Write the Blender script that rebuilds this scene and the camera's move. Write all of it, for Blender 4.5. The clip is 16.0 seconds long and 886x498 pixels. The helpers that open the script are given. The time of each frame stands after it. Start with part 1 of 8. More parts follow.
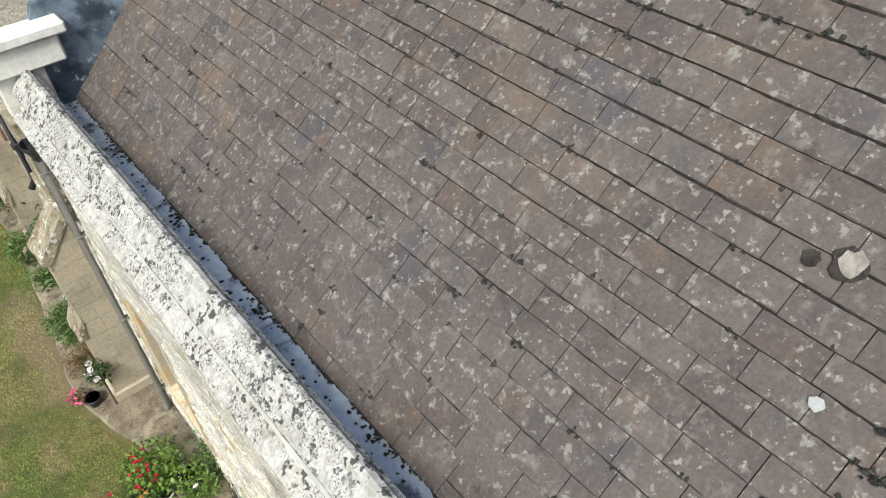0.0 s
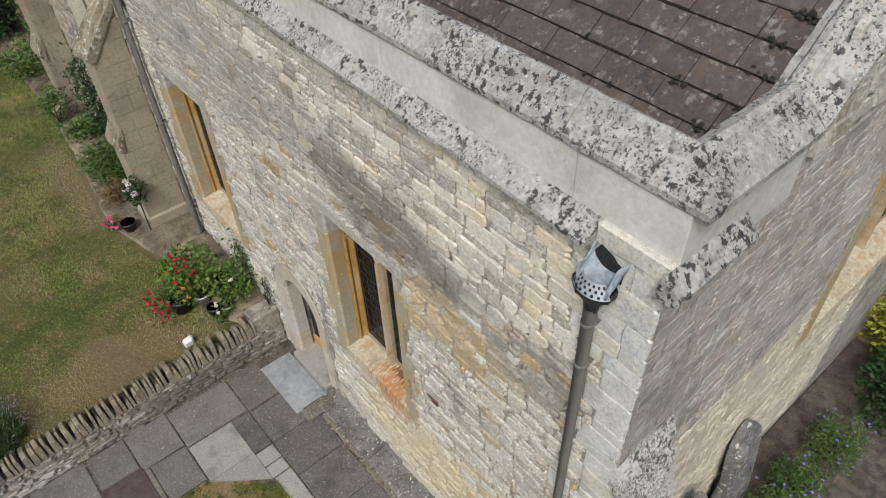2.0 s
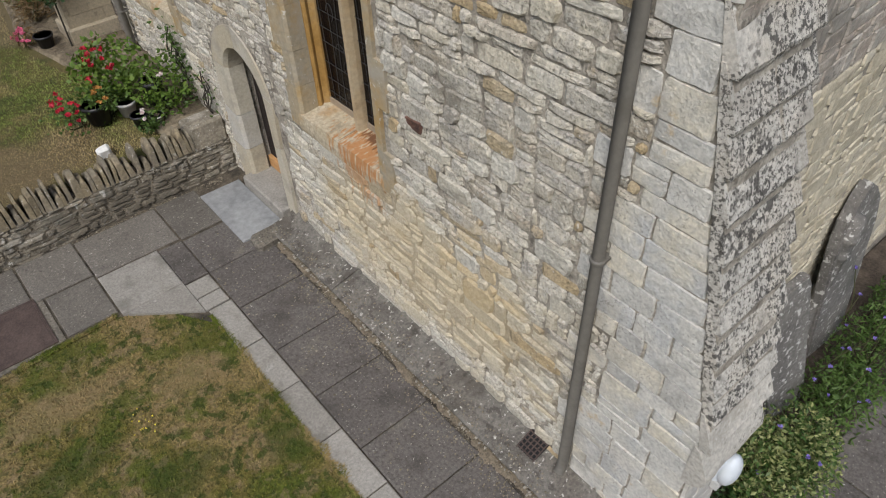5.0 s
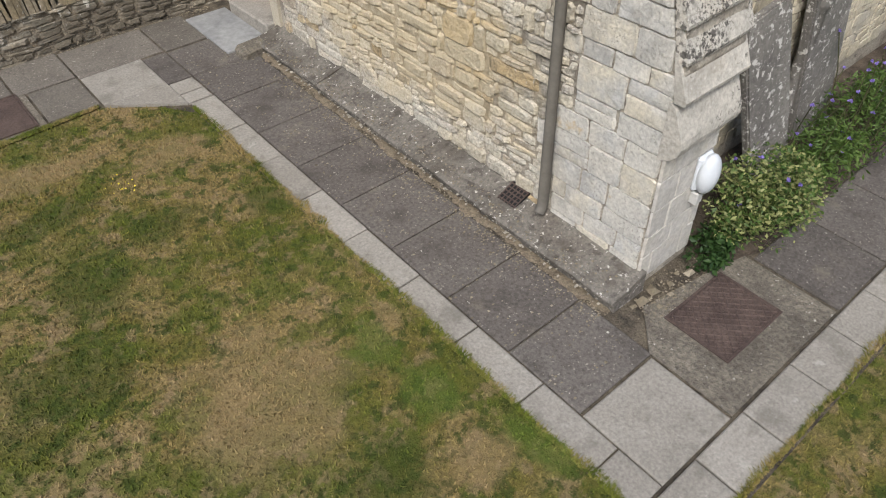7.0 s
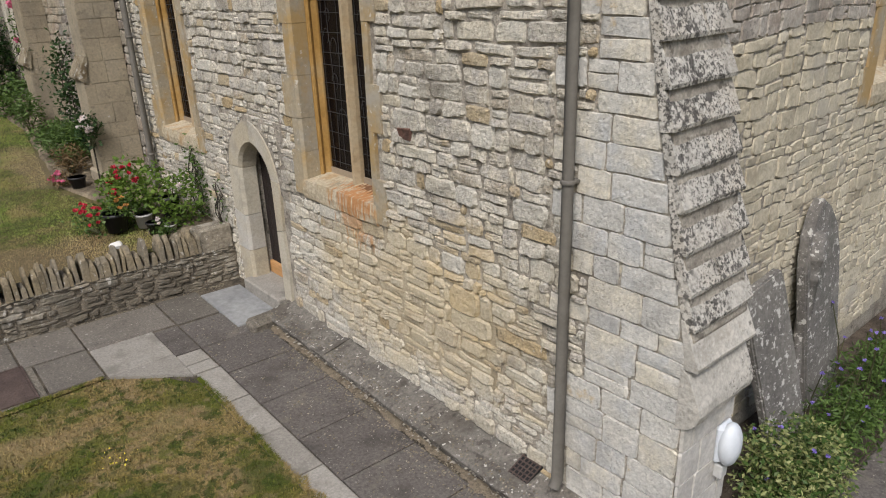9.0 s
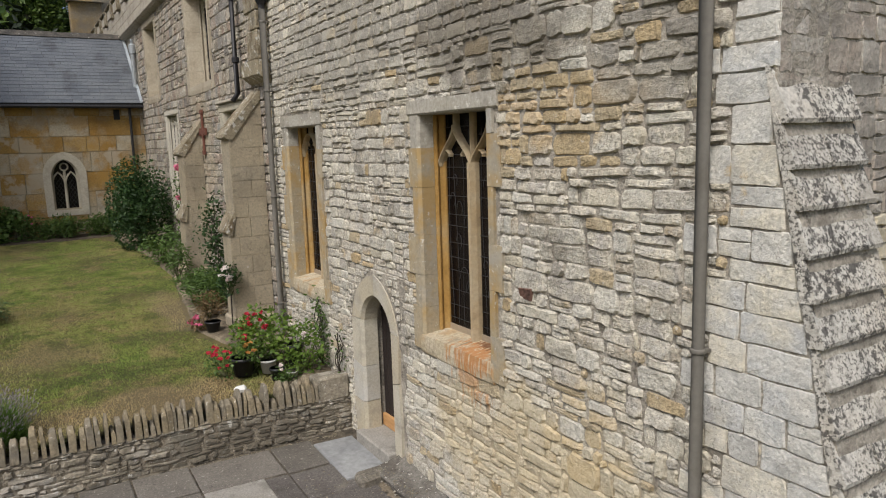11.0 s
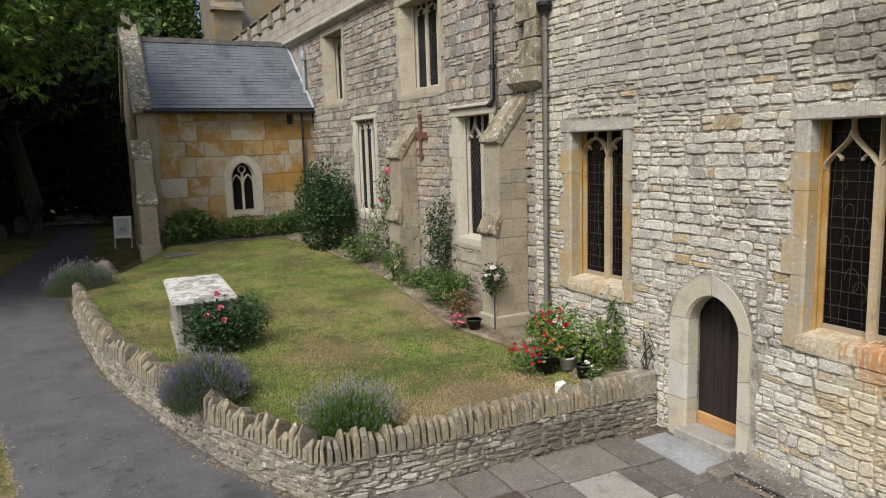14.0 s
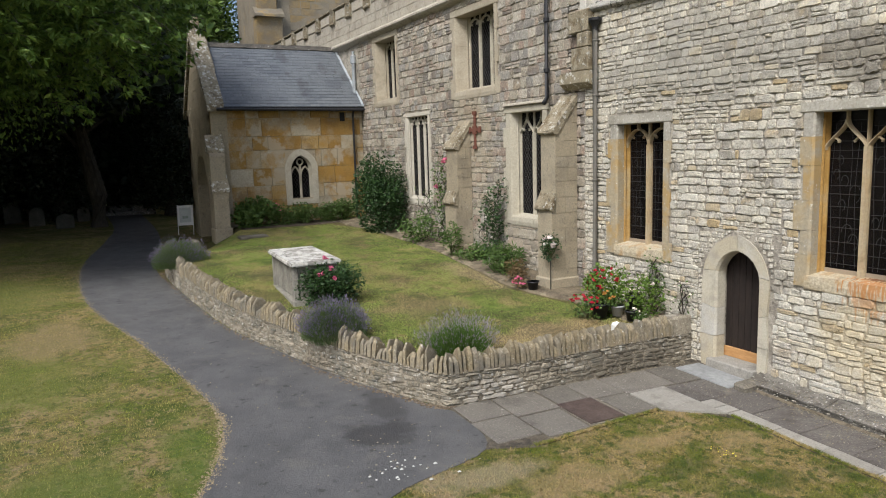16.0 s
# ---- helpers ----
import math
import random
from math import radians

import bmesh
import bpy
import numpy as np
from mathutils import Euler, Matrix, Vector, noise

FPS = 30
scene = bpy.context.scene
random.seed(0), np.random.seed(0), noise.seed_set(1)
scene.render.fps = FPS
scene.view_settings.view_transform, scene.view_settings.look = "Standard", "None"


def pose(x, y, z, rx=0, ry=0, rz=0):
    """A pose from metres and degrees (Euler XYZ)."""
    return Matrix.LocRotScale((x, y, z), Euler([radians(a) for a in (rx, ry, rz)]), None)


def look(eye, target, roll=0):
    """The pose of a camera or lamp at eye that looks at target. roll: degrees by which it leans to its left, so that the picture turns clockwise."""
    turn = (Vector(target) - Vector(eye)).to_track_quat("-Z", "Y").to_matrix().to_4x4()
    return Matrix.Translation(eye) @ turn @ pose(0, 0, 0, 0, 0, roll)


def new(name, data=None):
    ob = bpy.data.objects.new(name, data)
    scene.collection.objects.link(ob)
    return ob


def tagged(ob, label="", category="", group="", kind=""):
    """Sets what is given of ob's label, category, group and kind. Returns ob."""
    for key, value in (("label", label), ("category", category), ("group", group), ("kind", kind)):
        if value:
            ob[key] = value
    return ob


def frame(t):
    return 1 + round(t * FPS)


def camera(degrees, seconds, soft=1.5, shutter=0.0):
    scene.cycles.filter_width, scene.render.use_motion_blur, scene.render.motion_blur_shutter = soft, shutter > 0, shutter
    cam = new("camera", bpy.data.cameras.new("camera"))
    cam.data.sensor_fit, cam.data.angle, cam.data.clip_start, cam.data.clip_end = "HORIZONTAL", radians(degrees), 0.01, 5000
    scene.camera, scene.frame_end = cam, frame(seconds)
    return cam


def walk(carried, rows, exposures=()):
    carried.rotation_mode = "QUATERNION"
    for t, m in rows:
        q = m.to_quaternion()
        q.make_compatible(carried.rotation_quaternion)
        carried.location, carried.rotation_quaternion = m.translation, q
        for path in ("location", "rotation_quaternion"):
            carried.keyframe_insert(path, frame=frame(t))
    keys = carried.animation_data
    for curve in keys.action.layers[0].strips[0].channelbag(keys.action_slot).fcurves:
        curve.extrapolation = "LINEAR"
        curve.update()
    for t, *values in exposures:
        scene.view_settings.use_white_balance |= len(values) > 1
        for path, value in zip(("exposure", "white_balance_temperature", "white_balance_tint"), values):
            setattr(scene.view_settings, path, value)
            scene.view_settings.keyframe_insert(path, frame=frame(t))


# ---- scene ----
cam = camera(64.6, 16.0, soft=1.1)
METRES, EYE, TILT, LEAN, TURN = 19.2, 12.5, 1.15, -2.87, -37.6
ROWS = [
    (0.0, 0.0, 0.0, 0.0, -3.2, -46.92, 3.0),
    (0.5, -0.0082, -0.0915, 0.002, -3.13, -46.93, 3.02),
    (1.0, -0.0156, -0.1357, -0.0034, -3.2, -46.84, 3.09),
    (1.5, -0.023, -0.1496, -0.0474, -3.24, -46.77, 3.11),
    (2.0, -0.0332, -0.1532, -0.0975, -3.3, -46.77, 3.17),
    (2.5, -0.0385, -0.1524, -0.1392, -3.33, -46.75, 3.2),
    (3.0, -0.0394, -0.1501, -0.1764, -3.34, -46.73, 3.21),
    (5.5, -0.0362, -0.1751, -0.3381, -3.27, -46.52, 3.15),
    (6.0, -0.0355, -0.2031, -0.3629, -3.27, -46.56, 3.16),
    (6.5, -0.0375, -0.2368, -0.3877, -3.27, -46.52, 3.08),
    (7.0, -0.0398, -0.2581, -0.4014, -3.27, -46.58, 3.05),
    (7.5, -0.04, -0.2617, -0.4035, -3.26, -45.33, 3.14),
    (8.0, -0.0421, -0.2606, -0.4047, -3.29, -38.61, 3.16),
    (8.5, -0.0436, -0.2584, -0.4058, -3.31, -31.5, 3.17),
    (9.0, -0.0432, -0.2562, -0.4059, -3.31, -24.37, 3.22),
    (9.5, -0.042, -0.2555, -0.4058, -3.29, -17.22, 3.31),
    (12.0, -0.066, -0.2619, -0.4008, 9.86, -10.53, 3.73),
    (12.5, -0.1117, -0.2677, -0.3976, 9.89, -10.6, 3.78),
    (13.0, -0.1696, -0.2745, -0.3946, 9.91, -10.65, 3.86),
    (13.5, -0.2245, -0.2808, -0.3914, 9.87, -10.62, 3.8),
    (14.0, -0.2605, -0.3052, -0.3885, 9.85, -10.61, 3.78),
    (14.5, -0.2849, -0.3507, -0.3862, 9.81, -10.58, 3.74),
    (15.0, -0.3012, -0.4057, -0.3842, 9.79, -10.56, 3.74),
    (15.5, -0.3112, -0.4511, -0.3842, 9.79, -10.55, 3.76),
    (16.0, -0.3157, -0.4652, -0.3898, 9.74, -10.55, 3.79),
]
walk(cam, [(t, pose(0, 0, EYE, TILT, LEAN, 0) @ pose(0, 0, 0, 0, 0, TURN) @ pose(METRES * x, METRES * y, METRES * z, 90 + pitch, roll, yaw)) for t, x, y, z, yaw, pitch, roll in ROWS],
     [(0.0, 0.96, 6050, 5), (0.5, 0.78, 6050, 6), (1.0, 0.46, 6050, 7), (1.5, 0.24, 6050, 7), (2.0, 0.1, 6050, 9), (3.0, -0.05, 6100, 8), (5.5, -0.08, 6100, 11), (7.0, 0.25, 6300, 11), (8.0, 0.34, 6250, 11), (9.0, 0.06, 6300, 12), (9.7, 0.05, 6350, 12), (12.0, 0.27, 6350, 10), (14.0, 0.45, 6250, 10), (16.0, 0.5, 6200, 9)])

# ---- daylight: bright overcast from the south side ----
world = bpy.data.worlds.new("sky")
scene.world = world
world.use_nodes = True
wn = world.node_tree
sky = wn.nodes.new("ShaderNodeTexSky")
sky.sky_type, sky.sun_disc = "NISHITA", False
sky.sun_elevation, sky.sun_rotation = radians(51), radians(234)
sky.air_density, sky.dust_density, sky.ozone_density = 1.0, 4.0, 1.0
wn.nodes["Background"].inputs["Strength"].default_value = 0.118
wn.links.new(sky.outputs[0], wn.nodes["Background"].inputs["Color"])
sun = new("sun", bpy.data.lights.new("sun", "SUN"))
sun.data.energy, sun.data.angle, sun.data.color = 2.65, radians(20), (1.0, 0.97, 0.92)
sun.matrix_world = look((-11, -8, 17), (0, 0, 0))

# ---- node helpers ----
def node(nt, kind, **values):
    n = nt.nodes.new(kind)
    for k, v in values.items():
        n.inputs[k].default_value = v
    return n


def blend(nt, a, b, fac, how="MIX"):
    n = nt.nodes.new("ShaderNodeMix")
    n.data_type, n.blend_type = "RGBA", how
    for socket, value in ((n.inputs[0], fac), (n.inputs[6], a), (n.inputs[7], b)):
        if isinstance(value, bpy.types.NodeSocket):
            nt.links.new(value, socket)
        elif isinstance(value, (int, float)):
            socket.default_value = value
        else:
            socket.default_value = (*value, 1)
    return n.outputs[2]


def sums(nt, op, *args):
    n = nt.nodes.new("ShaderNodeMath")
    n.operation = op
    for socket, value in zip(n.inputs, args):
        if isinstance(value, bpy.types.NodeSocket):
            nt.links.new(value, socket)
        else:
            socket.default_value = value
    return n.outputs[0]


def band(nt, value, lo, hi):
    n = nt.nodes.new("ShaderNodeMapRange")
    n.interpolation_type = "SMOOTHSTEP"
    nt.links.new(value, n.inputs[0])
    n.inputs[1].default_value, n.inputs[2].default_value = lo, hi
    return n.outputs[0]


def cloud(nt, where, scale, detail=4, rough=0.6, stretch=None, kind="noise"):
    if stretch:
        m = nt.nodes.new("ShaderNodeMapping")
        m.inputs["Scale"].default_value = stretch
        nt.links.new(where, m.inputs[0])
        where = m.outputs[0]
    if kind == "noise":
        n = node(nt, "ShaderNodeTexNoise", Scale=scale, Detail=detail, Roughness=rough)
    else:
        n = node(nt, "ShaderNodeTexVoronoi", Scale=scale)
    nt.links.new(where, n.inputs["Vector"])
    return n.outputs[0]


def ramp(nt, fac, cols):
    n = nt.nodes.new("ShaderNodeValToRGB")
    e = n.color_ramp.elements
    while len(e) < len(cols):
        e.new(0.5)
    for i, c in enumerate(cols):
        e[i].position, e[i].color = i / max(1, len(cols) - 1), (*c, 1)
    nt.links.new(fac, n.inputs[0])
    return n.outputs[0]


def surface(name, cols, rand="", mix=0.7, scale=3.0, grain=40.0, tone=0.35, rough=0.9, bump=0.25, stains=(), spots=(), metal=0.0, sheen=0.35, stretch=None, strata=0.0):
    """A weathered surface. cols: a ramp, run through by the piece's random number and by noise. stains: (colour, scale, lo, hi, amount) patches of
    noise, gathered in clumps where a scale and a threshold follow. spots: (centre, radii, colour, amount) single stains with ragged edges."""
    m = bpy.data.materials.new(name)
    m.use_nodes = True
    nt = m.node_tree
    bs = nt.nodes["Principled BSDF"]
    where = nt.nodes.new("ShaderNodeNewGeometry").outputs["Position"]
    big = cloud(nt, where, scale, 5, stretch=stretch)
    fac = band(nt, big, 0.3, 0.7)
    if rand:
        r = nt.nodes.new("ShaderNodeObjectInfo").outputs["Random"] if rand == "object" else nt.nodes.new("ShaderNodeNewGeometry").outputs["Random Per Island"]
        fac = sums(nt, "ADD", sums(nt, "MULTIPLY", r, mix), sums(nt, "MULTIPLY", fac, 1 - mix))
    col = ramp(nt, fac, cols)
    fine = cloud(nt, where, grain, 6, 0.65, stretch=stretch)
    shade = node(nt, "ShaderNodeMapRange")
    nt.links.new(fine, shade.inputs[0])
    for i, v in enumerate((0.25, 0.75, 1 - tone, 1 + tone)):
        shade.inputs[i + 1].default_value = v
    grey = nt.nodes.new("ShaderNodeCombineColor")
    for i in range(3):
        nt.links.new(shade.outputs[0], grey.inputs[i])
    col = blend(nt, col, grey.outputs[0], 1.0, "MULTIPLY")
    for i, (c, sc, lo, hi, amount, *clump) in enumerate(stains):
        shift = nt.nodes.new("ShaderNodeVectorMath")
        nt.links.new(where, shift.inputs[0])
        shift.inputs[1].default_value = (7.3 * i + 3, 3.1 * i, 5.7 * i)
        patch = sums(nt, "MULTIPLY", band(nt, cloud(nt, shift.outputs[0], sc, 6, 0.62), lo, hi), amount)
        if clump:
            patch = sums(nt, "MULTIPLY", patch, band(nt, cloud(nt, shift.outputs[0], clump[0], 4, 0.6), clump[1], clump[1] + 0.12))
        col = blend(nt, col, c, patch)
    for c, size, colour, amount, *run in spots:
        mp = nt.nodes.new("ShaderNodeMapping")
        mp.vector_type = "TEXTURE"
        mp.inputs["Location"].default_value, mp.inputs["Scale"].default_value = c, size
        nt.links.new(where, mp.inputs[0])
        ln = nt.nodes.new("ShaderNodeVectorMath")
        ln.operation = "LENGTH"
        nt.links.new(mp.outputs[0], ln.inputs[0])
        ragged = sums(nt, "ADD", ln.outputs["Value"], sums(nt, "MULTIPLY", sums(nt, "SUBTRACT", cloud(nt, where, 7 if run else max(1.3, min(7, 1.7 / sorted(size)[1])), 6, stretch=(1, 3.6, 0.4) if run else None), 0.5), run[0] if run else 1.6))
        col = blend(nt, col, colour, sums(nt, "MULTIPLY", sums(nt, "SUBTRACT", 1.0, band(nt, ragged, 0.45, 1.0)), amount))
    nt.links.new(col, bs.inputs["Base Color"])
    bs.inputs["Roughness"].default_value, bs.inputs["Metallic"].default_value = rough, metal
    bs.inputs["Specular IOR Level"].default_value = sheen
    if bump:
        b = node(nt, "ShaderNodeBump", Strength=bump, Distance=0.02)
        height = sums(nt, "ADD", fine, sums(nt, "MULTIPLY", cloud(nt, where, grain * 0.3, 3), 1.5))
        if strata:
            height = sums(nt, "ADD", height, sums(nt, "MULTIPLY", cloud(nt, where, 9, 5, 0.7, stretch=(0.6, 0.6, 3.5)), strata))
        nt.links.new(height, b.inputs["Height"])
        nt.links.new(b.outputs[0], bs.inputs["Normal"])
    return m


def both(name, *args, **kw):
    """The same surface for separate pieces and for joined ones."""
    return surface(name, *args, rand="object", **kw), surface(name + "_joined", *args, rand="island", **kw)


def plain(name, col, rough=0.6, metal=0.0, tone=0.12, grain=25.0, bump=0.06, **kw):
    return surface(name, [col, tuple(c * 0.88 for c in col)], rough=rough, metal=metal, tone=tone, grain=grain, bump=bump, **kw)


# ---- materials ----
WHITE_LICHEN, BLACK_LICHEN = (0.62, 0.6, 0.54), (0.035, 0.034, 0.03)
RUST = ((0.8, 3.12, 1.93), (0.6, 0.42, 0.36), (0.43, 0.2, 0.06), 0.6, 3.4)
YELLOWED = ((0.8, 2.3, 1.2), (1, 2.2, 1.1), (0.49, 0.39, 0.215), 0.45)
YELLOWED3 = ((0.8, 1.3, 1.75), (1, 0.6, 0.9), (0.49, 0.365, 0.175), 0.52)
YELLOWED2 = ((0.8, 1.7, 4.75), (1, 1.3, 0.4), (0.46, 0.31, 0.13), 0.5)
DARKENED = ((0.8, 2.9, 5.6), (1, 1.9, 0.7), (0.115, 0.1, 0.076), 0.68)
GREYED = ((0.8, 6.6, 5.9), (1.5, 2.9, 1.1), (0.24, 0.225, 0.19), 0.5)
DARKENED2 = ((0.8, 0.6, 5.1), (1, 1.0, 0.5), (0.15, 0.135, 0.11), 0.5)
rubble, rubble_joined = both("rubble_limestone", [(0.26, 0.23, 0.175), (0.40, 0.375, 0.315), (0.52, 0.485, 0.40), (0.42, 0.395, 0.34), (0.53, 0.49, 0.395), (0.385, 0.36, 0.315), (0.49, 0.45, 0.365), (0.35, 0.31, 0.245), (0.45, 0.36, 0.22)],
    mix=0.74, scale=3.5, grain=30, tone=0.48, bump=0.8, strata=0.9,
    stains=[((0.17, 0.155, 0.125), 1.3, 0.52, 0.68, 0.55), (WHITE_LICHEN, 8, 0.62, 0.72, 0.4), (WHITE_LICHEN, 15, 0.62, 0.66, 0.6), (WHITE_LICHEN, 26, 0.6, 0.64, 0.7, 1.2, 0.45), ((0.1, 0.09, 0.07), 17, 0.63, 0.72, 0.5), ((0.56, 0.54, 0.48), 1.1, 0.56, 0.7, 0.35), ((0.1, 0.09, 0.072), 44, 0.56, 0.62, 0.5)],
    spots=[YELLOWED, YELLOWED3, YELLOWED2, DARKENED, DARKENED2, GREYED, RUST])
nave_rubble, nave_rubble_joined = both("nave_rubble", [(0.14, 0.12, 0.095), (0.31, 0.275, 0.215), (0.36, 0.33, 0.265), (0.26, 0.195, 0.15), (0.41, 0.37, 0.3), (0.27, 0.255, 0.225), (0.18, 0.155, 0.13), (0.33, 0.27, 0.19)],
    mix=0.85, scale=1.5, grain=22, tone=0.52, bump=0.9, strata=1.3, stains=[((0.17, 0.155, 0.13), 0.9, 0.5, 0.7, 0.5), (WHITE_LICHEN, 7, 0.62, 0.68, 0.55), (WHITE_LICHEN, 20, 0.61, 0.65, 0.6, 1.3, 0.46), ((0.07, 0.06, 0.05), 26, 0.58, 0.64, 0.5)], spots=[((0.8, 15.2, 4.6), (1, 1.3, 2.2), (0.34, 0.285, 0.195), 0.55), ((0.8, 12.4, 1.8), (1, 1.5, 0.8), (0.36, 0.31, 0.23), 0.5)])
cream, cream_joined = both("cream_ashlar_block", [(0.46, 0.425, 0.355), (0.54, 0.5, 0.4), (0.58, 0.545, 0.455), (0.5, 0.475, 0.415), (0.56, 0.48, 0.33), (0.6, 0.57, 0.49)], mix=0.75, scale=2.5, grain=26, tone=0.3, bump=0.5,
    stains=[((0.24, 0.215, 0.17), 1.5, 0.52, 0.68, 0.5), ((0.13, 0.12, 0.095), 30, 0.6, 0.67, 0.5), ((0.5, 0.48, 0.42), 6, 0.6, 0.7, 0.4)], spots=[DARKENED, GREYED])
ochre_stone, ochre_stone_joined = both("ochre_rubble", [(0.33, 0.275, 0.185), (0.42, 0.325, 0.185), (0.39, 0.33, 0.225), (0.45, 0.37, 0.24)], mix=0.75, scale=3.5, grain=40, tone=0.42, bump=0.9, strata=0.4,
    stains=[((0.2, 0.16, 0.1), 2.6, 0.5, 0.66, 0.6), ((0.12, 0.1, 0.07), 44, 0.57, 0.65, 0.5), (WHITE_LICHEN, 14, 0.64, 0.68, 0.5)], spots=[DARKENED])
clean_stone, clean_stone_joined = both("cream_rubble", [(0.42, 0.39, 0.32), (0.48, 0.435, 0.335), (0.5, 0.475, 0.4), (0.45, 0.43, 0.375)], mix=0.75, scale=3.5, grain=34, tone=0.42, bump=0.8, strata=0.5,
    stains=[((0.27, 0.245, 0.2), 2.6, 0.54, 0.68, 0.5), ((0.17, 0.15, 0.12), 44, 0.6, 0.67, 0.4)], spots=[YELLOWED, DARKENED, GREYED, RUST])
# the two dark stains paint in the shade of crevices between the stones
mortar = surface("lime_mortar", [(0.27, 0.243, 0.2), (0.42, 0.385, 0.32)], scale=2, grain=35, tone=0.45, bump=0.8, stains=[((0.14, 0.122, 0.097), 2.6, 0.5, 0.64, 0.6), ((0.07, 0.06, 0.048), 9, 0.56, 0.64, 0.6)], spots=[RUST, YELLOWED, DARKENED, GREYED])
ashlar, ashlar_joined = both("grey_ashlar", [(0.4, 0.39, 0.36), (0.49, 0.48, 0.44), (0.56, 0.54, 0.48), (0.46, 0.46, 0.44), (0.57, 0.53, 0.43), (0.51, 0.5, 0.47)], mix=0.75, scale=2.4, grain=34, tone=0.3, bump=0.6,
    stains=[((0.24, 0.23, 0.21), 2.2, 0.52, 0.7, 0.45), (WHITE_LICHEN, 12, 0.6, 0.68, 0.5), ((0.46, 0.34, 0.17), 1.9, 0.64, 0.7, 0.6), ((0.12, 0.115, 0.1), 40, 0.57, 0.64, 0.5, 1.4, 0.46)])
coping_stone = surface("lichened_coping", [(0.275, 0.26, 0.225), (0.35, 0.335, 0.298), (0.315, 0.296, 0.255)], scale=2.5, grain=26, tone=0.34, bump=0.4,
    stains=[((0.42, 0.41, 0.38), 5, 0.52, 0.66, 0.6), ((0.22, 0.205, 0.175), 7, 0.52, 0.64, 0.6), ((0.026, 0.025, 0.023), 15, 0.535, 0.565, 0.92, 2.2, 0.42), ((0.03, 0.029, 0.026), 42, 0.54, 0.58, 0.85, 3.1, 0.44), ((0.52, 0.51, 0.485), 22, 0.62, 0.67, 0.75), ((0.32, 0.22, 0.1), 9, 0.66, 0.72, 0.5)])
smooth_ashlar = surface("smooth_parapet_ashlar", [(0.47, 0.445, 0.385), (0.54, 0.53, 0.48)], scale=1.2, grain=18, tone=0.18, bump=0.15, stains=[((0.33, 0.32, 0.29), 1.6, 0.52, 0.72, 0.5), ((0.58, 0.57, 0.53), 14, 0.64, 0.68, 0.6), ((0.2, 0.19, 0.165), 26, 0.62, 0.67, 0.5, 1.3, 0.5)])
black_slab = surface("blackened_weathering", [(0.4, 0.38, 0.335), (0.5, 0.475, 0.42), (0.45, 0.41, 0.34)], rand="object", mix=0.5, scale=4, grain=30, tone=0.34, bump=0.5,
    stains=[((0.24, 0.22, 0.185), 2.4, 0.52, 0.66, 0.5), ((0.03, 0.028, 0.026), 20, 0.49, 0.56, 0.82, 2.4, 0.43), ((0.04, 0.037, 0.033), 44, 0.51, 0.57, 0.8, 1.8, 0.38), (WHITE_LICHEN, 15, 0.6, 0.68, 0.6)])
pale_slab = surface("weathered_pale_slab", [(0.4, 0.38, 0.335), (0.49, 0.465, 0.41), (0.45, 0.41, 0.34)], rand="object", mix=0.5, scale=4, grain=30, tone=0.34, bump=0.5,
    stains=[((0.26, 0.24, 0.2), 2.4, 0.52, 0.66, 0.5), ((0.04, 0.037, 0.033), 26, 0.55, 0.61, 0.75, 2.4, 0.5), (WHITE_LICHEN, 15, 0.6, 0.68, 0.6)])
dressing = surface("ochre_dressing", [(0.32, 0.275, 0.195), (0.35, 0.29, 0.19), (0.3, 0.275, 0.22)], rand="object", mix=0.5, scale=2.0, grain=22, tone=0.22, bump=0.3,
    stains=[((0.37, 0.23, 0.065), 1.7, 0.47, 0.62, 0.65), ((0.34, 0.32, 0.27), 1.4, 0.55, 0.66, 0.7), (WHITE_LICHEN, 15, 0.62, 0.67, 0.6)], spots=[RUST])
inner_dressing = surface("ochre_reveal", [(0.27, 0.15, 0.035), (0.34, 0.205, 0.065), (0.33, 0.245, 0.13)], scale=1.4, grain=20, tone=0.22, bump=0.2)
tracery_stone = surface("tracery_stone", [(0.36, 0.26, 0.14), (0.40, 0.33, 0.22)], scale=2.5, grain=25, tone=0.2, bump=0.2, stains=[((0.2, 0.15, 0.09), 3, 0.55, 0.7, 0.5)])
buff, buff_joined = both("buff_buttress_stone", [(0.27, 0.228, 0.16), (0.32, 0.272, 0.19), (0.3, 0.262, 0.195)], mix=0.5, scale=1.6, grain=24, tone=0.26, bump=0.3,
    stains=[((0.17, 0.148, 0.11), 1.3, 0.48, 0.68, 0.5), ((0.1, 0.09, 0.07), 9, 0.57, 0.66, 0.4), (WHITE_LICHEN, 10, 0.66, 0.72, 0.4)])
porch_stone, porch_stone_joined = both("porch_ashlar", [(0.28, 0.24, 0.17), (0.35, 0.305, 0.22), (0.26, 0.165, 0.05), (0.235, 0.135, 0.032), (0.33, 0.29, 0.21), (0.38, 0.34, 0.26), (0.3, 0.195, 0.065), (0.28, 0.25, 0.195)], mix=0.78, scale=0.9, grain=20, tone=0.32,
    bump=0.4, stains=[((0.3, 0.17, 0.035), 0.8, 0.52, 0.6, 0.6), ((0.17, 0.1, 0.035), 1.6, 0.54, 0.66, 0.55), ((0.36, 0.32, 0.245), 0.9, 0.57, 0.64, 0.7), ((0.2, 0.18, 0.14), 1.0, 0.56, 0.7, 0.5)])
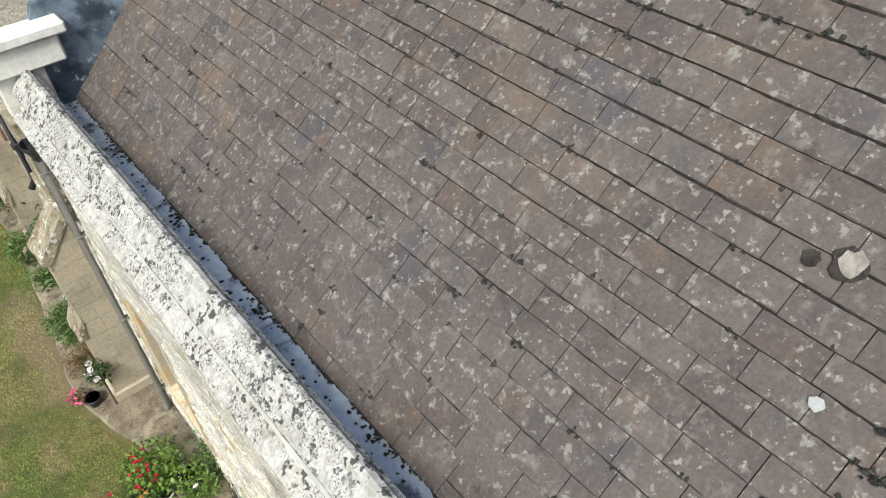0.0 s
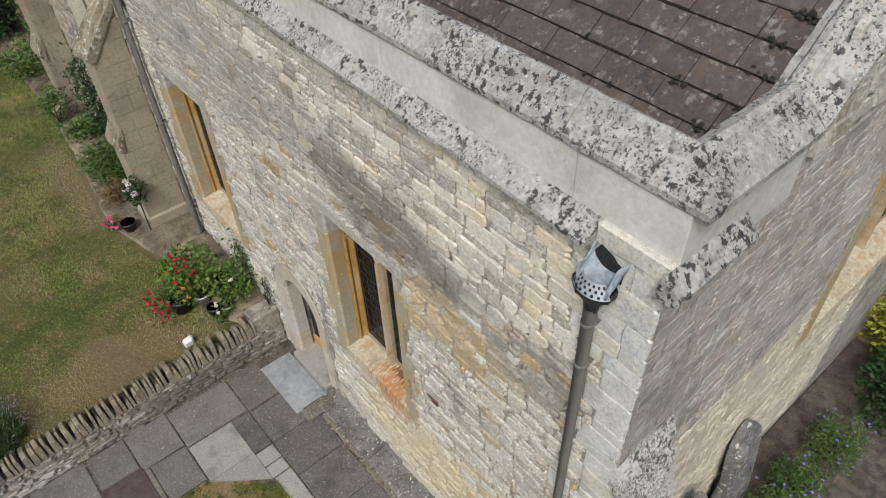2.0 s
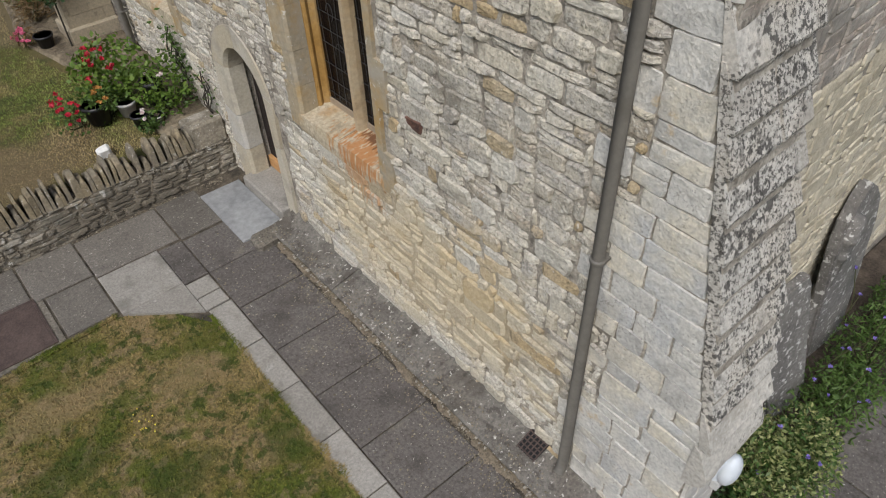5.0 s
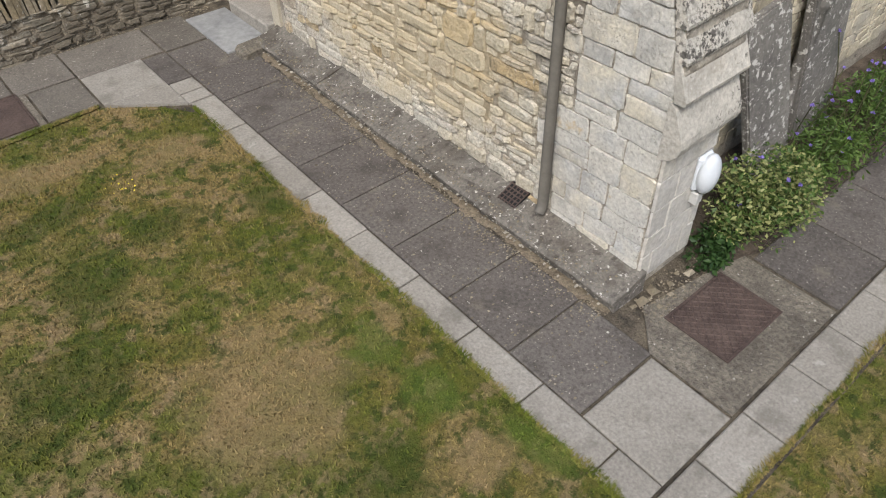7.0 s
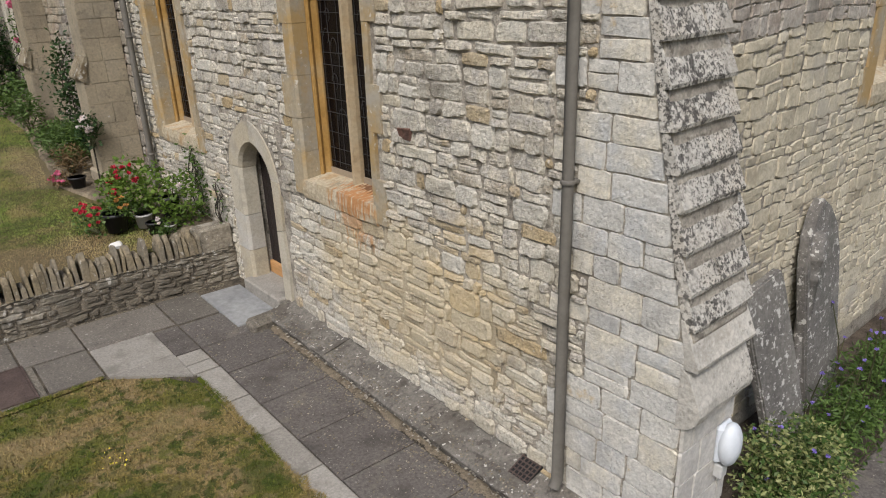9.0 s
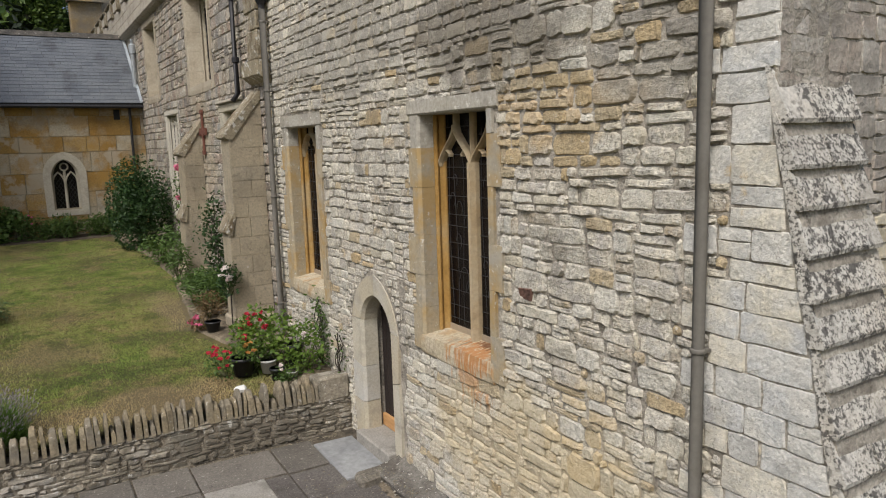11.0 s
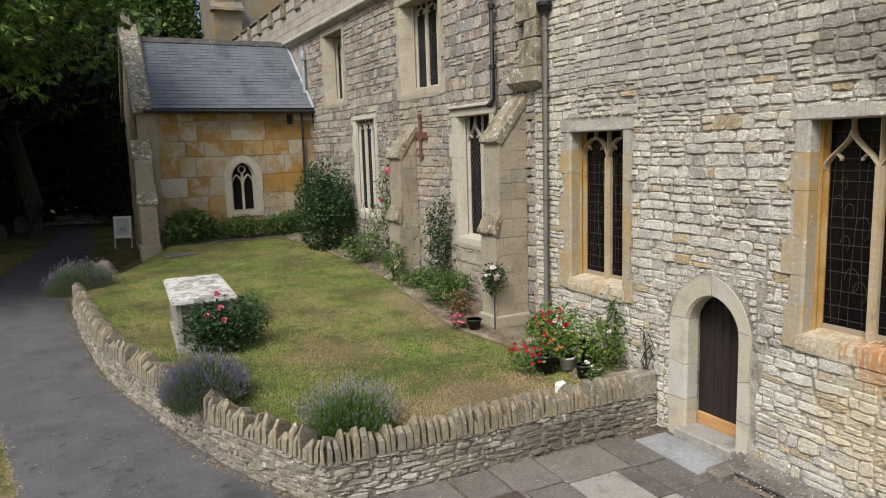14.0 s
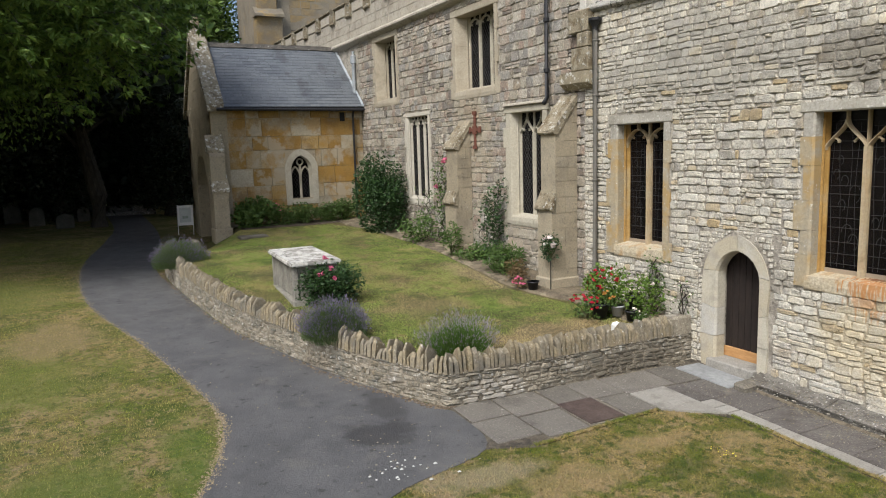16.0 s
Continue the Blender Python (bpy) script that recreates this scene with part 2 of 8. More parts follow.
roof_tile, roof_tile_joined = both("stone_roof_tile", [(0.05, 0.04, 0.034), (0.068, 0.055, 0.047), (0.082, 0.067, 0.057), (0.058, 0.047, 0.041), (0.094, 0.066, 0.046)], mix=0.6, scale=1.2, grain=26, tone=0.26, bump=0.35,
    stains=[((0.045, 0.045, 0.05), 1.2, 0.56, 0.66, 0.55), ((0.12, 0.083, 0.05), 0.9, 0.54, 0.7, 0.45), ((0.15, 0.135, 0.115), 7, 0.53, 0.68, 0.5), ((0.22, 0.205, 0.175), 9, 0.58, 0.67, 0.6), ((0.27, 0.255, 0.22), 15, 0.6, 0.67, 0.6), ((0.5, 0.49, 0.45), 30, 0.69, 0.72, 0.8), ((0.03, 0.028, 0.026), 5, 0.64, 0.7, 0.7)])
slate, slate_joined = both("blue_slate", [(0.07, 0.08, 0.092), (0.1, 0.11, 0.122), (0.125, 0.135, 0.145), (0.082, 0.092, 0.103)], mix=0.55, scale=0.8, grain=18, tone=0.3, bump=0.2, rough=0.6, sheen=0.45, stains=[((0.035, 0.038, 0.04), 1.1, 0.54, 0.66, 0.6), ((0.2, 0.2, 0.19), 9, 0.64, 0.7, 0.4)])
lead = surface("lead_sheet", [(0.3, 0.34, 0.365), (0.42, 0.455, 0.48)], scale=2, grain=12, tone=0.2, rough=0.6, metal=0.1, bump=0.1, stains=[((0.06, 0.065, 0.075), 2.2, 0.54, 0.64, 0.85)])
paver = surface("grey_paving_slab", [(0.082, 0.074, 0.066), (0.112, 0.1, 0.089), (0.136, 0.124, 0.11)], rand="object", mix=0.6, scale=2.2, grain=32, tone=0.5, bump=0.5,
    stains=[((0.048, 0.042, 0.036), 1.5, 0.5, 0.7, 0.65), ((0.2, 0.175, 0.135), 2.4, 0.58, 0.72, 0.45), ((0.5, 0.48, 0.42), 15, 0.68, 0.71, 0.85), ((0.42, 0.39, 0.33), 34, 0.63, 0.67, 0.6), ((0.05, 0.045, 0.035), 12, 0.62, 0.7, 0.5)])
path_paver = surface("worn_path_slab", [(0.1, 0.09, 0.076), (0.135, 0.122, 0.103), (0.165, 0.15, 0.128)], rand="object", mix=0.6, scale=2.2, grain=40, tone=0.4, bump=0.4,
    stains=[((0.05, 0.044, 0.036), 1.5, 0.52, 0.7, 0.6), ((0.16, 0.145, 0.12), 2.6, 0.58, 0.7, 0.5), ((0.42, 0.4, 0.35), 16, 0.65, 0.69, 0.8), ((0.4, 0.37, 0.31), 34, 0.62, 0.66, 0.6), ((0.04, 0.036, 0.03), 20, 0.6, 0.68, 0.5)])
pale_paver = surface("pale_concrete_slab", [(0.225, 0.21, 0.182), (0.27, 0.254, 0.222), (0.31, 0.292, 0.258)], rand="object", mix=0.6, scale=2.0, grain=40, tone=0.32, bump=0.3,
    stains=[((0.13, 0.12, 0.1), 2.6, 0.52, 0.68, 0.55), ((0.42, 0.4, 0.36), 9, 0.62, 0.7, 0.5)])
concrete = surface("old_concrete", [(0.105, 0.093, 0.074), (0.19, 0.17, 0.135)], scale=2.4, grain=30, tone=0.6, bump=1.0, stains=[((0.09, 0.08, 0.065), 2.1, 0.5, 0.68, 0.65), (WHITE_LICHEN, 22, 0.64, 0.68, 0.6)])
wet_slab = surface("smooth_grey_threshold_slab", [(0.20, 0.205, 0.205), (0.30, 0.305, 0.3)], scale=1.5, grain=12, tone=0.2, bump=0.15, rough=0.6)
tarmac = surface("tarmac", [(0.078, 0.077, 0.077), (0.104, 0.102, 0.101)], scale=1.6, grain=70, tone=0.38, bump=0.6, stains=[((0.05, 0.049, 0.049), 0.8, 0.5, 0.66, 0.5), ((0.13, 0.122, 0.11), 1.9, 0.56, 0.68, 0.45), ((0.028, 0.026, 0.025), 5, 0.6, 0.67, 0.6), ((0.32, 0.3, 0.26), 26, 0.68, 0.71, 0.8)], spots=[((-6.2, 6.2, 0.2), (0.7, 0.6, 5), (0.025, 0.024, 0.024), 0.7), ((-5.7, 7.0, 0.2), (0.4, 0.8, 5), (0.03, 0.028, 0.027), 0.5)])
bed_soil = surface("dry_bed_soil", [(0.045, 0.034, 0.025), (0.11, 0.087, 0.064)], scale=4, grain=30, tone=0.5, bump=1.0)
gravel_dirt = surface("dirt_and_chippings", [(0.05, 0.042, 0.032), (0.14, 0.118, 0.085)], scale=6, grain=60, tone=0.5, bump=1.0)
GREEN, DRY, STRAW, DARKGREEN = (0.082, 0.108, 0.009), (0.155, 0.128, 0.03), (0.245, 0.182, 0.075), (0.04, 0.062, 0.005)
TAN, LUSH = (0.28, 0.205, 0.1), (0.075, 0.122, 0.013)
TURF = dict(scale=0.8, grain=30, tone=0.6, stains=[((0.08, 0.098, 0.008), 0.6, 0.47, 0.6, 0.8), (TAN, 1.1, 0.55, 0.65, 0.7), (GREEN, 2.6, 0.51, 0.59, 0.7), ((0.25, 0.183, 0.1), 5, 0.54, 0.63, 0.6), (DARKGREEN, 7, 0.54, 0.61, 0.8), ((0.045, 0.054, 0.009), 13, 0.55, 0.6, 0.6), ((0.3, 0.235, 0.12), 17, 0.6, 0.67, 0.4)])
TURF["spots"] = [((x, y, 0), (a, b, 9), c, 0.6) for x, y, a, b, c in (
    (-2.3, 0.1, 0.8, 0.9, TAN), (-1.5, 3.6, 0.5, 0.3, TAN), (-2.8, 4.1, 0.9, 0.3, TAN), (-3.5, 1.2, 0.7, 0.6, DARKGREEN), (-1.06, 0.2, 0.12, 0.35, TAN), (-1.35, -1.4, 0.3, 0.3, TAN), (-5.4, 4.35, 1.0, 0.5, (0.32, 0.255, 0.165)), (-4.5, 3.7, 1.1, 0.5, TAN),
    (-1.35, 0.0, 0.25, 0.4, LUSH), (-1.28, -0.7, 0.28, 0.4, LUSH), (-0.98, -1.6, 0.16, 0.45, LUSH), (-2.1, 2.5, 0.5, 0.35, DARKGREEN), (-2.9, 2.1, 0.5, 0.5, DARKGREEN), (-1.1, 2.2, 0.25, 0.5, DARKGREEN), (-2.0, -1.1, 0.5, 0.5, DARKGREEN), (-2.9, 3.3, 0.6, 0.3, DARKGREEN),
    (-8.8, 6.4, 0.5, 2.2, LUSH), (-10.3, 6.2, 0.9, 1.3, (0.11, 0.14, 0.022)), (-11.5, 11, 2.6, 2.2, (0.13, 0.15, 0.024)), (-10.6, 14.0, 1.2, 2.0, TAN), (-12, 19, 2.6, 3, (0.14, 0.15, 0.03)))]
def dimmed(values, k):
    """The same turf with all its colours scaled: below 1, thatch with the blades' shade put in."""
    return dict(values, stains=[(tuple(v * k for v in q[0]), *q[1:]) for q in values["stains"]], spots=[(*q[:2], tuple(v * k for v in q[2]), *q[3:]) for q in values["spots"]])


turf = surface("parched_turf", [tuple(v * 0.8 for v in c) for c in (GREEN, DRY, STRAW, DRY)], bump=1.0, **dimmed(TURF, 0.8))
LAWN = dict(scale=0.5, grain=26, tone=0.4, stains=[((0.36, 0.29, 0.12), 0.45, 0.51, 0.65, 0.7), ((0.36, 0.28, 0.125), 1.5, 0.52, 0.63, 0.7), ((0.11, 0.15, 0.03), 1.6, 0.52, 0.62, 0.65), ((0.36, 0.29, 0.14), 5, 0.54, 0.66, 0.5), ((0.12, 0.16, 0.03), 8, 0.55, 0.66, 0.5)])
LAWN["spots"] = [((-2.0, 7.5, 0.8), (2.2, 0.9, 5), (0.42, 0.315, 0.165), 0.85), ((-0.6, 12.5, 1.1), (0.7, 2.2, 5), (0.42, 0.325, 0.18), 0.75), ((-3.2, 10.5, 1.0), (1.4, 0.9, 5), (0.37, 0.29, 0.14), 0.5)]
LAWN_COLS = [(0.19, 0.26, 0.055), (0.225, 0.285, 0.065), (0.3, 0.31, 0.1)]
# thatch colours hold the shade that falls between the blades
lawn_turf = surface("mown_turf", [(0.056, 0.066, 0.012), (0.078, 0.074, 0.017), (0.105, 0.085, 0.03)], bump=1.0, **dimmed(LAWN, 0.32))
# old oak, darkened further to hold the shade of the deep doorway
old_door = surface("recess_shaded_oak_door", [(0.014, 0.0095, 0.0075), (0.026, 0.018, 0.014)], scale=3, grain=20, tone=0.35, bump=0.4, stretch=(6, 6, 0.6))
new_oak = surface("fresh_oak_board", [(0.38, 0.2, 0.075), (0.46, 0.26, 0.11)], scale=3, grain=20, tone=0.2, bump=0.2, stretch=(4, 0.5, 4), rough=0.6)
black_iron = plain("black_painted_iron", (0.018, 0.018, 0.02), rough=0.5)
grey_paint = plain("grey_painted_iron", (0.15, 0.14, 0.12), rough=0.55, stains=[((0.1, 0.09, 0.07), 3, 0.5, 0.7, 0.5)])
white_plastic = plain("white_plastic", (0.62, 0.66, 0.7), rough=0.35, tone=0.04)
zinc = plain("zinc_sheet", (0.42, 0.45, 0.47), rough=0.45, metal=0.5, stains=[((0.2, 0.22, 0.23), 4, 0.5, 0.7, 0.6)])
came = plain("window_lead", (0.032, 0.031, 0.03), rough=0.65)
void = plain("dark_interior", (0.02, 0.02, 0.02), rough=1)
rust_iron = surface("rusty_cast_iron", [(0.058, 0.04, 0.034), (0.092, 0.066, 0.055)], scale=5, grain=40, tone=0.3, bump=0.4, rough=0.8)


def make_glass():
    m = bpy.data.materials.new("old_leaded_glass")
    m.use_nodes = True
    nt = m.node_tree
    bs = nt.nodes["Principled BSDF"]
    bs.inputs["Base Color"].default_value = (0.02, 0.016, 0.017, 1)
    bs.inputs["Transmission Weight"].default_value, bs.inputs["Roughness"].default_value, bs.inputs["IOR"].default_value = 0.7, 0.1, 1.25
    b = node(nt, "ShaderNodeBump", Strength=0.25, Distance=0.01)
    nt.links.new(cloud(nt, nt.nodes.new("ShaderNodeNewGeometry").outputs["Position"], 9, 2), b.inputs["Height"])
    nt.links.new(b.outputs[0], bs.inputs["Normal"])
    return m


glass = make_glass()

# ---- mesh helpers ----
def part(name, mesh, material, parent=None, label=""):
    """Links a bmesh, or (verts, faces), as one mesh object under a thing or a part."""
    me = bpy.data.meshes.new(name)
    if isinstance(mesh, tuple):
        me.from_pydata(mesh[0], [], mesh[1])
    else:
        bmesh.ops.recalc_face_normals(mesh, faces=mesh.faces[:])
        mesh.to_mesh(me)
        mesh.free()
    me.materials.append(material)
    ob = new(name, me)
    ob.parent = parent
    if label:
        tagged(ob, label)
    return ob


def thing(name, label, category, at=(0, 0, 0), group="", kind=""):
    ob = new(name)
    ob.empty_display_size = 0.1
    ob.location = at
    return tagged(ob, label, category, group, kind)


def place(ob, parent):
    """Parents ob, built in world coordinates, under a thing that stands at a place of its own."""
    ob.parent = parent
    ob.matrix_parent_inverse = Matrix.Translation(parent.location).inverted()
    return ob


def box(bm, x0, x1, y0, y1, z0, z1, bevel=0.0):
    v = [bm.verts.new(p) for p in ((x0, y0, z0), (x1, y0, z0), (x1, y1, z0), (x0, y1, z0), (x0, y0, z1), (x1, y0, z1), (x1, y1, z1), (x0, y1, z1))]
    f = [bm.faces.new([v[i] for i in q]) for q in ((3, 2, 1, 0), (4, 5, 6, 7), (0, 1, 5, 4), (1, 2, 6, 5), (2, 3, 7, 6), (3, 0, 4, 7))]
    if bevel:
        bmesh.ops.bevel(bm, geom=list({e for a in f for e in a.edges}), offset=bevel, segments=1, affect="EDGES")
    return bm


def boxed(*args, bevel=0.0):
    return box(bmesh.new(), *args, bevel=bevel)


def prism(bm, outline, axis, a, b):
    """Extrudes an outline of 2D points along an axis from a to b."""
    def at(p, w):
        q = list(p)
        q.insert("xyz".index(axis), w)
        return q
    lo, hi = [bm.verts.new(at(p, a)) for p in outline], [bm.verts.new(at(p, b)) for p in outline]
    n = len(outline)
    bm.faces.new(lo), bm.faces.new(hi)
    for i in range(n):
        bm.faces.new((lo[i], lo[(i + 1) % n], hi[(i + 1) % n], hi[i]))
    return bm


def sweep(bm, line, across, deep, x):
    """A bar of width across (in the y-z plane) and depth deep (along x) along a line of (y, z) points."""
    rings = []
    for i, (y, z) in enumerate(line):
        a, b = line[max(0, i - 1)], line[min(len(line) - 1, i + 1)]
        d = math.hypot(b[0] - a[0], b[1] - a[1]) or 1
        ny, nz = -(b[1] - a[1]) / d * across / 2, (b[0] - a[0]) / d * across / 2
        rings.append([bm.verts.new(p) for p in ((x + deep * 0.35, y + ny, z + nz), (x, y + ny * 0.35, z + nz * 0.35), (x, y - ny * 0.35, z - nz * 0.35), (x + deep * 0.35, y - ny, z - nz), (x + deep, y - ny, z - nz), (x + deep, y + ny, z + nz))])
    for r, s in zip(rings, rings[1:]):
        for k in range(6):
            bm.faces.new((r[k], r[(k + 1) % 6], s[(k + 1) % 6], s[k]))
    bm.faces.new(rings[0]), bm.faces.new(rings[-1])
    return bm


def tube(bm, points, radii, sides=10, caps=True):
    rings = []
    for i, p in enumerate(points):
        p = Vector(p)
        d = Vector(points[min(i + 1, len(points) - 1)]) - Vector(points[max(i - 1, 0)])
        q = d.to_track_quat("Z", "Y")
        r = radii[i] if isinstance(radii, (list, tuple)) else radii
        rings.append([bm.verts.new(p + q @ Vector((r * math.cos(a), r * math.sin(a), 0))) for a in (2 * math.pi * k / sides for k in range(sides))])
    for r, s in zip(rings, rings[1:]):
        for k in range(sides):
            bm.faces.new((r[k], r[(k + 1) % sides], s[(k + 1) % sides], s[k]))
    if caps:
        bm.faces.new(rings[0]), bm.faces.new(rings[-1])
    return bm


def lathe(bm, at, profile, sides=16):
    tube(bm, [(at[0], at[1], at[2] + z) for r, z in profile], [r for r, z in profile], sides)
    return bm


def smooth(ob):
    for p in ob.data.polygons:
        p.use_smooth = True
    return ob


def ground_z(x, y):
    return -0.13 + 0.035 * max(-6, min(40, y)) - 0.02 * max(-30, min(6, x))


def lawn_z(x, y):
    top = 0.78 + 0.052 * (max(6.6, min(26, y)) - 6.6)
    k = max(0.0, min(1.0, (y - 19.5) / 4)) * max(0.0, min(1.0, (-4.6 - x) / 1.6))
    return top * (1 - k) + (ground_z(x, y) + 0.03) * k


# ---- masonry ----
def courses(u0, u1, v0, v1, heights, lengths, holes, rng, break_up=0.0):
    """Coursed stones on a wall's face: (ua, ub, va, vb) outlines that leave the holes free."""
    out, v = [], v0
    while v < v1 - 0.03:
        h = min(rng.uniform(*heights), v1 - v)
        if v1 - v - h < heights[0] * 0.6:
            h = v1 - v
        u = u0 - rng.uniform(0, lengths[0])
        while u < u1:
            w = rng.uniform(*lengths) * rng.choice((0.7, 1, 1, 1.35))
            pieces = [(max(u, u0), min(u + w, u1), v, v + h)]
            if rng.random() < break_up and h > 0.12:
                k = v + h * rng.uniform(0.4, 0.6)
                pieces = [(pieces[0][0], pieces[0][1], v, k), (pieces[0][0], pieces[0][1], k, v + h)]
            for a, b, c, d in holes:
                rest = []
                for p in pieces:
                    if p[1] <= a or p[0] >= b or p[3] <= c or p[2] >= d:
                        rest.append(p)
                        continue
                    if p[0] < a - 0.05:
                        rest.append((p[0], a, p[2], p[3]))
                    if p[1] > b + 0.05:
                        rest.append((b, p[1], p[2], p[3]))
                    lo, hi = max(p[0], a), min(p[1], b)
                    if p[3] > d + 0.04:
                        rest.append((lo, hi, d, p[3]))
                    if p[2] < c - 0.04:
                        rest.append((lo, hi, p[2], c))
                pieces = rest
            out += [p for p in pieces if p[1] - p[0] > 0.045 and p[3] - p[2] > 0.03]
            u += w
        v += h
    return out


def patchwork(u0, u1, v0, v1, heights, lengths, holes, rng, break_up=0.0):
    """Roughly coursed rubble: short stretches of courses that change their heights from one to the next."""
    out, v = [], v0
    while v < v1 - 0.05:
        deep = rng.uniform(0.26, 0.5)
        deep = v1 - v if v1 - v - deep < 0.2 else deep
        u = u0
        while u < u1:
            wide = rng.uniform(0.5, 1.7)
            wide = u1 - u if u1 - u - wide < 0.35 else wide
            k = rng.choice((0.75, 0.95, 1.0, 1.2))
            out += courses(u, u + wide, v, v + deep, (heights[0] * k, heights[1] * k), lengths, holes, rng, break_up)
            u += wide
        v += deep
    return out


def stone(o, rng, proud=(0.012, 0.03), gap=0.006, wob=0.0, cut=0.16, inset=0.014, rough=0.0, tip=1.0):
    """One dressed-off stone: (u, v, n) corners and faces; n is out of the wall."""
    ua, ub, va, vb = o
    ua, ub, va, vb = ua + gap, ub - gap, va + gap, vb - gap
    c, top = cut * min(ub - ua, vb - va), rng.uniform(*proud)
    ring = [(ua + c, va), (ub - c, va), (ub, va + c), (ub, vb - c), (ub - c, vb), (ua + c, vb), (ua, vb - c), (ua, va + c)]
    j = 0.35 * c + 0.003
    if rough:
        # broken edges: more points along the long sides, each pushed about
        w = ub - ua - 2 * c
        ring = [(ua + c + w * k / 3, va) for k in range(4)] + [ring[2], (ub, (va + vb) / 2), ring[3]] + [(ub - c - w * k / 3, vb) for k in range(4)] + [ring[6], (ua, (va + vb) / 2), ring[7]]
        j = rough * min(0.14, vb - va + 0.03)
    ring = [(u + rng.uniform(-j, j), v + rng.uniform(-j, j)) for u, v in ring]
    if wob:
        ring = [(u, v + wob * (noise.noise((u * 0.55, v * 0.9, 1.7)) + 0.5 * noise.noise((u * 2.1, v * 2.0, 4.2)))) for u, v in ring]
    m = len(ring)
    mu, mv = (ua + ub) / 2, sum(p[1] for p in ring) / m
    k = min(0.35, inset / max(0.02, min(ub - ua, vb - va) / 2))
    tilt_u, tilt_v = tip * rng.uniform(-0.008, 0.008), tip * rng.uniform(-0.012, 0.006)
    low = [(u, v, -0.02) for u, v in ring]
    high = []
    for u, v in ring:
        u2, v2 = u + (mu - u) * k, v + (mv - v) * k
        high.append((u2, v2, top + tilt_u * (u2 - mu) / max(0.05, (ub - ua) / 2) + tilt_v * (v2 - mv) / max(0.03, (vb - va) / 2) + tip * rng.uniform(-0.003, 0.003) * (1.4 if rough else 1)))
    faces = [(i, (i + 1) % m, m + (i + 1) % m, m + i) for i in range(m)]
    if rough < 0.05:
        return low + high, faces + [tuple(range(m, 2 * m))]
    faces += [(m + i, m + (i + 1) % m, 2 * m) for i in range(m)]
    return low + high + [(mu + rng.uniform(-0.02, 0.02), mv, top + rng.uniform(-0.003, 0.006))], faces


def masonry(parent, outlines, to_world, single, joined, rng, pick=None, name="stone", label="", **kw):
    """Lays stones on a wall: those in the picked stretch as objects of their own, the rest joined."""
    verts, faces, count = [], [], 0
    for o in outlines:
        v, f = stone(o, rng, **kw)
        v = [to_world(*p) for p in v]
        if pick and count < 300 and pick(o):
            part(name, (v, f), single, parent)
            count += 1
        else:
            n = len(verts)
            verts += v
            faces += [tuple(i + n for i in q) for q in f]
    if verts:
        tagged(part(name + "work", (verts, faces), joined, parent, label), kind="stuff")


def holed_wall(bm, axis, at, thick, u0, u1, v0, v1, holes):
    """A wall core with rectangular openings; axis 'x': its faces look along x and u is y."""
    us = sorted({u0, u1, *(h[0] for h in holes), *(h[1] for h in holes)})
    vs = sorted({v0, v1, *(h[2] for h in holes), *(h[3] for h in holes)})
    us, vs = [u for u in us if u0 <= u <= u1], [v for v in vs if v0 <= v <= v1]
    for a, b in zip(us, us[1:]):
        run = None
        spans = []
        for c, d in zip(vs, vs[1:]):
            solid = not any(h[0] < (a + b) / 2 < h[1] and h[2] < (c + d) / 2 < h[3] for h in holes)
            if solid and spans and spans[-1][1] == c:
                spans[-1][1] = d
            elif solid:
                spans.append([c, d])
        for c, d in spans:
            if axis == "x":
                box(bm, at, at + thick, a, b, c, d)
            else:
                box(bm, a, b, at, at + thick, c, d)
    return bm


def arch(half, spring, apex, n=10):
    """Points (u, v) of a pointed arch over a doorway or light, from one springing to the other."""
    rise = apex - spring
    r = (half * half + rise * rise) / (2 * half)
    a = math.atan2(rise, r - half) if r != half else math.pi / 2
    left = [(-half + r - r * math.cos(a * i / n), spring + r * math.sin(a * i / n)) for i in range(n + 1)]
    return left + [(-u, v) for u, v in reversed(left[:-1])]


RNG = random.Random(7)

# ---- ground and paths ----
def sheet(poly, lift, depth=0.06, zf=ground_z):
    bm = bmesh.new()
    top = [bm.verts.new((x, y, zf(x, y) + lift)) for x, y in poly]
    low = [bm.verts.new((x, y, zf(x, y) + lift - depth)) for x, y in poly]
    bm.faces.new(top)
    for i in range(len(poly)):
        j = (i + 1) % len(poly)
        bm.faces.new((top[i], top[j], low[j], low[i]))
    bmesh.ops.triangulate(bm, faces=bm.faces[:])
    return bm


def curve_through(points, steps=6):
    """A smooth line of (x, y) through the points."""
    out = []
    for i in range(len(points) - 1):
        p = [Vector(points[max(0, min(len(points) - 1, i + k))]) for k in (-1, 0, 1, 2)]
        for s in range(steps):
            t = s / steps
            out.append(tuple(0.5 * ((2 * p[1]) + (p[2] - p[0]) * t + (2 * p[0] - 5 * p[1] + 4 * p[2] - p[3]) * t * t + (3 * p[1] - p[0] - 3 * p[2] + p[3]) * t ** 3)))
    return out + [tuple(points[-1])]


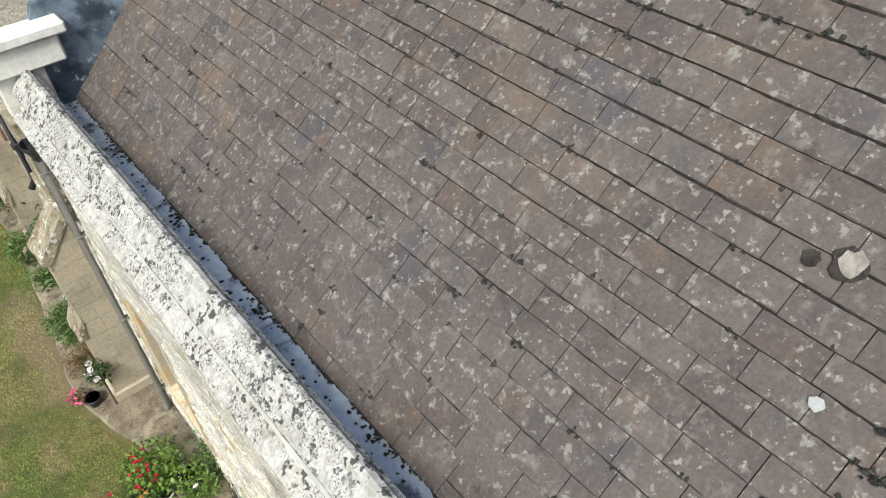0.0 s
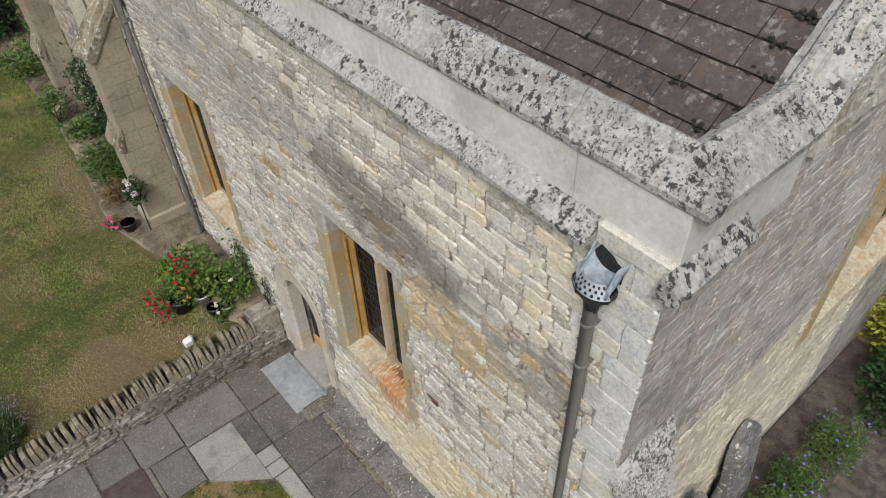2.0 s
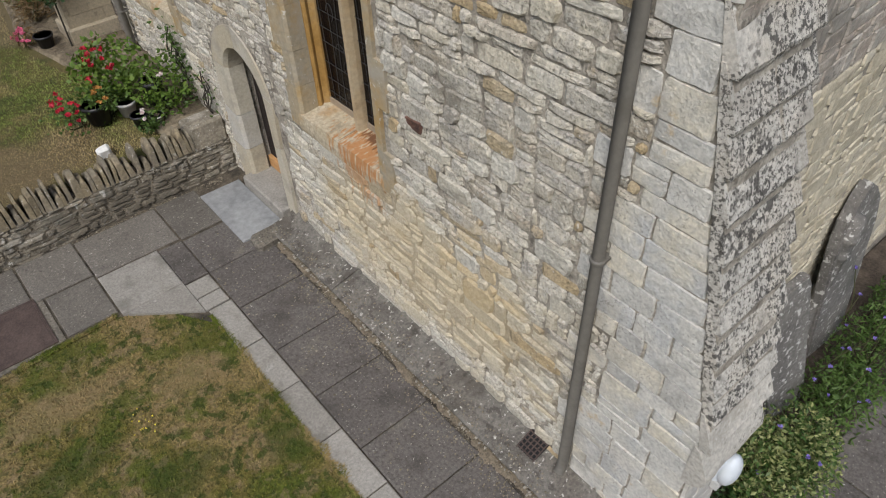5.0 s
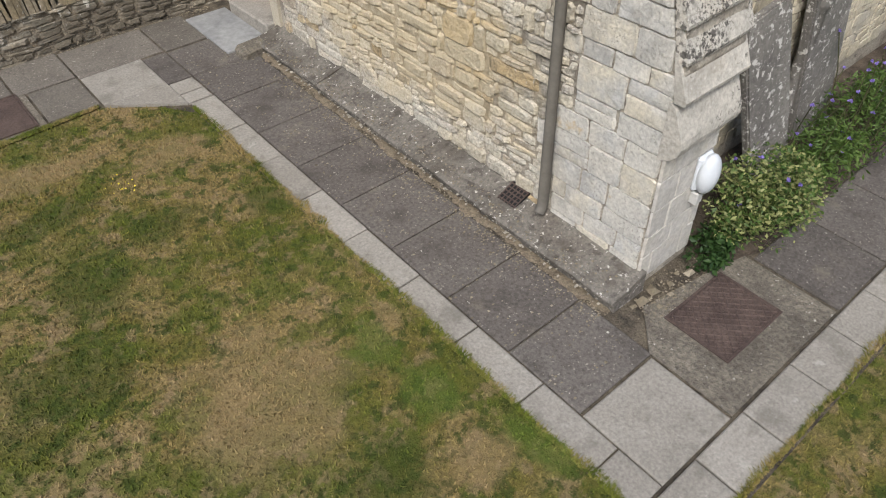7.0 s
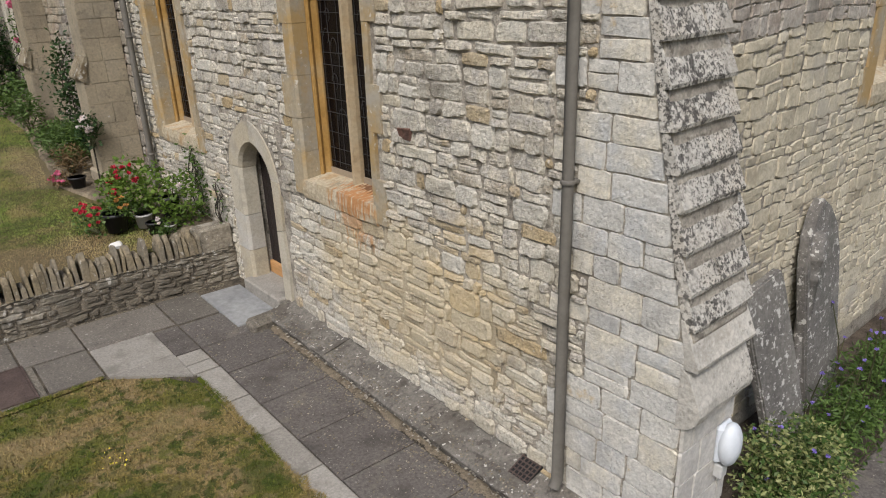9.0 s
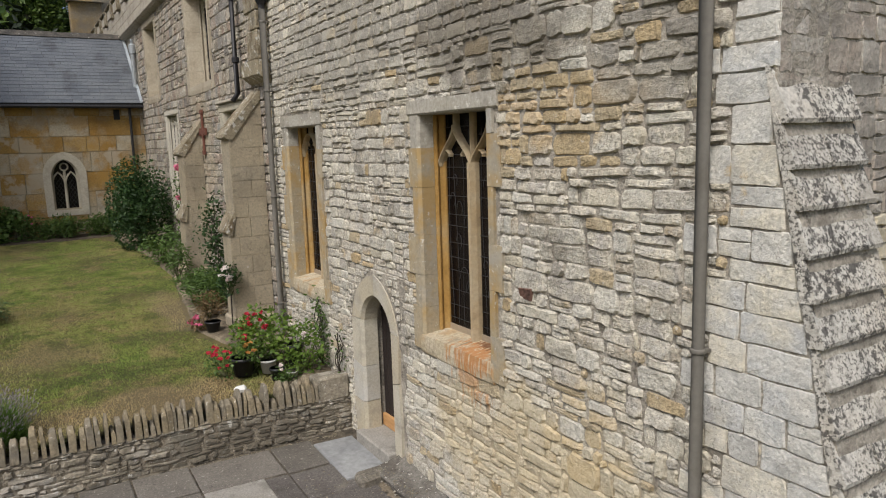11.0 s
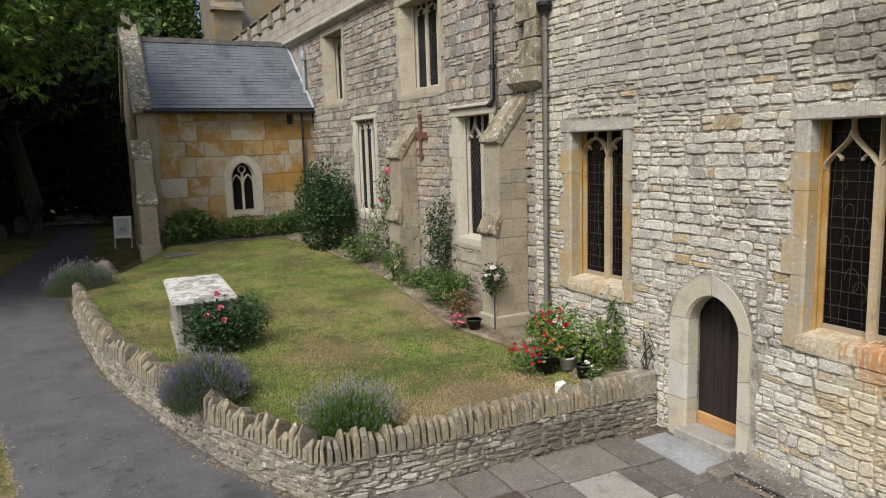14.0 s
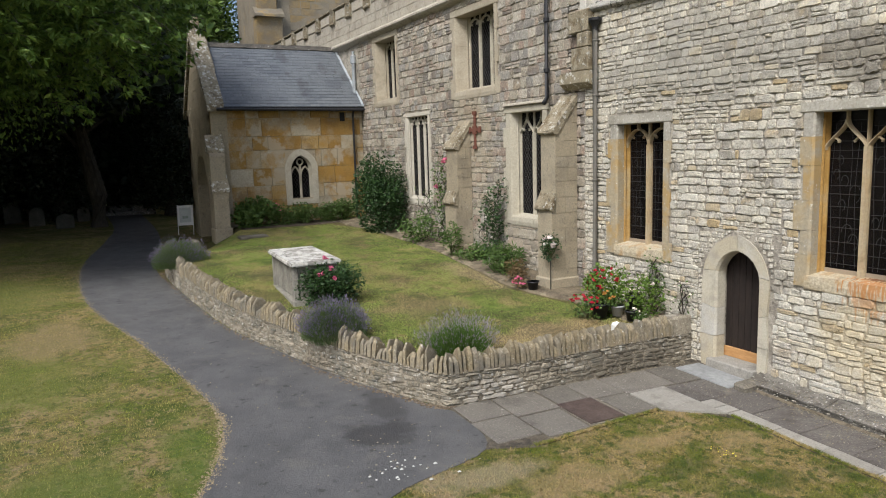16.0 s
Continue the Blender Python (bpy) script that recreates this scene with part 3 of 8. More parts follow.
def grid_ground():
    xs = [-400, -150, -60, -40] + [-30 + i for i in range(61)] + [40, 60, 150, 400]
    ys = [-400, -150, -60, -30] + [-20 + i for i in range(71)] + [60, 80, 150, 400]
    verts = [(x, y, ground_z(x, y) + 0.025 * noise.noise((x * 0.35, y * 0.35, 0)) * (1 if x < -14 or y < -3.5 else 0)) for y in ys for x in xs]
    n = len(xs)
    return verts, [(j * n + i, j * n + i + 1, (j + 1) * n + i + 1, (j + 1) * n + i) for j in range(len(ys) - 1) for i in range(n - 1)]


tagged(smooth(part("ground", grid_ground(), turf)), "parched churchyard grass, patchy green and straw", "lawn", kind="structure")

path_left = curve_through([(-16, -7), (-12.3, 0.5), (-9.9, 3.6), (-8.85, 5.5), (-8.3, 7.0), (-8.2, 8.6), (-8.9, 12.6), (-9.9, 17.5), (-9.9, 23), (-8.9, 29), (-8.4, 34), (-8.8, 45)])
path_right = curve_through([(-7.0, 45), (-6.7, 34), (-6.9, 28), (-7.6, 23.5), (-7.75, 20.5), (-7.55, 18.5), (-7.1, 13.6), (-6.3, 10.4), (-5.65, 8.4), (-4.9, 6.75), (-4.75, 6.2), (-5.0, 5.0), (-6.8, 4.35), (-8.6, 2.7), (-11, -1), (-14, -7)])
tagged(part("path", sheet(path_left + path_right, 0.012, 0.05), tarmac), "dark grey tarmac path curving through the churchyard", "path", kind="structure")

base = part("pavement_bed", sheet([(-0.9, 6.75), (-4.72, 6.75), (-5.0, 5.0), (-4.3, 4.72), (-3.0, 4.86), (-1.75, 4.93), (-1.25, 4.62), (-0.9, 4.1), (-0.88, -2.85), (4.5, -2.85), (9, -2.85), (9, -0.4), (0.85, -0.4), (0.85, 6.75)], 0.008, 0.05), gravel_dirt)
tagged(base, "dirt and chippings between the paving slabs", "paving", kind="structure")


def slab_mesh(x0, x1, y0, y1, lift, thick=0.05, rng=RNG):
    bm, j = bmesh.new(), 0.004
    c = [(x0 + rng.uniform(0, j), y0 + rng.uniform(0, j)), (x1 - rng.uniform(0, j), y0 + rng.uniform(0, j)), (x1 - rng.uniform(0, j), y1 - rng.uniform(0, j)), (x0 + rng.uniform(0, j), y1 - rng.uniform(0, j))]
    h = [lift + rng.uniform(-0.004, 0.004) for _ in c]
    e = 0.012
    mx, my = (x0 + x1) / 2, (y0 + y1) / 2
    low = [bm.verts.new((x, y, ground_z(x, y) + lift - thick)) for x, y in c]
    mid = [bm.verts.new((x, y, ground_z(x, y) + k - e * 0.5)) for (x, y), k in zip(c, h)]
    top = [bm.verts.new((x + math.copysign(e, mx - x), y + math.copysign(e, my - y), ground_z(x, y) + k)) for (x, y), k in zip(c, h)]
    bm.faces.new(top)
    for r, s in ((low, mid), (mid, top)):
        for i in range(4):
            bm.faces.new((r[i], r[(i + 1) % 4], s[(i + 1) % 4], s[i]))
    return bm


paving = thing("pavement", "grey stone slab paving with a pale edging strip round the church wall", "paving", kind="structure")
G = 0.006
# dark slabs beside the wall ledge
ys = [5.62, 4.86, 4.08, 3.24, 2.42, 1.6, 0.77, -0.05, -0.83, -1.62]
for b, a in zip(ys, ys[1:]):
    part("slab", slab_mesh(-0.56 + G, 0.34, a + G, b - G, 0.03), paver, paving)
# pale edging strip
ys = [4.28, 3.5, 2.71, 1.92, 1.13, 0.32, -0.47, -1.24, -2.0, -2.4]
for b, a in zip(ys, ys[1:]):
    part("edging_slab", slab_mesh(-0.87, -0.57, a + 0.006, b - 0.006, 0.035), pale_paver, paving)
xs = [-0.87, -0.2, 0.42, 1.12, 1.75, 2.4, 3.1, 3.8, 4.5, 5.2, 5.9]
for a, b in zip(xs, xs[1:]):
    part("edging_slab", slab_mesh(a + 0.006, b - 0.006, -2.8, -2.42, 0.033), pale_paver, paving)
part("slab", slab_mesh(-0.56 + G, 0.3, -2.4 + G, -1.64, 0.032), pale_paver, paving)
for a, b in ((2.0, 2.9), (2.92, 3.8), (3.82, 4.7), (4.72, 5.6)):
    part("slab", slab_mesh(a, b, -2.4, -1.55, 0.03), paver, paving)
# pale slabs where the strip meets the cross path
part("slab", slab_mesh(-1.68, -0.9, 4.9, 5.66, 0.04), pale_paver, paving)
part("slab", slab_mesh(-0.89, -0.57, 4.87, 5.64, 0.028), paver, paving)
part("slab", slab_mesh(-0.89, -0.58, 4.55, 4.84, 0.036), pale_paver, paving)
part("slab", slab_mesh(-0.89, -0.58, 4.3, 4.53, 0.036), pale_paver, paving)
bm = bmesh.new()
tri = [(-1.68, 4.89), (-0.9, 4.3), (-0.9, 4.89)]
prism(bm, [(x, y) for x, y in tri], "z", 0, 0.01)
for v in bm.verts:
    v.co.z = ground_z(v.co.x, v.co.y) + (0.038 if v.co.z > 0.005 else 0.0)
part("slab", bm, pale_paver, paving)
# slabs of the cross path along the low wall
for x0, x1, y0, y1 in ((-0.55, 0.05, 5.66, 6.5), (-1.68, -0.57, 5.7, 6.5), (-2.3, -1.7, 4.98, 5.75), (-2.42, -1.7, 5.78, 6.55), (-3.05, -2.44, 5.86, 6.55), (-3.95, -3.16, 4.9, 5.7), (-3.95, -3.1, 5.75, 6.55), (-4.75, -3.98, 5.05, 5.85), (-4.7, -3.98, 5.88, 6.55)):
    part("slab", slab_mesh(x0, x1, y0, y1, 0.026), path_paver, paving)


def manhole(x0, x1, y0, y1, grid):
    zc = ground_z((x0 + x1) / 2, (y0 + y1) / 2)
    t = thing("manhole_cover", "rusty brown cast iron manhole cover with a diamond tread" if grid else "rusty brown iron inspection cover set in concrete", "manhole cover", ((x0 + x1) / 2, (y0 + y1) / 2, zc))
    rim = bmesh.new()
    for a, b, c, d in ((x0 - 0.03, x1 + 0.03, y0 - 0.03, y0 - 0.004), (x0 - 0.03, x1 + 0.03, y1 + 0.004, y1 + 0.03), (x0 - 0.03, x0 - 0.004, y0 - 0.004, y1 + 0.004), (x1 + 0.004, x1 + 0.03, y0 - 0.004, y1 + 0.004)):
        box(rim, a, b, c, d, -0.02, 0.004)
    plate, tread = boxed(x0, x1, y0, y1, -0.02, 0.0), bmesh.new()
    if grid:
        w, d = x1 - x0, y1 - y0
        n = 9
        for i in range(-n, 2 * n):
            for s in (1, -1):
                # raised diamond tread
                p, q = (x0 + w * i / n, y0), (x0 + w * i / n + s * d, y1)
                t0, t1 = 0.0, 1.0
                dx = q[0] - p[0]
                lo, hi = sorted(((x0 - p[0]) / dx, (x1 - p[0]) / dx))
                t0, t1 = max(0, lo), min(1, hi)
                if t1 - t0 > 0.02:
                    a, b = (p[0] + dx * t0, y0 + d * t0), (p[0] + dx * t1, y0 + d * t1)
                    tube(tread, [(a[0], a[1], 0.0), (b[0], b[1], 0.0)], 0.008, 4, False)
        for cx, cy in ((0.3, 0.35), (0.55, 0.62)):
            lathe(tread, (x0 + w * cx, y0 + d * cy, -0.01), [(0.05, 0), (0.05, 0.016), (0.035, 0.018)], 14)
    for b, nm in ((rim, "rim"), (plate, "cover"), (tread, "tread")):
        for v in b.verts:
            v.co.z += ground_z(v.co.x, v.co.y) + 0.036
        if b.verts:
            ob = place(part(nm, b, rust_iron), t)
            if nm == "tread":
                tagged(ob, kind="stuff")


part("concrete_surround", sheet([(0.33, -1.6), (0.33, -2.39), (1.95, -2.39), (1.95, -1.45), (0.7, -1.25)], 0.026, 0.04), concrete, paving)
manhole(0.76, 1.55, -2.06, -1.48, True)
part("concrete_surround", sheet([(-3.14, 4.9), (-2.33, 4.95), (-2.33, 5.82), (-3.14, 5.82)], 0.024, 0.04), concrete, paving)
manhole(-3.08, -2.44, 5.0, 5.8, False)

# ---- chancel ----
WIN1, WIN2 = (2.75, 4.14, 2.1, 4.83), (7.46, 8.82, 2.14, 4.83)
DOOR = (5.1, 6.02, 0.1, 2.4)
bigger = lambda h: (h[0] - 0.06, h[1] + 0.06, h[2] - 0.06, h[3] + 0.06)
SUR1, SUR2, SURD = (2.57, 4.36, 1.94, 5.0), (7.24, 9.06, 1.96, 5.03), (4.8, 6.48, 0.05, 2.72)
chancel = thing("wall_chancel", "coursed rubble limestone church wall, grey and cream with ochre patches", "wall", kind="structure")
core = holed_wall(bmesh.new(), "x", 0.831, 0.748, -0.44, 10.0, -0.3, 7.22, [bigger(h) for h in (WIN1, WIN2, DOOR)])
part("core", core, mortar, chancel)
quoin_rng = random.Random(3)
def edge_y(z):
    """The raking edge of the corner buttress."""
    return -0.45 if z > 4.7 else -0.47 - (4.6 - z) * 0.212 if z > 2.0 else -1.05
quoins, v = [], -0.05
while v < 7.15:
    h = min(quoin_rng.uniform(0.15, 0.32), 7.2 - v)
    u, end = max(edge_y(max(v, 0)), edge_y(v + h)) + (0.02 if v < 4.7 else 0), quoin_rng.choice((-0.12, 0.02, 0.14, 0.26))
    while u < end - 0.08:
        w = quoin_rng.uniform(0.22, 0.5)
        w = end - u if end - u - w < 0.14 else w
        if quoin_rng.random() < 0.22 and h > 0.2:
            k = h * quoin_rng.uniform(0.4, 0.6)
            quoins += [(u, u + w, v, v + k), (u, u + w, v + k, v + h)]
        else:
            quoins.append((u, u + w, v, v + h))
        u += w
    v += h
outl = patchwork(-0.14, 9.95, 0.02, 5.6, (0.08, 0.2), (0.16, 0.52), [SUR1, SUR2, SURD] + quoins, RNG, 0.13)
pick_rng = random.Random(31)
ochres, creams, greys = [], [], []
for o in outl:
    y, z = (o[0] + o[1]) / 2, (o[2] + o[3]) / 2
    chance = 0.42 if 1.0 < y < 2.7 and 4.3 < z < 5.2 else 0.16 if 5 < z < 5.6 and y < 5 else 0.1 if z < 2.4 and y < 3 else 0.06
    creamy = 0.4 if z < 2.2 and y < 4.6 else 0.2
    k = pick_rng.random()
    (ochres if k < chance else creams if k < chance + creamy else greys).append(o)
for some, single, joined, nm in ((ochres, ochre_stone, ochre_stone_joined, "ochre stones"), (creams, clean_stone, clean_stone_joined, "clean cream stones")):
    masonry(chancel, some, lambda u, v, n: (0.82 - n, u, v), single, joined, RNG, lambda o: o[0] < 5.0, wob=0.03, gap=0.0028, inset=0.015, proud=(0.0, 0.03), cut=0.17, rough=0.08, label=nm + " among the rubble")
masonry(chancel, greys, lambda u, v, n: (0.82 - n, u, v), rubble, rubble_joined, RNG, lambda o: 0.3 < o[0] < 4.6 and 0.3 < o[2] < 2.0, wob=0.03, gap=0.0028, inset=0.015, proud=(-0.002, 0.03), cut=0.18, rough=0.095, label="coursed rubble limestone")
upper = courses(-0.14, 9.95, 5.6, 7.42, (0.1, 0.17), (0.14, 0.4), quoins, RNG, 0.12)
upper = [(a, b, c, min(d, 7.1 + 0.03 * a)) for a, b, c, d in upper if c < 7.05 + 0.03 * a]
pale = [pick_rng.random() < (0.7 if o[0] < 1.8 else 0.3 if o[0] < 3.2 else 0.2) for o in upper]
for keep, single, joined, nm in ((True, cream, cream_joined, "squared cream blocks"), (False, rubble, rubble_joined, "grey weathered blocks")):
    masonry(chancel, [o for o, k in zip(upper, pale) if k == keep], lambda u, v, n: (0.82 - n, u, v), single, joined, RNG, lambda o: o[0] < 4, name="block", wob=0.02, gap=0.0028, inset=0.012, proud=(0.0, 0.02), cut=0.15, rough=0.08, tip=0.7, label=nm)
masonry(chancel, [o for o in quoins if o[0] + o[1] > -0.9], lambda u, v, n: (0.82 - n, u, v), ashlar, ashlar_joined, RNG, lambda o: True, name="quoin", proud=(0.002, 0.01), label="grey dressed corner stones", cut=0.07, gap=0.0018, inset=0.008, rough=0.05, tip=0.5)
# east gable wall
EASTWIN = (5.15, 7.9, 3.2, 8.2)
east = thing("wall_east", "rubble limestone east gable wall of the chancel", "wall", kind="structure")
bm = holed_wall(bmesh.new(), "y", -0.43, 0.6, 0.83, 12.2, -0.4, 7.3, [bigger(EASTWIN)])
prism(bm, [(0.9, 7.3), (12.2, 7.3), (6.5, 11.8), (2.1, 7.74)], "y", -0.43, -0.2)
part("core", bm, mortar, east)
east_grey, east_grey_joined = both("grey_east_rubble", [(0.31, 0.28, 0.24), (0.4, 0.37, 0.32), (0.34, 0.29, 0.24), (0.44, 0.41, 0.36)], mix=0.6, scale=2.2, grain=30, tone=0.36, bump=0.6, stains=[((0.17, 0.16, 0.14), 1.5, 0.5, 0.66, 0.6), ((0.52, 0.51, 0.47), 1.2, 0.55, 0.68, 0.5), ((0.1, 0.095, 0.085), 30, 0.56, 0.64, 0.5, 1.6, 0.46)])
east_cream, east_cream_joined = both("yellow_cream_rubble", [(0.4, 0.36, 0.275), (0.46, 0.41, 0.305), (0.5, 0.455, 0.35), (0.43, 0.375, 0.265)], mix=0.7, scale=2.5, grain=28, tone=0.3, bump=0.5, stains=[((0.27, 0.235, 0.17), 1.6, 0.52, 0.68, 0.5), ((0.33, 0.315, 0.28), 1.1, 0.54, 0.66, 0.5)])
EGAP = [(4.85, 8.2, 3.0, 7.3)]
masonry(east, patchwork(0.83, 7.0, 3.9, 7.25, (0.08, 0.19), (0.16, 0.45), EGAP, RNG, 0.2), lambda u, v, n: (u, -0.436 - n, v), east_grey, east_grey_joined, RNG, name="block", wob=0.04, gap=0.0022, inset=0.008, proud=(0.003, 0.009), cut=0.08, rough=0.09, tip=0.3, label="grey weathered rubble")
masonry(east, patchwork(0.83, 7.0, 0.0, 3.9, (0.08, 0.19), (0.16, 0.45), EGAP, RNG, 0.2), lambda u, v, n: (u, -0.436 - n, v), east_cream, east_cream_joined, RNG, lambda o: o[0] < 5 and 1 < o[2] < 3.8, wob=0.06, gap=0.0024, inset=0.01, proud=(0.0, 0.014), cut=0.1, rough=0.1, tip=0.7, label="coursed cream rubble")
ge = [o for o in courses(0.9, 12, 7.3, 12, (0.16, 0.26), (0.3, 0.55), [], RNG) if o[3] < 7.15 + 0.9 * min(o[0] - 0.9, 12 - o[1])]
masonry(east, ge, lambda u, v, n: (u, -0.44 - n, v), rubble, rubble_joined, RNG, label="coursed rubble limestone")
for nm, w in (("wall_north", (12.2, 12.8, -0.43, 10.4, -0.4, 7.6)), ("floor", (0.9, 12.4, -0.3, 10.4, -0.3, 0.0))):
    tagged(part(nm, boxed(*w), mortar if nm != "floor" else void), "plain inner face of the church" if nm == "floor" else "rubble limestone north wall of the chancel", "wall", kind="structure")

# parapet, string course and coping
parapet = thing("parapet", "smooth ashlar parapet with a lichen-blotched weathered coping", "parapet", kind="structure")
cuts = [-0.46, 0.42, 1.5, 2.62, 3.7, 4.85, 5.95, 7.05, 8.15, 9.2, 9.98]
for a, b in zip(cuts, cuts[1:]):
    part("ashlar_block", boxed(0.86, 1.16, a + 0.003, b - 0.003, 7.05, 7.72, bevel=0.006), smooth_ashlar, parapet)
def worn(bm, size, amount, seed=0.0):
    for v in bm.verts:
        d = noise.noise_vector(v.co * size + Vector((seed, 0, 0)))
        v.co += d * amount
    return bm
def long_prism(outline, axis, a, b, n):
    """A prism cut across into n lengths, so that it can be worn."""
    bm = bmesh.new()
    rows = []
    for i in range(n + 1):
        w = a + (b - a) * i / n
        rows.append([bm.verts.new((p[0], w, p[1]) if axis == "y" else (w, p[0], p[1])) for p in outline])
    k = len(outline)
    for r, s in zip(rows, rows[1:]):
        for i in range(k):
            bm.faces.new((r[i], r[(i + 1) % k], s[(i + 1) % k], s[i]))
    bm.faces.new(rows[0]), bm.faces.new(rows[-1])
    return bm
def mitred(bm, along_y):
    """Cuts the first end of a coping length to meet the other at the corner."""
    first = min(v.co.y if along_y else v.co.x for v in bm.verts)
    for v in bm.verts:
        if along_y and v.co.y < first + 1e-4:
            v.co.y = -0.59 + (v.co.x - 0.83) * 0.42 / 0.36
        elif not along_y and v.co.x < first + 1e-4:
            v.co.x = 0.83 + (v.co.y + 0.59) * 0.36 / 0.42
    return bm
cop = [(0.86, 7.72), (0.83, 7.75), (0.83, 7.80), (0.95, 7.93), (0.99, 7.955), (1.02, 8.02), (1.07, 8.045), (1.12, 8.02), (1.15, 7.96), (1.19, 7.92), (1.19, 7.72)]
cuts = [-0.8, 0.55, 1.75, 2.9, 4.0, 5.1, 6.3, 7.4, 8.5, 9.75]
for a, b in zip(cuts, cuts[1:]):
    length = long_prism(cop, "y", max(a, -0.17) + 0.002, b - 0.002, 14)
    part("coping_stone", worn(mitred(length, True) if a < -0.17 else length, 9, 0.007, a), coping_stone, parapet)
string = [(0.83, 7.06), (0.73, 7.09), (0.69, 7.13), (0.69, 7.17), (0.86, 7.31), (0.9, 7.05)]
for a, b in zip([0.14, 1.3, 2.4, 3.5, 4.6, 5.7, 6.8, 7.9, 8.9], [1.3, 2.4, 3.5, 4.6, 5.7, 6.8, 7.9, 8.9, 9.7]):
    length = long_prism(string, "y", a + 0.002, b - 0.002, 14)
    for v in length.verts:
        v.co.z += 0.03 * v.co.y
    part("string_course", worn(length, 9, 0.008, a), coping_stone, parapet)
part("lintel_block", worn(boxed(0.8, 0.87, -0.472, 0.136, 7.14, 7.31, bevel=0.012), 5, 0.008), ashlar, parapet)
# return round the corner and raking gable coping
part("ashlar_block", boxed(0.862, 2.3, -0.47, -0.2, 7.05, 7.72, bevel=0.006), smooth_ashlar, parapet)
ret = [(-0.46, 7.06), (-0.57, 7.09), (-0.61, 7.13), (-0.61, 7.17), (-0.47, 7.31), (-0.4, 7.05)]
part("string_course", worn(long_prism(ret, "x", 0.72, 1.62, 14), 9, 0.012), coping_stone, parapet)
gcop = [(-0.56, 7.70), (-0.59, 7.74), (-0.59, 7.80), (-0.45, 7.93), (-0.39, 7.955), (-0.36, 8.02), (-0.31, 8.045), (-0.26, 8.02), (-0.23, 7.95), (-0.17, 7.92), (-0.17, 7.72)]
part("coping_stone", worn(mitred(long_prism(gcop, "x", 1.19, 2.1, 14), False), 9, 0.007, 5), coping_stone, parapet)
x = 2.1
while x < 6.4:
    bm = worn(long_prism(gcop, "x", x + 0.002, min(x + 0.95, 6.5), 12), 9, 0.012, x)
    for v in bm.verts:
        v.co.z += 0.93 * max(0, v.co.x - 2.1)
    part("coping_stone", bm, coping_stone, parapet)
    x += 0.95
# lead gutter
part("gutter", worn(long_prism([(1.155, 7.5), (1.17, 7.5), (1.18, 7.31), (1.62, 7.3), (1.64, 7.2), (1.155, 7.2)], "y", -0.19, 9.95, 60), 2.5, 0.006), lead, parapet, "grey lead parapet gutter with dark moss")

# chancel roof
roof = thing("roof_chancel", "steep roof of lichen-spotted purple-grey stone tiles", "roof", kind="structure")
part("decking", prism(bmesh.new(), [(1.5, 7.05), (6.5, 11.88), (11.6, 7.05), (11.6, 6.95), (6.5, 11.75), (1.5, 6.95)], "y", -0.25, 10.3), void, roof)
SL = math.atan(0.95)
ca, sa = math.cos(SL), math.sin(SL)
rt = random.Random(11)
verts, faces, count = [], [], 0
s = 0.11
while s < 7.1:
    y = -0.2 - rt.uniform(0, 0.4)
    while y < 9.95:
        w = rt.choice((0.42, 0.47, 0.49, 0.49, 0.51, 0.55))
        a, b = max(y, -0.2) + 0.004, min(y + w, 9.95) - 0.004
        if b - a > 0.06:
            lift, thick, long = 0.03 + rt.uniform(0, 0.008), 0.026, 0.335
            j = rt.uniform(-0.006, 0.006)
            foot = max(s, 0.2) + j
            prof = [(foot, lift), (foot + 0.004, lift + thick), (s + long, thick + 0.002), (s + long, 0.0), (foot, lift - 0.004)]
            pts = [(1.42 + ca * p - sa * q, yy, 7.16 + sa * p + ca * q) for yy in (a, b) for p, q in prof]
            fs = [(0, 5, 6, 1), (1, 6, 7, 2), (3, 8, 5, 0), (0, 1, 2, 3), (5, 8, 7, 6)]
            if count < 300 and -0.2 <= y < 5.6 and s < 4.5:
                part("roof_tile", (pts, fs), roof_tile, roof)
                count += 1
            else:
                n = len(verts)
                verts += pts
                faces += [tuple(i + n for i in q) for q in fs]
        y += w
    s += 0.24
tagged(part("roof_tiles", (verts, faces), roof_tile_joined, roof), kind="stuff")


def moss_line(verts, faces, at, y0, y1, wide, seed, step=0.035):
    """A ragged low ridge of moss along y. at(a, h): the place a metres up the slope and h over it, without y."""
    n0, n = len(verts), int((y1 - y0) / step) + 1
    for i in range(n + 1):
        y = y0 + (y1 - y0) * i / n
        w = wide * max(0.12, 0.55 + 1.1 * noise.noise((y * 2.3, seed, 0)) + 0.7 * noise.noise((y * 13, seed, 4)))
        for a, h in ((-w, 0.0), (-w * 0.5, 0.005 + w * 0.3), (0.001, 0.014 + w * 0.3), (0.004 + w * 0.5, 0.023)):
            x, z = at(a, h)
            verts.append((x, y, z))
    for i in range(n):
        for k in range(3):
            b = n0 + i * 4 + k
            faces.append((b, b + 4, b + 5, b + 1))


edge_moss = surface("dark_edge_moss", [(0.014, 0.012, 0.01), (0.04, 0.032, 0.025)], scale=9, grain=40, tone=0.4, bump=0.8)
verts, faces, s = [], [], 0.11 + 0.24
while s < 6.6:
    moss_line(verts, faces, lambda a, h: (1.42 + ca * (s + a) - sa * (0.036 + h), 7.16 + sa * (s + a) + ca * (0.036 + h)), -0.18, 9.9, 0.014, s * 7)
    s += 0.24
tagged(part("moss_line", (verts, faces), edge_moss, roof, "dark moss and dirt along the tile courses"), kind="stuff")
verts, faces = [], []
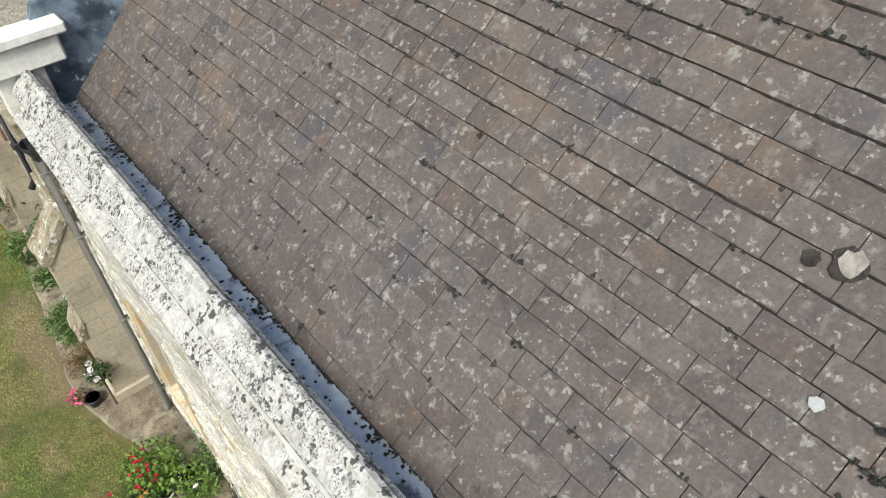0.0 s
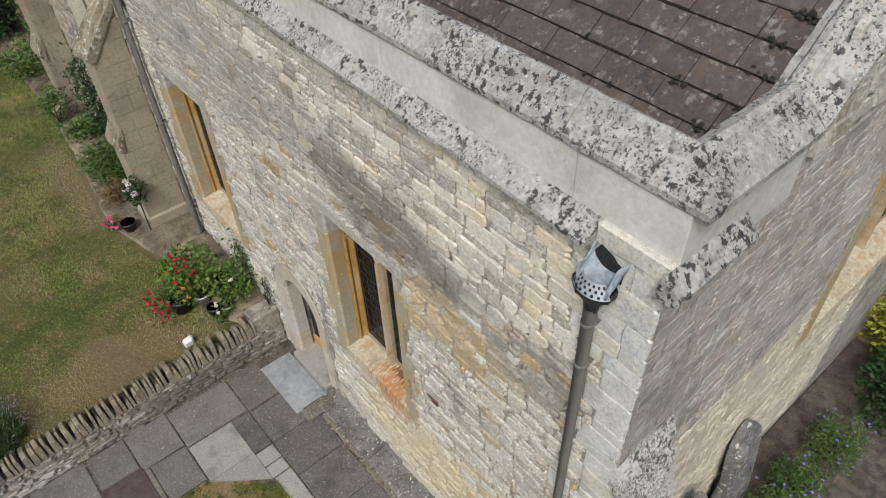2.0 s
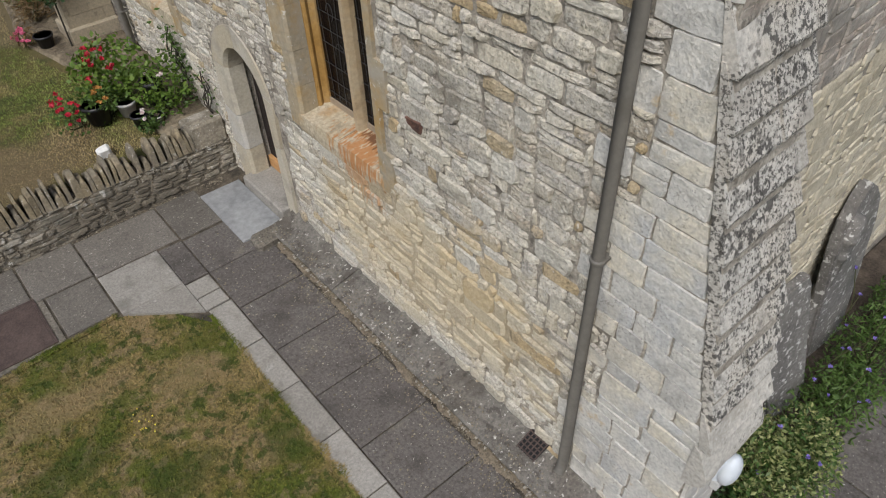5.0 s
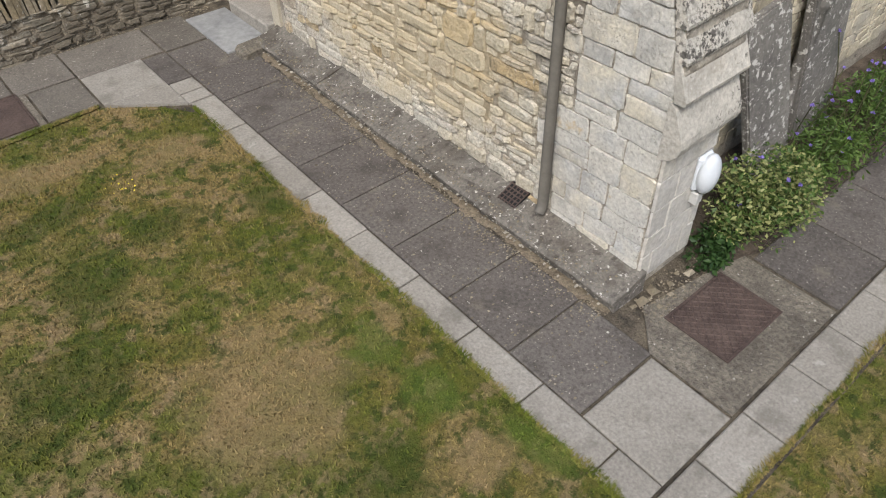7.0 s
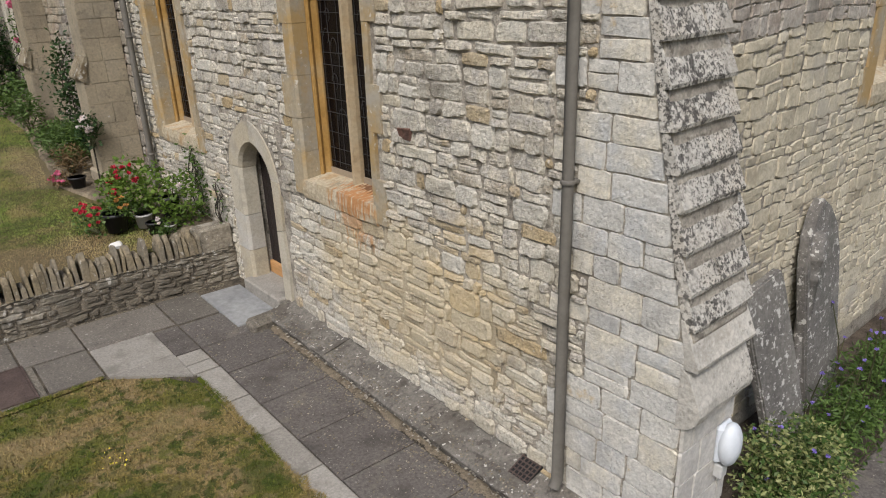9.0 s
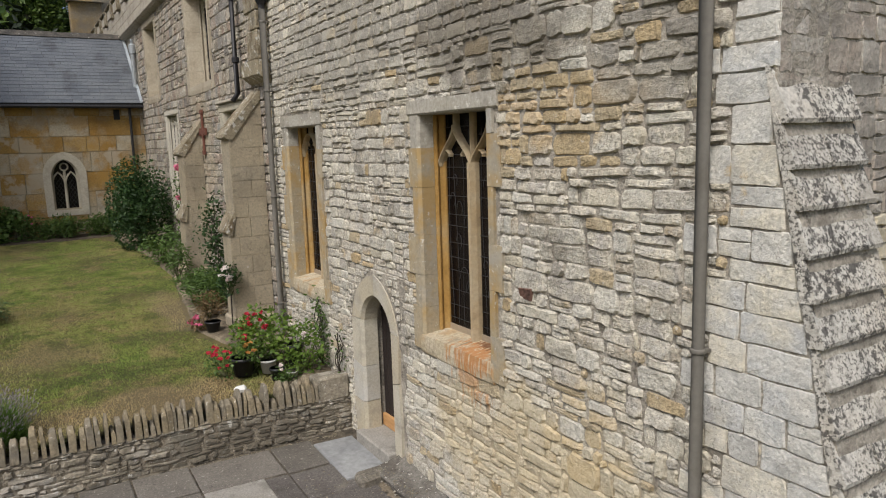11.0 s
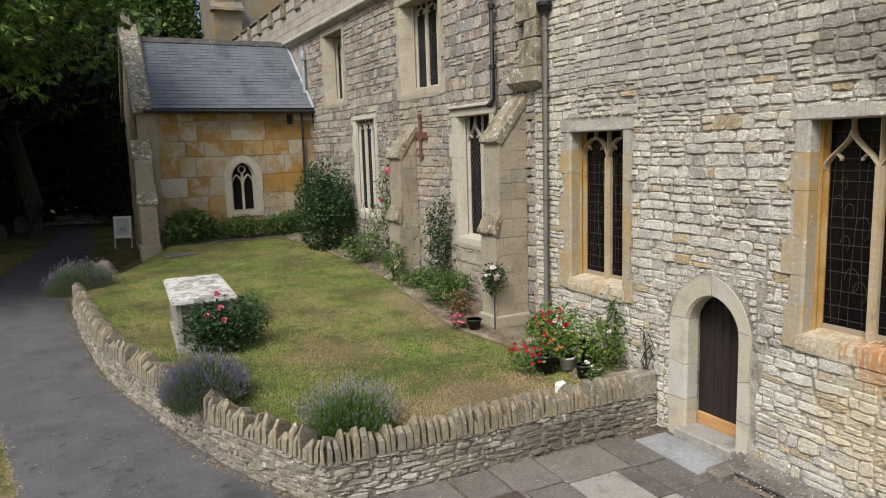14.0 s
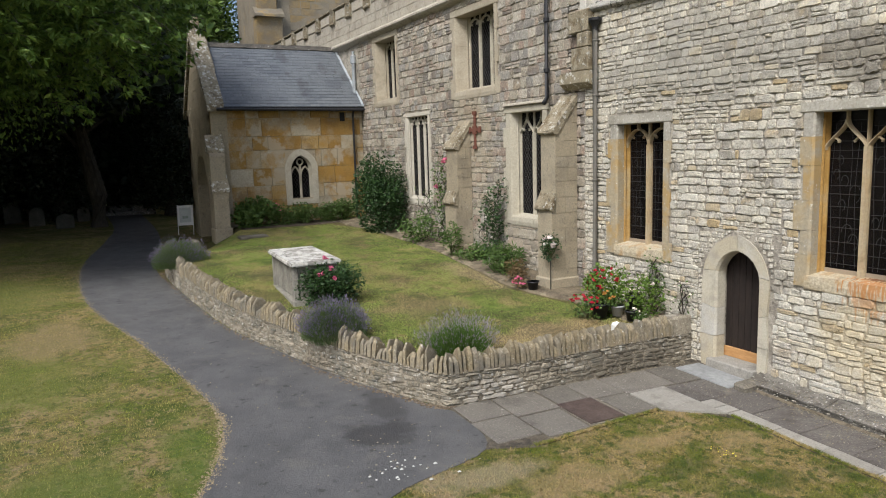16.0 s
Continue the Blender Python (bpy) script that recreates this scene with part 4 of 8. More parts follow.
moss_line(verts, faces, lambda a, h: (1.6 + a, 7.305 + h), -0.15, 9.9, 0.07, 3.3, 0.025)
moss_line(verts, faces, lambda a, h: (1.545 + a, 7.306 + h), -0.15, 9.9, 0.03, 8.1, 0.025)
tagged(part("moss_line", (verts, faces), edge_moss, parapet, "black moss along the lead gutter"), kind="stuff")

def roof_patch(at, r, m, lift, seed, label, name="lichen_patch"):
    """A ragged thin crust on the roof slope."""
    g = random.Random(seed)
    bm = bmesh.new()
    ring = [(r * g.uniform(0.75, 1.15) * math.cos(a), r * g.uniform(0.75, 1.15) * math.sin(a)) for a in (2 * math.pi * k / 14 for k in range(14))]
    prism(bm, ring, "z", 0, 0.008)
    for v in bm.verts:
        a, b, c = v.co
        v.co = Vector((at[0] + ca * a - sa * (c + lift), at[1] + b, at[2] + sa * a + ca * (c + lift)))
    part(name, bm, m, roof, label)


def on_roof(x, y):
    return x, y, 7.16 + 0.95 * (x - 1.42)


broken = surface("broken_pale_tile", [(0.14, 0.12, 0.1), (0.24, 0.215, 0.18)], scale=9, grain=30, tone=0.3, bump=0.6)
old_moss = surface("blackened_moss", [(0.012, 0.01, 0.008), (0.04, 0.032, 0.024)], scale=8, grain=40, tone=0.4, bump=1.0)
roof_patch(on_roof(3.76, 0.70), 0.12, old_moss, 0.062, 1, "black moss round a broken tile", "moss_patch")
roof_patch(on_roof(3.77, 0.69), 0.085, broken, 0.072, 2, "pale broken tile face")
roof_patch(on_roof(3.71, 0.9), 0.06, old_moss, 0.062, 3, "black moss tuft", "moss_patch")
roof_patch(on_roof(3.18, 0.40), 0.05, surface("white_lichen_crust", [(0.24, 0.24, 0.225), (0.31, 0.31, 0.29)], scale=9, grain=40, tone=0.2, bump=0.4), 0.062, 4, "white lichen disc")
part("lead_pipe", tube(bmesh.new(), [(1.12, 4.34, 7.52), (1.45, 4.42, 7.42)], 0.035, 10), lead, parapet, "short lead overflow pipe across the gutter")

# corner buttress with overlapping weathering slabs
butt = thing("corner_buttress", "raking corner buttress of grey ashlar with blackened overlapping weathering slabs", "buttress", kind="structure")
part("body", prism(bmesh.new(), [(-0.4, 5.0), (-0.5, 4.6), (-1.06, 2.0), (-1.02, 1.75), (-1.1, 1.5), (-1.02, 0.9), (-1.06, -0.3), (-0.4, -0.3)], "x", 0.832, 1.58), mortar, butt)
masonry(butt, [o for o in quoins if o[0] + o[1] <= -0.9], lambda u, v, n: (0.82 - n, u, v), ashlar, ashlar_joined, random.Random(9), lambda o: True, name="quoin", proud=(0.002, 0.01), cut=0.07, gap=0.0018, inset=0.008, rough=0.05, tip=0.5)
washed, washed_joined = both("limewashed_stone", [(0.46, 0.44, 0.4), (0.52, 0.5, 0.46), (0.55, 0.52, 0.45)], mix=0.5, scale=2.5, grain=24, tone=0.25, bump=0.6, stains=[((0.3, 0.285, 0.25), 3, 0.52, 0.66, 0.5), ((0.5, 0.42, 0.28), 2.2, 0.6, 0.7, 0.5)])
q = courses(0.82, 1.58, -0.1, 1.5, (0.2, 0.34), (0.3, 0.5), [], random.Random(6))
masonry(butt, q, lambda u, v, n: (u, -1.062 - n, v), washed, washed_joined, random.Random(9), lambda o: True, name="quoin", proud=(0.0, 0.006), gap=0.0012, cut=0.04, inset=0.006, rough=0.03, tip=0.4)
br = random.Random(21)
z = 4.87
while z > 1.95:
    h = 0.29
    ya, yb = -0.47 - (4.6 - z - 0.06) * 0.212, -0.47 - (4.6 - z + h) * 0.212
    cut = br.uniform(1.05, 1.38)
    split = br.random() < 0.75
    for x0, x1 in (((0.8, cut), (cut + 0.006, 1.63)) if split else ((0.8, 1.63),)):
        o = [(ya + 0.03, z + 0.05), (ya + 0.005, z + 0.05), (yb - 0.065, z - h + 0.02), (yb - 0.073, z - h + 0.008), (yb - 0.068, z - h - 0.022), (yb + 0.03, z - h - 0.03)]
        part("weathering_slab", worn(long_prism(o, "x", x0 + br.uniform(-0.008, 0.012), x1 + br.uniform(-0.02, 0.02), 8), 4, 0.008, z), black_slab if z > 2.15 else pale_slab, butt)
    z -= br.uniform(0.255, 0.3)
o = [(-1.0, 1.78), (-1.06, 1.74), (-1.1, 1.66), (-1.165, 1.48), (-1.175, 1.42), (-1.16, 1.36), (-1.12, 1.31), (-1.07, 1.27), (-1.0, 1.25)]
part("weathering_slab", worn(long_prism(o, "x", 0.806, 1.6, 8), 5, 0.016, 1.7), pale_slab, butt, "thick rounded lowest weathering slab")

# stone ledge along the wall foot
ledge_m = surface("weathered_ledge", [(0.105, 0.096, 0.082), (0.175, 0.162, 0.14), (0.14, 0.125, 0.105)], scale=2.2, grain=30, tone=0.45, bump=0.8, stains=[((0.075, 0.066, 0.052), 1.9, 0.5, 0.64, 0.7), ((0.05, 0.045, 0.037), 9, 0.55, 0.64, 0.6), (WHITE_LICHEN, 20, 0.61, 0.65, 0.75)])
lp = [(0.86, 0.17), (0.6, 0.115), (0.43, 0.095), (0.4, 0.08), (0.402, 0.055), (0.445, 0.04), (0.45, -0.2), (0.86, -0.2)]
for a, b in ((-1.12, 0.3), (0.3, 1.75), (1.75, 3.5), (3.5, 4.98)):
    l = long_prism(lp, "y", a + 0.004, b - 0.004, 26)
    for v in l.verts:
        v.co.z += ground_z(0, v.co.y) + 0.06
    part("ledge_stone", worn(worn(l, 3, 0.014, a), 12, 0.006, a), ledge_m, chancel, "weathered sloping ledge at the wall foot")

# ---- nave ----
buff_weathered = surface('lichened_buff_weathering', [(0.2, 0.17, 0.115), (0.28, 0.24, 0.165)], scale=3, grain=30, tone=0.42, bump=0.8, stains=[((0.11, 0.075, 0.035), 3.5, 0.5, 0.62, 0.7), ((0.07, 0.062, 0.05), 8, 0.55, 0.64, 0.6), ((0.52, 0.51, 0.46), 9, 0.58, 0.64, 0.75)])
corbel_m = surface("lichened_corbel", [(0.24, 0.205, 0.14), (0.31, 0.265, 0.18)], scale=3, grain=30, tone=0.35, bump=0.6, stains=[((0.6, 0.58, 0.52), 9, 0.56, 0.6, 0.85), ((0.14, 0.11, 0.07), 4, 0.54, 0.66, 0.6)])
NX = 0.8
parapet_buff, parapet_buff_joined = both("grey_buff_parapet", [(0.33, 0.295, 0.235), (0.39, 0.355, 0.29), (0.36, 0.32, 0.25)], mix=0.5, scale=1.5, grain=24, tone=0.28, bump=0.3, stains=[((0.2, 0.175, 0.135), 1.1, 0.5, 0.68, 0.55), ((0.12, 0.105, 0.085), 7, 0.56, 0.66, 0.5), (WHITE_LICHEN, 10, 0.64, 0.7, 0.5)])
nave = thing("wall_nave", "tall nave wall of dark mixed rubble with buff dressings", "wall", kind="structure")
WIN3, WIN4 = (11.62, 13.05, 2.5, 5.32), (18.15, 19.75, 2.7, 5.55)
CL1, CL2 = (13.85, 16.05, 6.14, 8.34), (20.58, 22.42, 6.32, 8.5)
part("core", holed_wall(bmesh.new(), "x", NX + 0.03, 0.8, 10.05, 37, -0.2, 9.6, [bigger(h) for h in (WIN3, WIN4, CL1, CL2)]), mortar, nave)
holes = [(h[0] - 0.24, h[1] + 0.26, h[2] - 0.22, h[3] + 0.18) for h in (WIN3, WIN4, CL1, CL2)]
masonry(nave, courses(9.95, 24.3, 0.7, 8.75, (0.13, 0.32), (0.15, 0.42), holes, RNG, 0.18), lambda u, v, n: (NX + 0.016 - n, u, v), nave_rubble, nave_rubble_joined, RNG, lambda o: o[0] < 14.5 and o[2] > 5.4, wob=0.025, gap=0.0045, proud=(0.0, 0.024), rough=0.07, cut=0.16, label="dark mixed rubble stones")
part("string_course", worn(long_prism([(0.85, 8.7), (0.66, 8.78), (0.6, 8.84), (0.6, 8.9), (0.72, 9.0), (0.85, 9.0)], "y", 9.9, 37, 60), 4, 0.01), parapet_buff, nave)
masonry(nave, courses(9.9, 37, 9.0, 9.88, (0.28, 0.31), (0.5, 0.9), [], RNG), lambda u, v, n: (0.75 - n, u, v), parapet_buff, parapet_buff_joined, RNG, lambda o: False, name="parapet_block", proud=(0.01, 0.013), cut=0.03, gap=0.002, inset=0.006, rough=0.02, tip=0.3)
part("parapet_core", boxed(0.76, 1.1, 9.93, 37, 8.95, 9.88), parapet_buff, nave)
LIP = [(0.0, 0.0), (-0.07, 0.03), (-0.1, 0.05), (-0.1, 0.1), (-0.03, 0.14), (0.42, 0.14), (0.42, 0.0)]
y = 11.15
while y < 36:
    # each merlon: a panelled block with a moulded cap, and a moulded sill beside it
    m = part("merlon", boxed(0.74, 1.1, y, y + 1.4, 9.86, 10.42, bevel=0.012), parapet_buff, nave)
    part("merlon_panel", worn(boxed(0.7, 0.76, y + 0.1, y + 1.3, 9.99, 10.36, bevel=0.02), 5, 0.008, y), parapet_buff, nave)
    part("merlon_cap", worn(long_prism([(0.74 + a, 10.4 + b) for a, b in LIP], "y", y - 0.07, y + 1.47, 5), 5, 0.012, y), buff_weathered, nave)
    for a in (y - 0.06, y + 1.4):
        part("merlon_side", worn(boxed(0.66, 1.08, a, a + 0.06, 9.9, 10.4, bevel=0.015), 5, 0.008, a), buff_weathered, nave)
    part("crenel_sill", worn(long_prism([(0.74 + a, 9.84 + b) for a, b in LIP], "y", y + 1.41, y + 1.99, 4), 5, 0.012, y), buff_weathered, nave)
    y += 2.0
stained_lead = surface("stained_lead_flashing", [(0.05, 0.068, 0.09), (0.16, 0.2, 0.23)], scale=2.5, grain=12, tone=0.3, rough=0.5, metal=0.1, bump=0.15, stains=[((0.02, 0.028, 0.04), 1.6, 0.48, 0.6, 0.8), ((0.42, 0.47, 0.5), 5, 0.6, 0.68, 0.7)])
nave_east = part("wall_nave_east", prism(bmesh.new(), [(0.83, 0.0), (12.4, 0.0), (12.4, 9.2), (6.6, 13.4), (0.83, 9.2)], "y", 10.0, 10.6), nave_rubble)
tagged(nave_east, "rubble east wall of the nave above the chancel roof", "wall", kind="structure")
part("flashing", prism(bmesh.new(), [(1.15, 7.0), (2.0, 7.5), (6.3, 11.6), (6.3, 12.3), (2.6, 9.0), (1.5, 8.7), (1.15, 8.0)], "y", 9.88, 10.0), stained_lead, nave_east, "grey lead flashing where the chancel roof meets the nave")
part("kneeler", worn(boxed(0.62, 1.62, 9.66, 9.98, 7.98, 8.36, bevel=0.03), 3, 0.01), smooth_ashlar, nave_east)
part("kneeler_cap", boxed(0.55, 1.74, 9.58, 9.98, 8.36, 8.52, bevel=0.03), smooth_ashlar, nave_east)
part("kneeler_foot", boxed(0.7, 1.32, 9.76, 9.98, 7.4, 7.98, bevel=0.02), smooth_ashlar, nave_east)
tagged(part("roof_nave", prism(bmesh.new(), [(1.1, 9.3), (6.6, 11.5), (12.4, 9.3), (12.4, 9.1), (1.1, 9.1)], "y", 10.6, 37), lead), "low-pitched lead nave roof behind the battlements", "roof", kind="structure")
# corner quoins of the nave on a moulded corbel
for a, b, y in ((6.1, 6.62, 10.2), (6.62, 6.95, 10.0), (6.95, 7.45, 10.3)):
    part("corner_pier", worn(boxed(0.62, 0.85, 9.6, y, a + 0.003, b - 0.003, bevel=0.02), 5, 0.01, a), buff_weathered, nave)
part("corbel", worn(long_prism([(0.84, 5.7), (0.74, 5.72), (0.64, 5.8), (0.6, 5.84), (0.59, 6.09), (0.84, 6.09)], "y", 9.52, 10.6, 6), 4, 0.015), corbel_m, nave)
part("label_mould", worn(long_prism([(0.84, 5.5), (0.74, 5.5), (0.72, 5.52), (0.73, 5.555), (0.84, 5.6)], "y", 11.36, 13.36, 8), 5, 0.006), parapet_buff, nave)


def buttress(y0, y1, reach_low, reach_mid, z_mid, z_tip, z_top, zb, nm="nave_buttress"):
    t = thing(nm, "buff ashlar nave buttress with lichened sloping offsets", "buttress", group="nave buttresses", kind="structure")
    part("body", prism(bmesh.new(), [(0.8, zb - 0.4), (reach_low, zb - 0.4), (reach_low, z_mid - 0.3), (reach_mid, z_mid + 0.1), (reach_mid, z_tip - 0.1), (0.8, z_top)], "y", y0 + 0.015, y1 - 0.015), buff, t)
    rng = random.Random(int(y0 * 10))
    south = [(a, b, c, d) for a, b, c, d in courses(-0.8, -reach_low, zb - 0.1, z_top - 0.1, (0.24, 0.42), (0.3, 0.55), [], rng)]
    keep = []
    for a, b, c, d in south:
        lim = -reach_low if d < z_mid else (-reach_mid if d < z_tip else -(reach_mid + (0.8 - reach_mid) * (d - z_tip + 0.15) / (z_top - z_tip)))
        b = min(b, lim)
        if b - a > 0.05:
            keep.append((a, b, c, d))
    masonry(t, keep, lambda u, v, n: (-u, y0 + 0.012 - n, v), buff, buff_joined, rng, lambda o: True, name="block", proud=(0.006, 0.008), cut=0.02, gap=0.0012, inset=0.004, rough=0.008, tip=0.15)
    front = courses(y0, y1, zb - 0.1, z_mid - 0.3, (0.26, 0.42), (0.3, 0.6), [], rng)
    masonry(t, front, lambda u, v, n: (reach_low + 0.012 - n, u, v), buff, buff_joined, rng, lambda o: True, name="block", proud=(0.006, 0.008), cut=0.02, gap=0.0012, inset=0.004, rough=0.008, tip=0.15)
    front = courses(y0, y1, z_mid + 0.1, z_tip - 0.12, (0.26, 0.42), (0.3, 0.6), [], rng)
    masonry(t, front, lambda u, v, n: (reach_mid + 0.012 - n, u, v), buff, buff_joined, rng, lambda o: True, name="block", proud=(0.006, 0.008), cut=0.02, gap=0.0012, inset=0.004, rough=0.008, tip=0.15)
    for (xa, za), (xb, zb2) in (((0.84, z_top + 0.02), (reach_mid - 0.07, z_tip - 0.02)), ((reach_mid + 0.03, z_mid + 0.26), (reach_low - 0.07, z_mid - 0.12))):
        o = [(xa, za), (xb, zb2), (xb - 0.01, zb2 - 0.06), (xb + 0.03, zb2 - 0.1), (xb + 0.12, zb2 - 0.12), (xa, za - 0.14)]
        part("weathering", worn(worn(long_prism(o, "y", y0 - 0.02, y1 + 0.03, 7), 4, 0.03, xa), 11, 0.012, xa), buff_weathered, t)
    part("plinth", boxed(reach_low - 0.06, 0.82, y0 - 0.05, y1 + 0.05, zb - 0.4, zb + 0.28, bevel=0.03), buff, t)


buttress(10.2, 10.78, 0.04, 0.15, 3.1, 4.8, 5.62, lawn_z(0, 10.6))
buttress(15.25, 15.95, 0.22, 0.3, 2.95, 4.5, 5.25, lawn_z(0, 15.5))

# ---- porch ----
PX0, PX1, PY0, PY1 = -5.2, 0.8, 24.1, 29.9
dark_ridge = surface("mossy_dark_ridge", [(0.05, 0.046, 0.04), (0.1, 0.09, 0.075)], scale=4, grain=25, tone=0.4, bump=0.8, stains=[((0.4, 0.39, 0.35), 8, 0.62, 0.67, 0.6)])
porch_cope = surface("lichened_gable_coping", [(0.24, 0.205, 0.14), (0.31, 0.27, 0.19)], scale=3, grain=30, tone=0.4, bump=0.7, stains=[((0.12, 0.09, 0.05), 3.5, 0.5, 0.62, 0.6), ((0.58, 0.57, 0.52), 7, 0.54, 0.6, 0.85), ((0.06, 0.055, 0.045), 9, 0.58, 0.64, 0.6)])
porch = thing("porch", "gabled south porch of ochre and grey ashlar blocks", "porch", kind="structure")
PW = (-2.3, -1.42, 2.66, 4.36)
part("core", holed_wall(bmesh.new(), "y", PY0 + 0.03, 0.6, PX0, PX1, 0.5, 6.2, [PW]), buff, porch)
prng = random.Random(4)
masonry(porch, courses(PX0 - 0.02, PX1, 1.0, 6.15, (0.32, 0.7), (0.5, 1.3), [(-2.46, -1.26, 2.44, 4.56)], prng), lambda u, v, n: (u, PY0 + 0.015 - n, v), porch_stone, porch_stone_joined, prng, lambda o: True, name="block", proud=(0.006, 0.011), cut=0.03, gap=0.003, inset=0.006, rough=0.02, tip=0.4)
bm = bmesh.new()
prism(bm, [(PY0, 0.4), (25.6, 0.4), (25.6, 3.2), (26.2, 4.2), (27.0, 4.7), (27.0, 9.1), (PY0, 6.2)], "x", PX0, PX0 + 0.6)
prism(bm, [(PY1, 0.4), (28.4, 0.4), (28.4, 3.2), (27.8, 4.2), (27.0, 4.7), (27.0, 9.1), (PY1, 6.2)], "x", PX0, PX0 + 0.6)
part("gable", bm, buff, porch)
part("back_wall", boxed(PX0, PX1, PY1 - 0.6, PY1, 0.4, 6.2), buff, porch)
gw = [o for o in courses(PY0, PY1, 0.9, 9.0, (0.3, 0.5), (0.45, 0.95), [(25.5, 28.5, 0, 4.4)], prng) if o[3] < 6.2 + (3 - max(abs(o[0] - 27), abs(o[1] - 27)))]
masonry(porch, gw, lambda u, v, n: (PX0 + 0.012 - n, u, v), buff, buff_joined, prng, lambda o: False, name="block", proud=(0.008, 0.016), cut=0.02, gap=0.0025, rough=0.012)
for s in (-1, 1):
    o = [(27, 9.05), (27 + s * 3.1, 6.05), (27 + s * 3.1, 6.3), (27 + s * 2.9, 6.55), (27, 9.4)]
    part("gable_coping", prism(bmesh.new(), o, "x", PX0 - 0.12, PX0 + 0.5), porch_cope, porch)
part("finial", worn(prism(bmesh.new(), [(26.85, 9.2), (27.15, 9.2), (27.1, 9.75), (27.0, 9.95), (26.9, 9.75)], "x", PX0 + 0.02, PX0 + 0.32), 5, 0.03), buff_weathered, porch)
# slate roof
part("decking", prism(bmesh.new(), [(23.85, 6.2), (27, 8.86), (30.15, 6.2), (30.15, 6.1), (27, 8.75), (23.85, 6.1)], "x", PX0 + 0.48, PX1), void, porch)
PS = math.atan2(2.66, 3.15)
verts, faces, count = [], [], 0
s = 0.0
while s < 4.1:
    x = PX0 + 0.48 - prng.uniform(0, 0.3)
    while x < PX1:
        w = 0.34
        a, b = max(x, PX0 + 0.48) + 0.003, min(x + w, PX1) - 0.003
        if b - a > 0.03:
            pts = [(xx, 23.85 + math.cos(PS) * p - math.sin(PS) * q, 6.2 + math.sin(PS) * p + math.cos(PS) * q) for xx in (a, b) for p, q in ((s, 0.015), (s, 0.024), (s + 0.27, 0.01), (s + 0.27, 0.0))]
            fs = [(0, 1, 5, 4), (1, 2, 6, 5), (0, 3, 2, 1), (4, 5, 6, 7)]
            if count < 300:
                part("roof_slate", (pts, fs), slate, porch)
                count += 1
            else:
                n = len(verts)
                verts += pts
                faces += [tuple(i + n for i in q) for q in fs]
        x += w
    s += 0.2
tagged(part("roof_slates", (verts, faces), slate_joined, porch), kind="stuff")
part("ridge", worn(long_prism([(26.82, 8.78), (27, 8.98), (27.18, 8.78), (27, 8.74)], "x", PX0 + 0.42, PX1, 24), 4, 0.03), dark_ridge, porch)
part("verge_flashing", prism(bmesh.new(), [(23.8, 6.22), (27, 8.93), (27, 8.98), (23.8, 6.27)], "x", PX1 - 0.09, PX1), lead, porch)
# gutter, downpipe, vent
part("gutter", tube(bmesh.new(), [(PX0 + 0.2, 23.8, 6.12), (PX1, 23.8, 6.08)], 0.06, 8), black_iron, porch)
part("downpipe", tube(bmesh.new(), [(0.36, 23.82, 6.1), (0.36, 23.98, 5.9), (0.36, 24.02, 1.5)], 0.045, 8), black_iron, porch)
part("air_vent", boxed(-0.16, 0.04, PY0 - 0.012, PY0 + 0.02, 5.65, 6.0), void, porch, "small dark air vent")
# corner buttress with offsets
o = [(PY0, 1.0), (23.35, 1.0), (23.35, 3.1), (23.55, 3.5), (23.55, 4.4), (PY0, 5.2)]
part("corner_buttress", prism(bmesh.new(), o, "x", PX0 - 0.22, PX0 + 0.32), buff, porch)
for zz, yy in ((3.3, 23.4), (4.75, 23.75)):
    part("offset", worn(prism(bmesh.new(), [(yy - 0.12, zz - 0.22), (yy - 0.12, zz - 0.12), (yy + 0.35, zz + 0.45), (yy + 0.35, zz - 0.25)], "x", PX0 - 0.26, PX0 + 0.36), 3, 0.03), porch_cope, porch)
part("plinth", boxed(PX0 - 0.28, PX0 + 0.38, 23.25, PY0, 0.8, 1.75, bevel=0.04), buff, porch)

# flue on the porch roof
flue = thing("flue_pipe", "galvanised metal flue with a capped top on the porch roof", "flue", (0.72, 24.6, 6.75))
place(part("pipe", tube(bmesh.new(), [(0.72, 24.6, 6.7), (0.72, 24.6, 7.1), (0.72, 24.6, 8.0)], 0.075, 14), zinc), flue)
place(part("cap", lathe(bmesh.new(), (0.72, 24.6, 7.98), [(0.075, 0), (0.12, 0.02), (0.12, 0.3), (0.09, 0.33), (0.05, 0.36), (0.05, 0.5)], 14), zinc), flue)

# tower behind
tower = thing("tower", "buff ashlar west tower rising behind the nave", "tower", kind="structure")
tower_m, tower_joined = both("tower_stone", [(0.16, 0.138, 0.1), (0.21, 0.182, 0.137), (0.22, 0.155, 0.07), (0.185, 0.165, 0.13)], mix=0.7, scale=1.2, grain=20, tone=0.34, bump=0.5, stains=[((0.13, 0.115, 0.09), 0.9, 0.48, 0.64, 0.6), ((0.3, 0.2, 0.07), 0.7, 0.56, 0.64, 0.6)])
part("wall", boxed(0.5, 7.0, 37.5, 44.5, -0.5, 19), tower_m, tower)
masonry(tower, courses(1.9, 5.5, 8, 18.8, (0.3, 0.45), (0.5, 1.2), [], prng), lambda u, v, n: (u, 37.51 - n, v), tower_m, tower_joined, prng, lambda o: False, name="block", proud=(0.008, 0.03), cut=0.06, gap=0.006, rough=0.05)
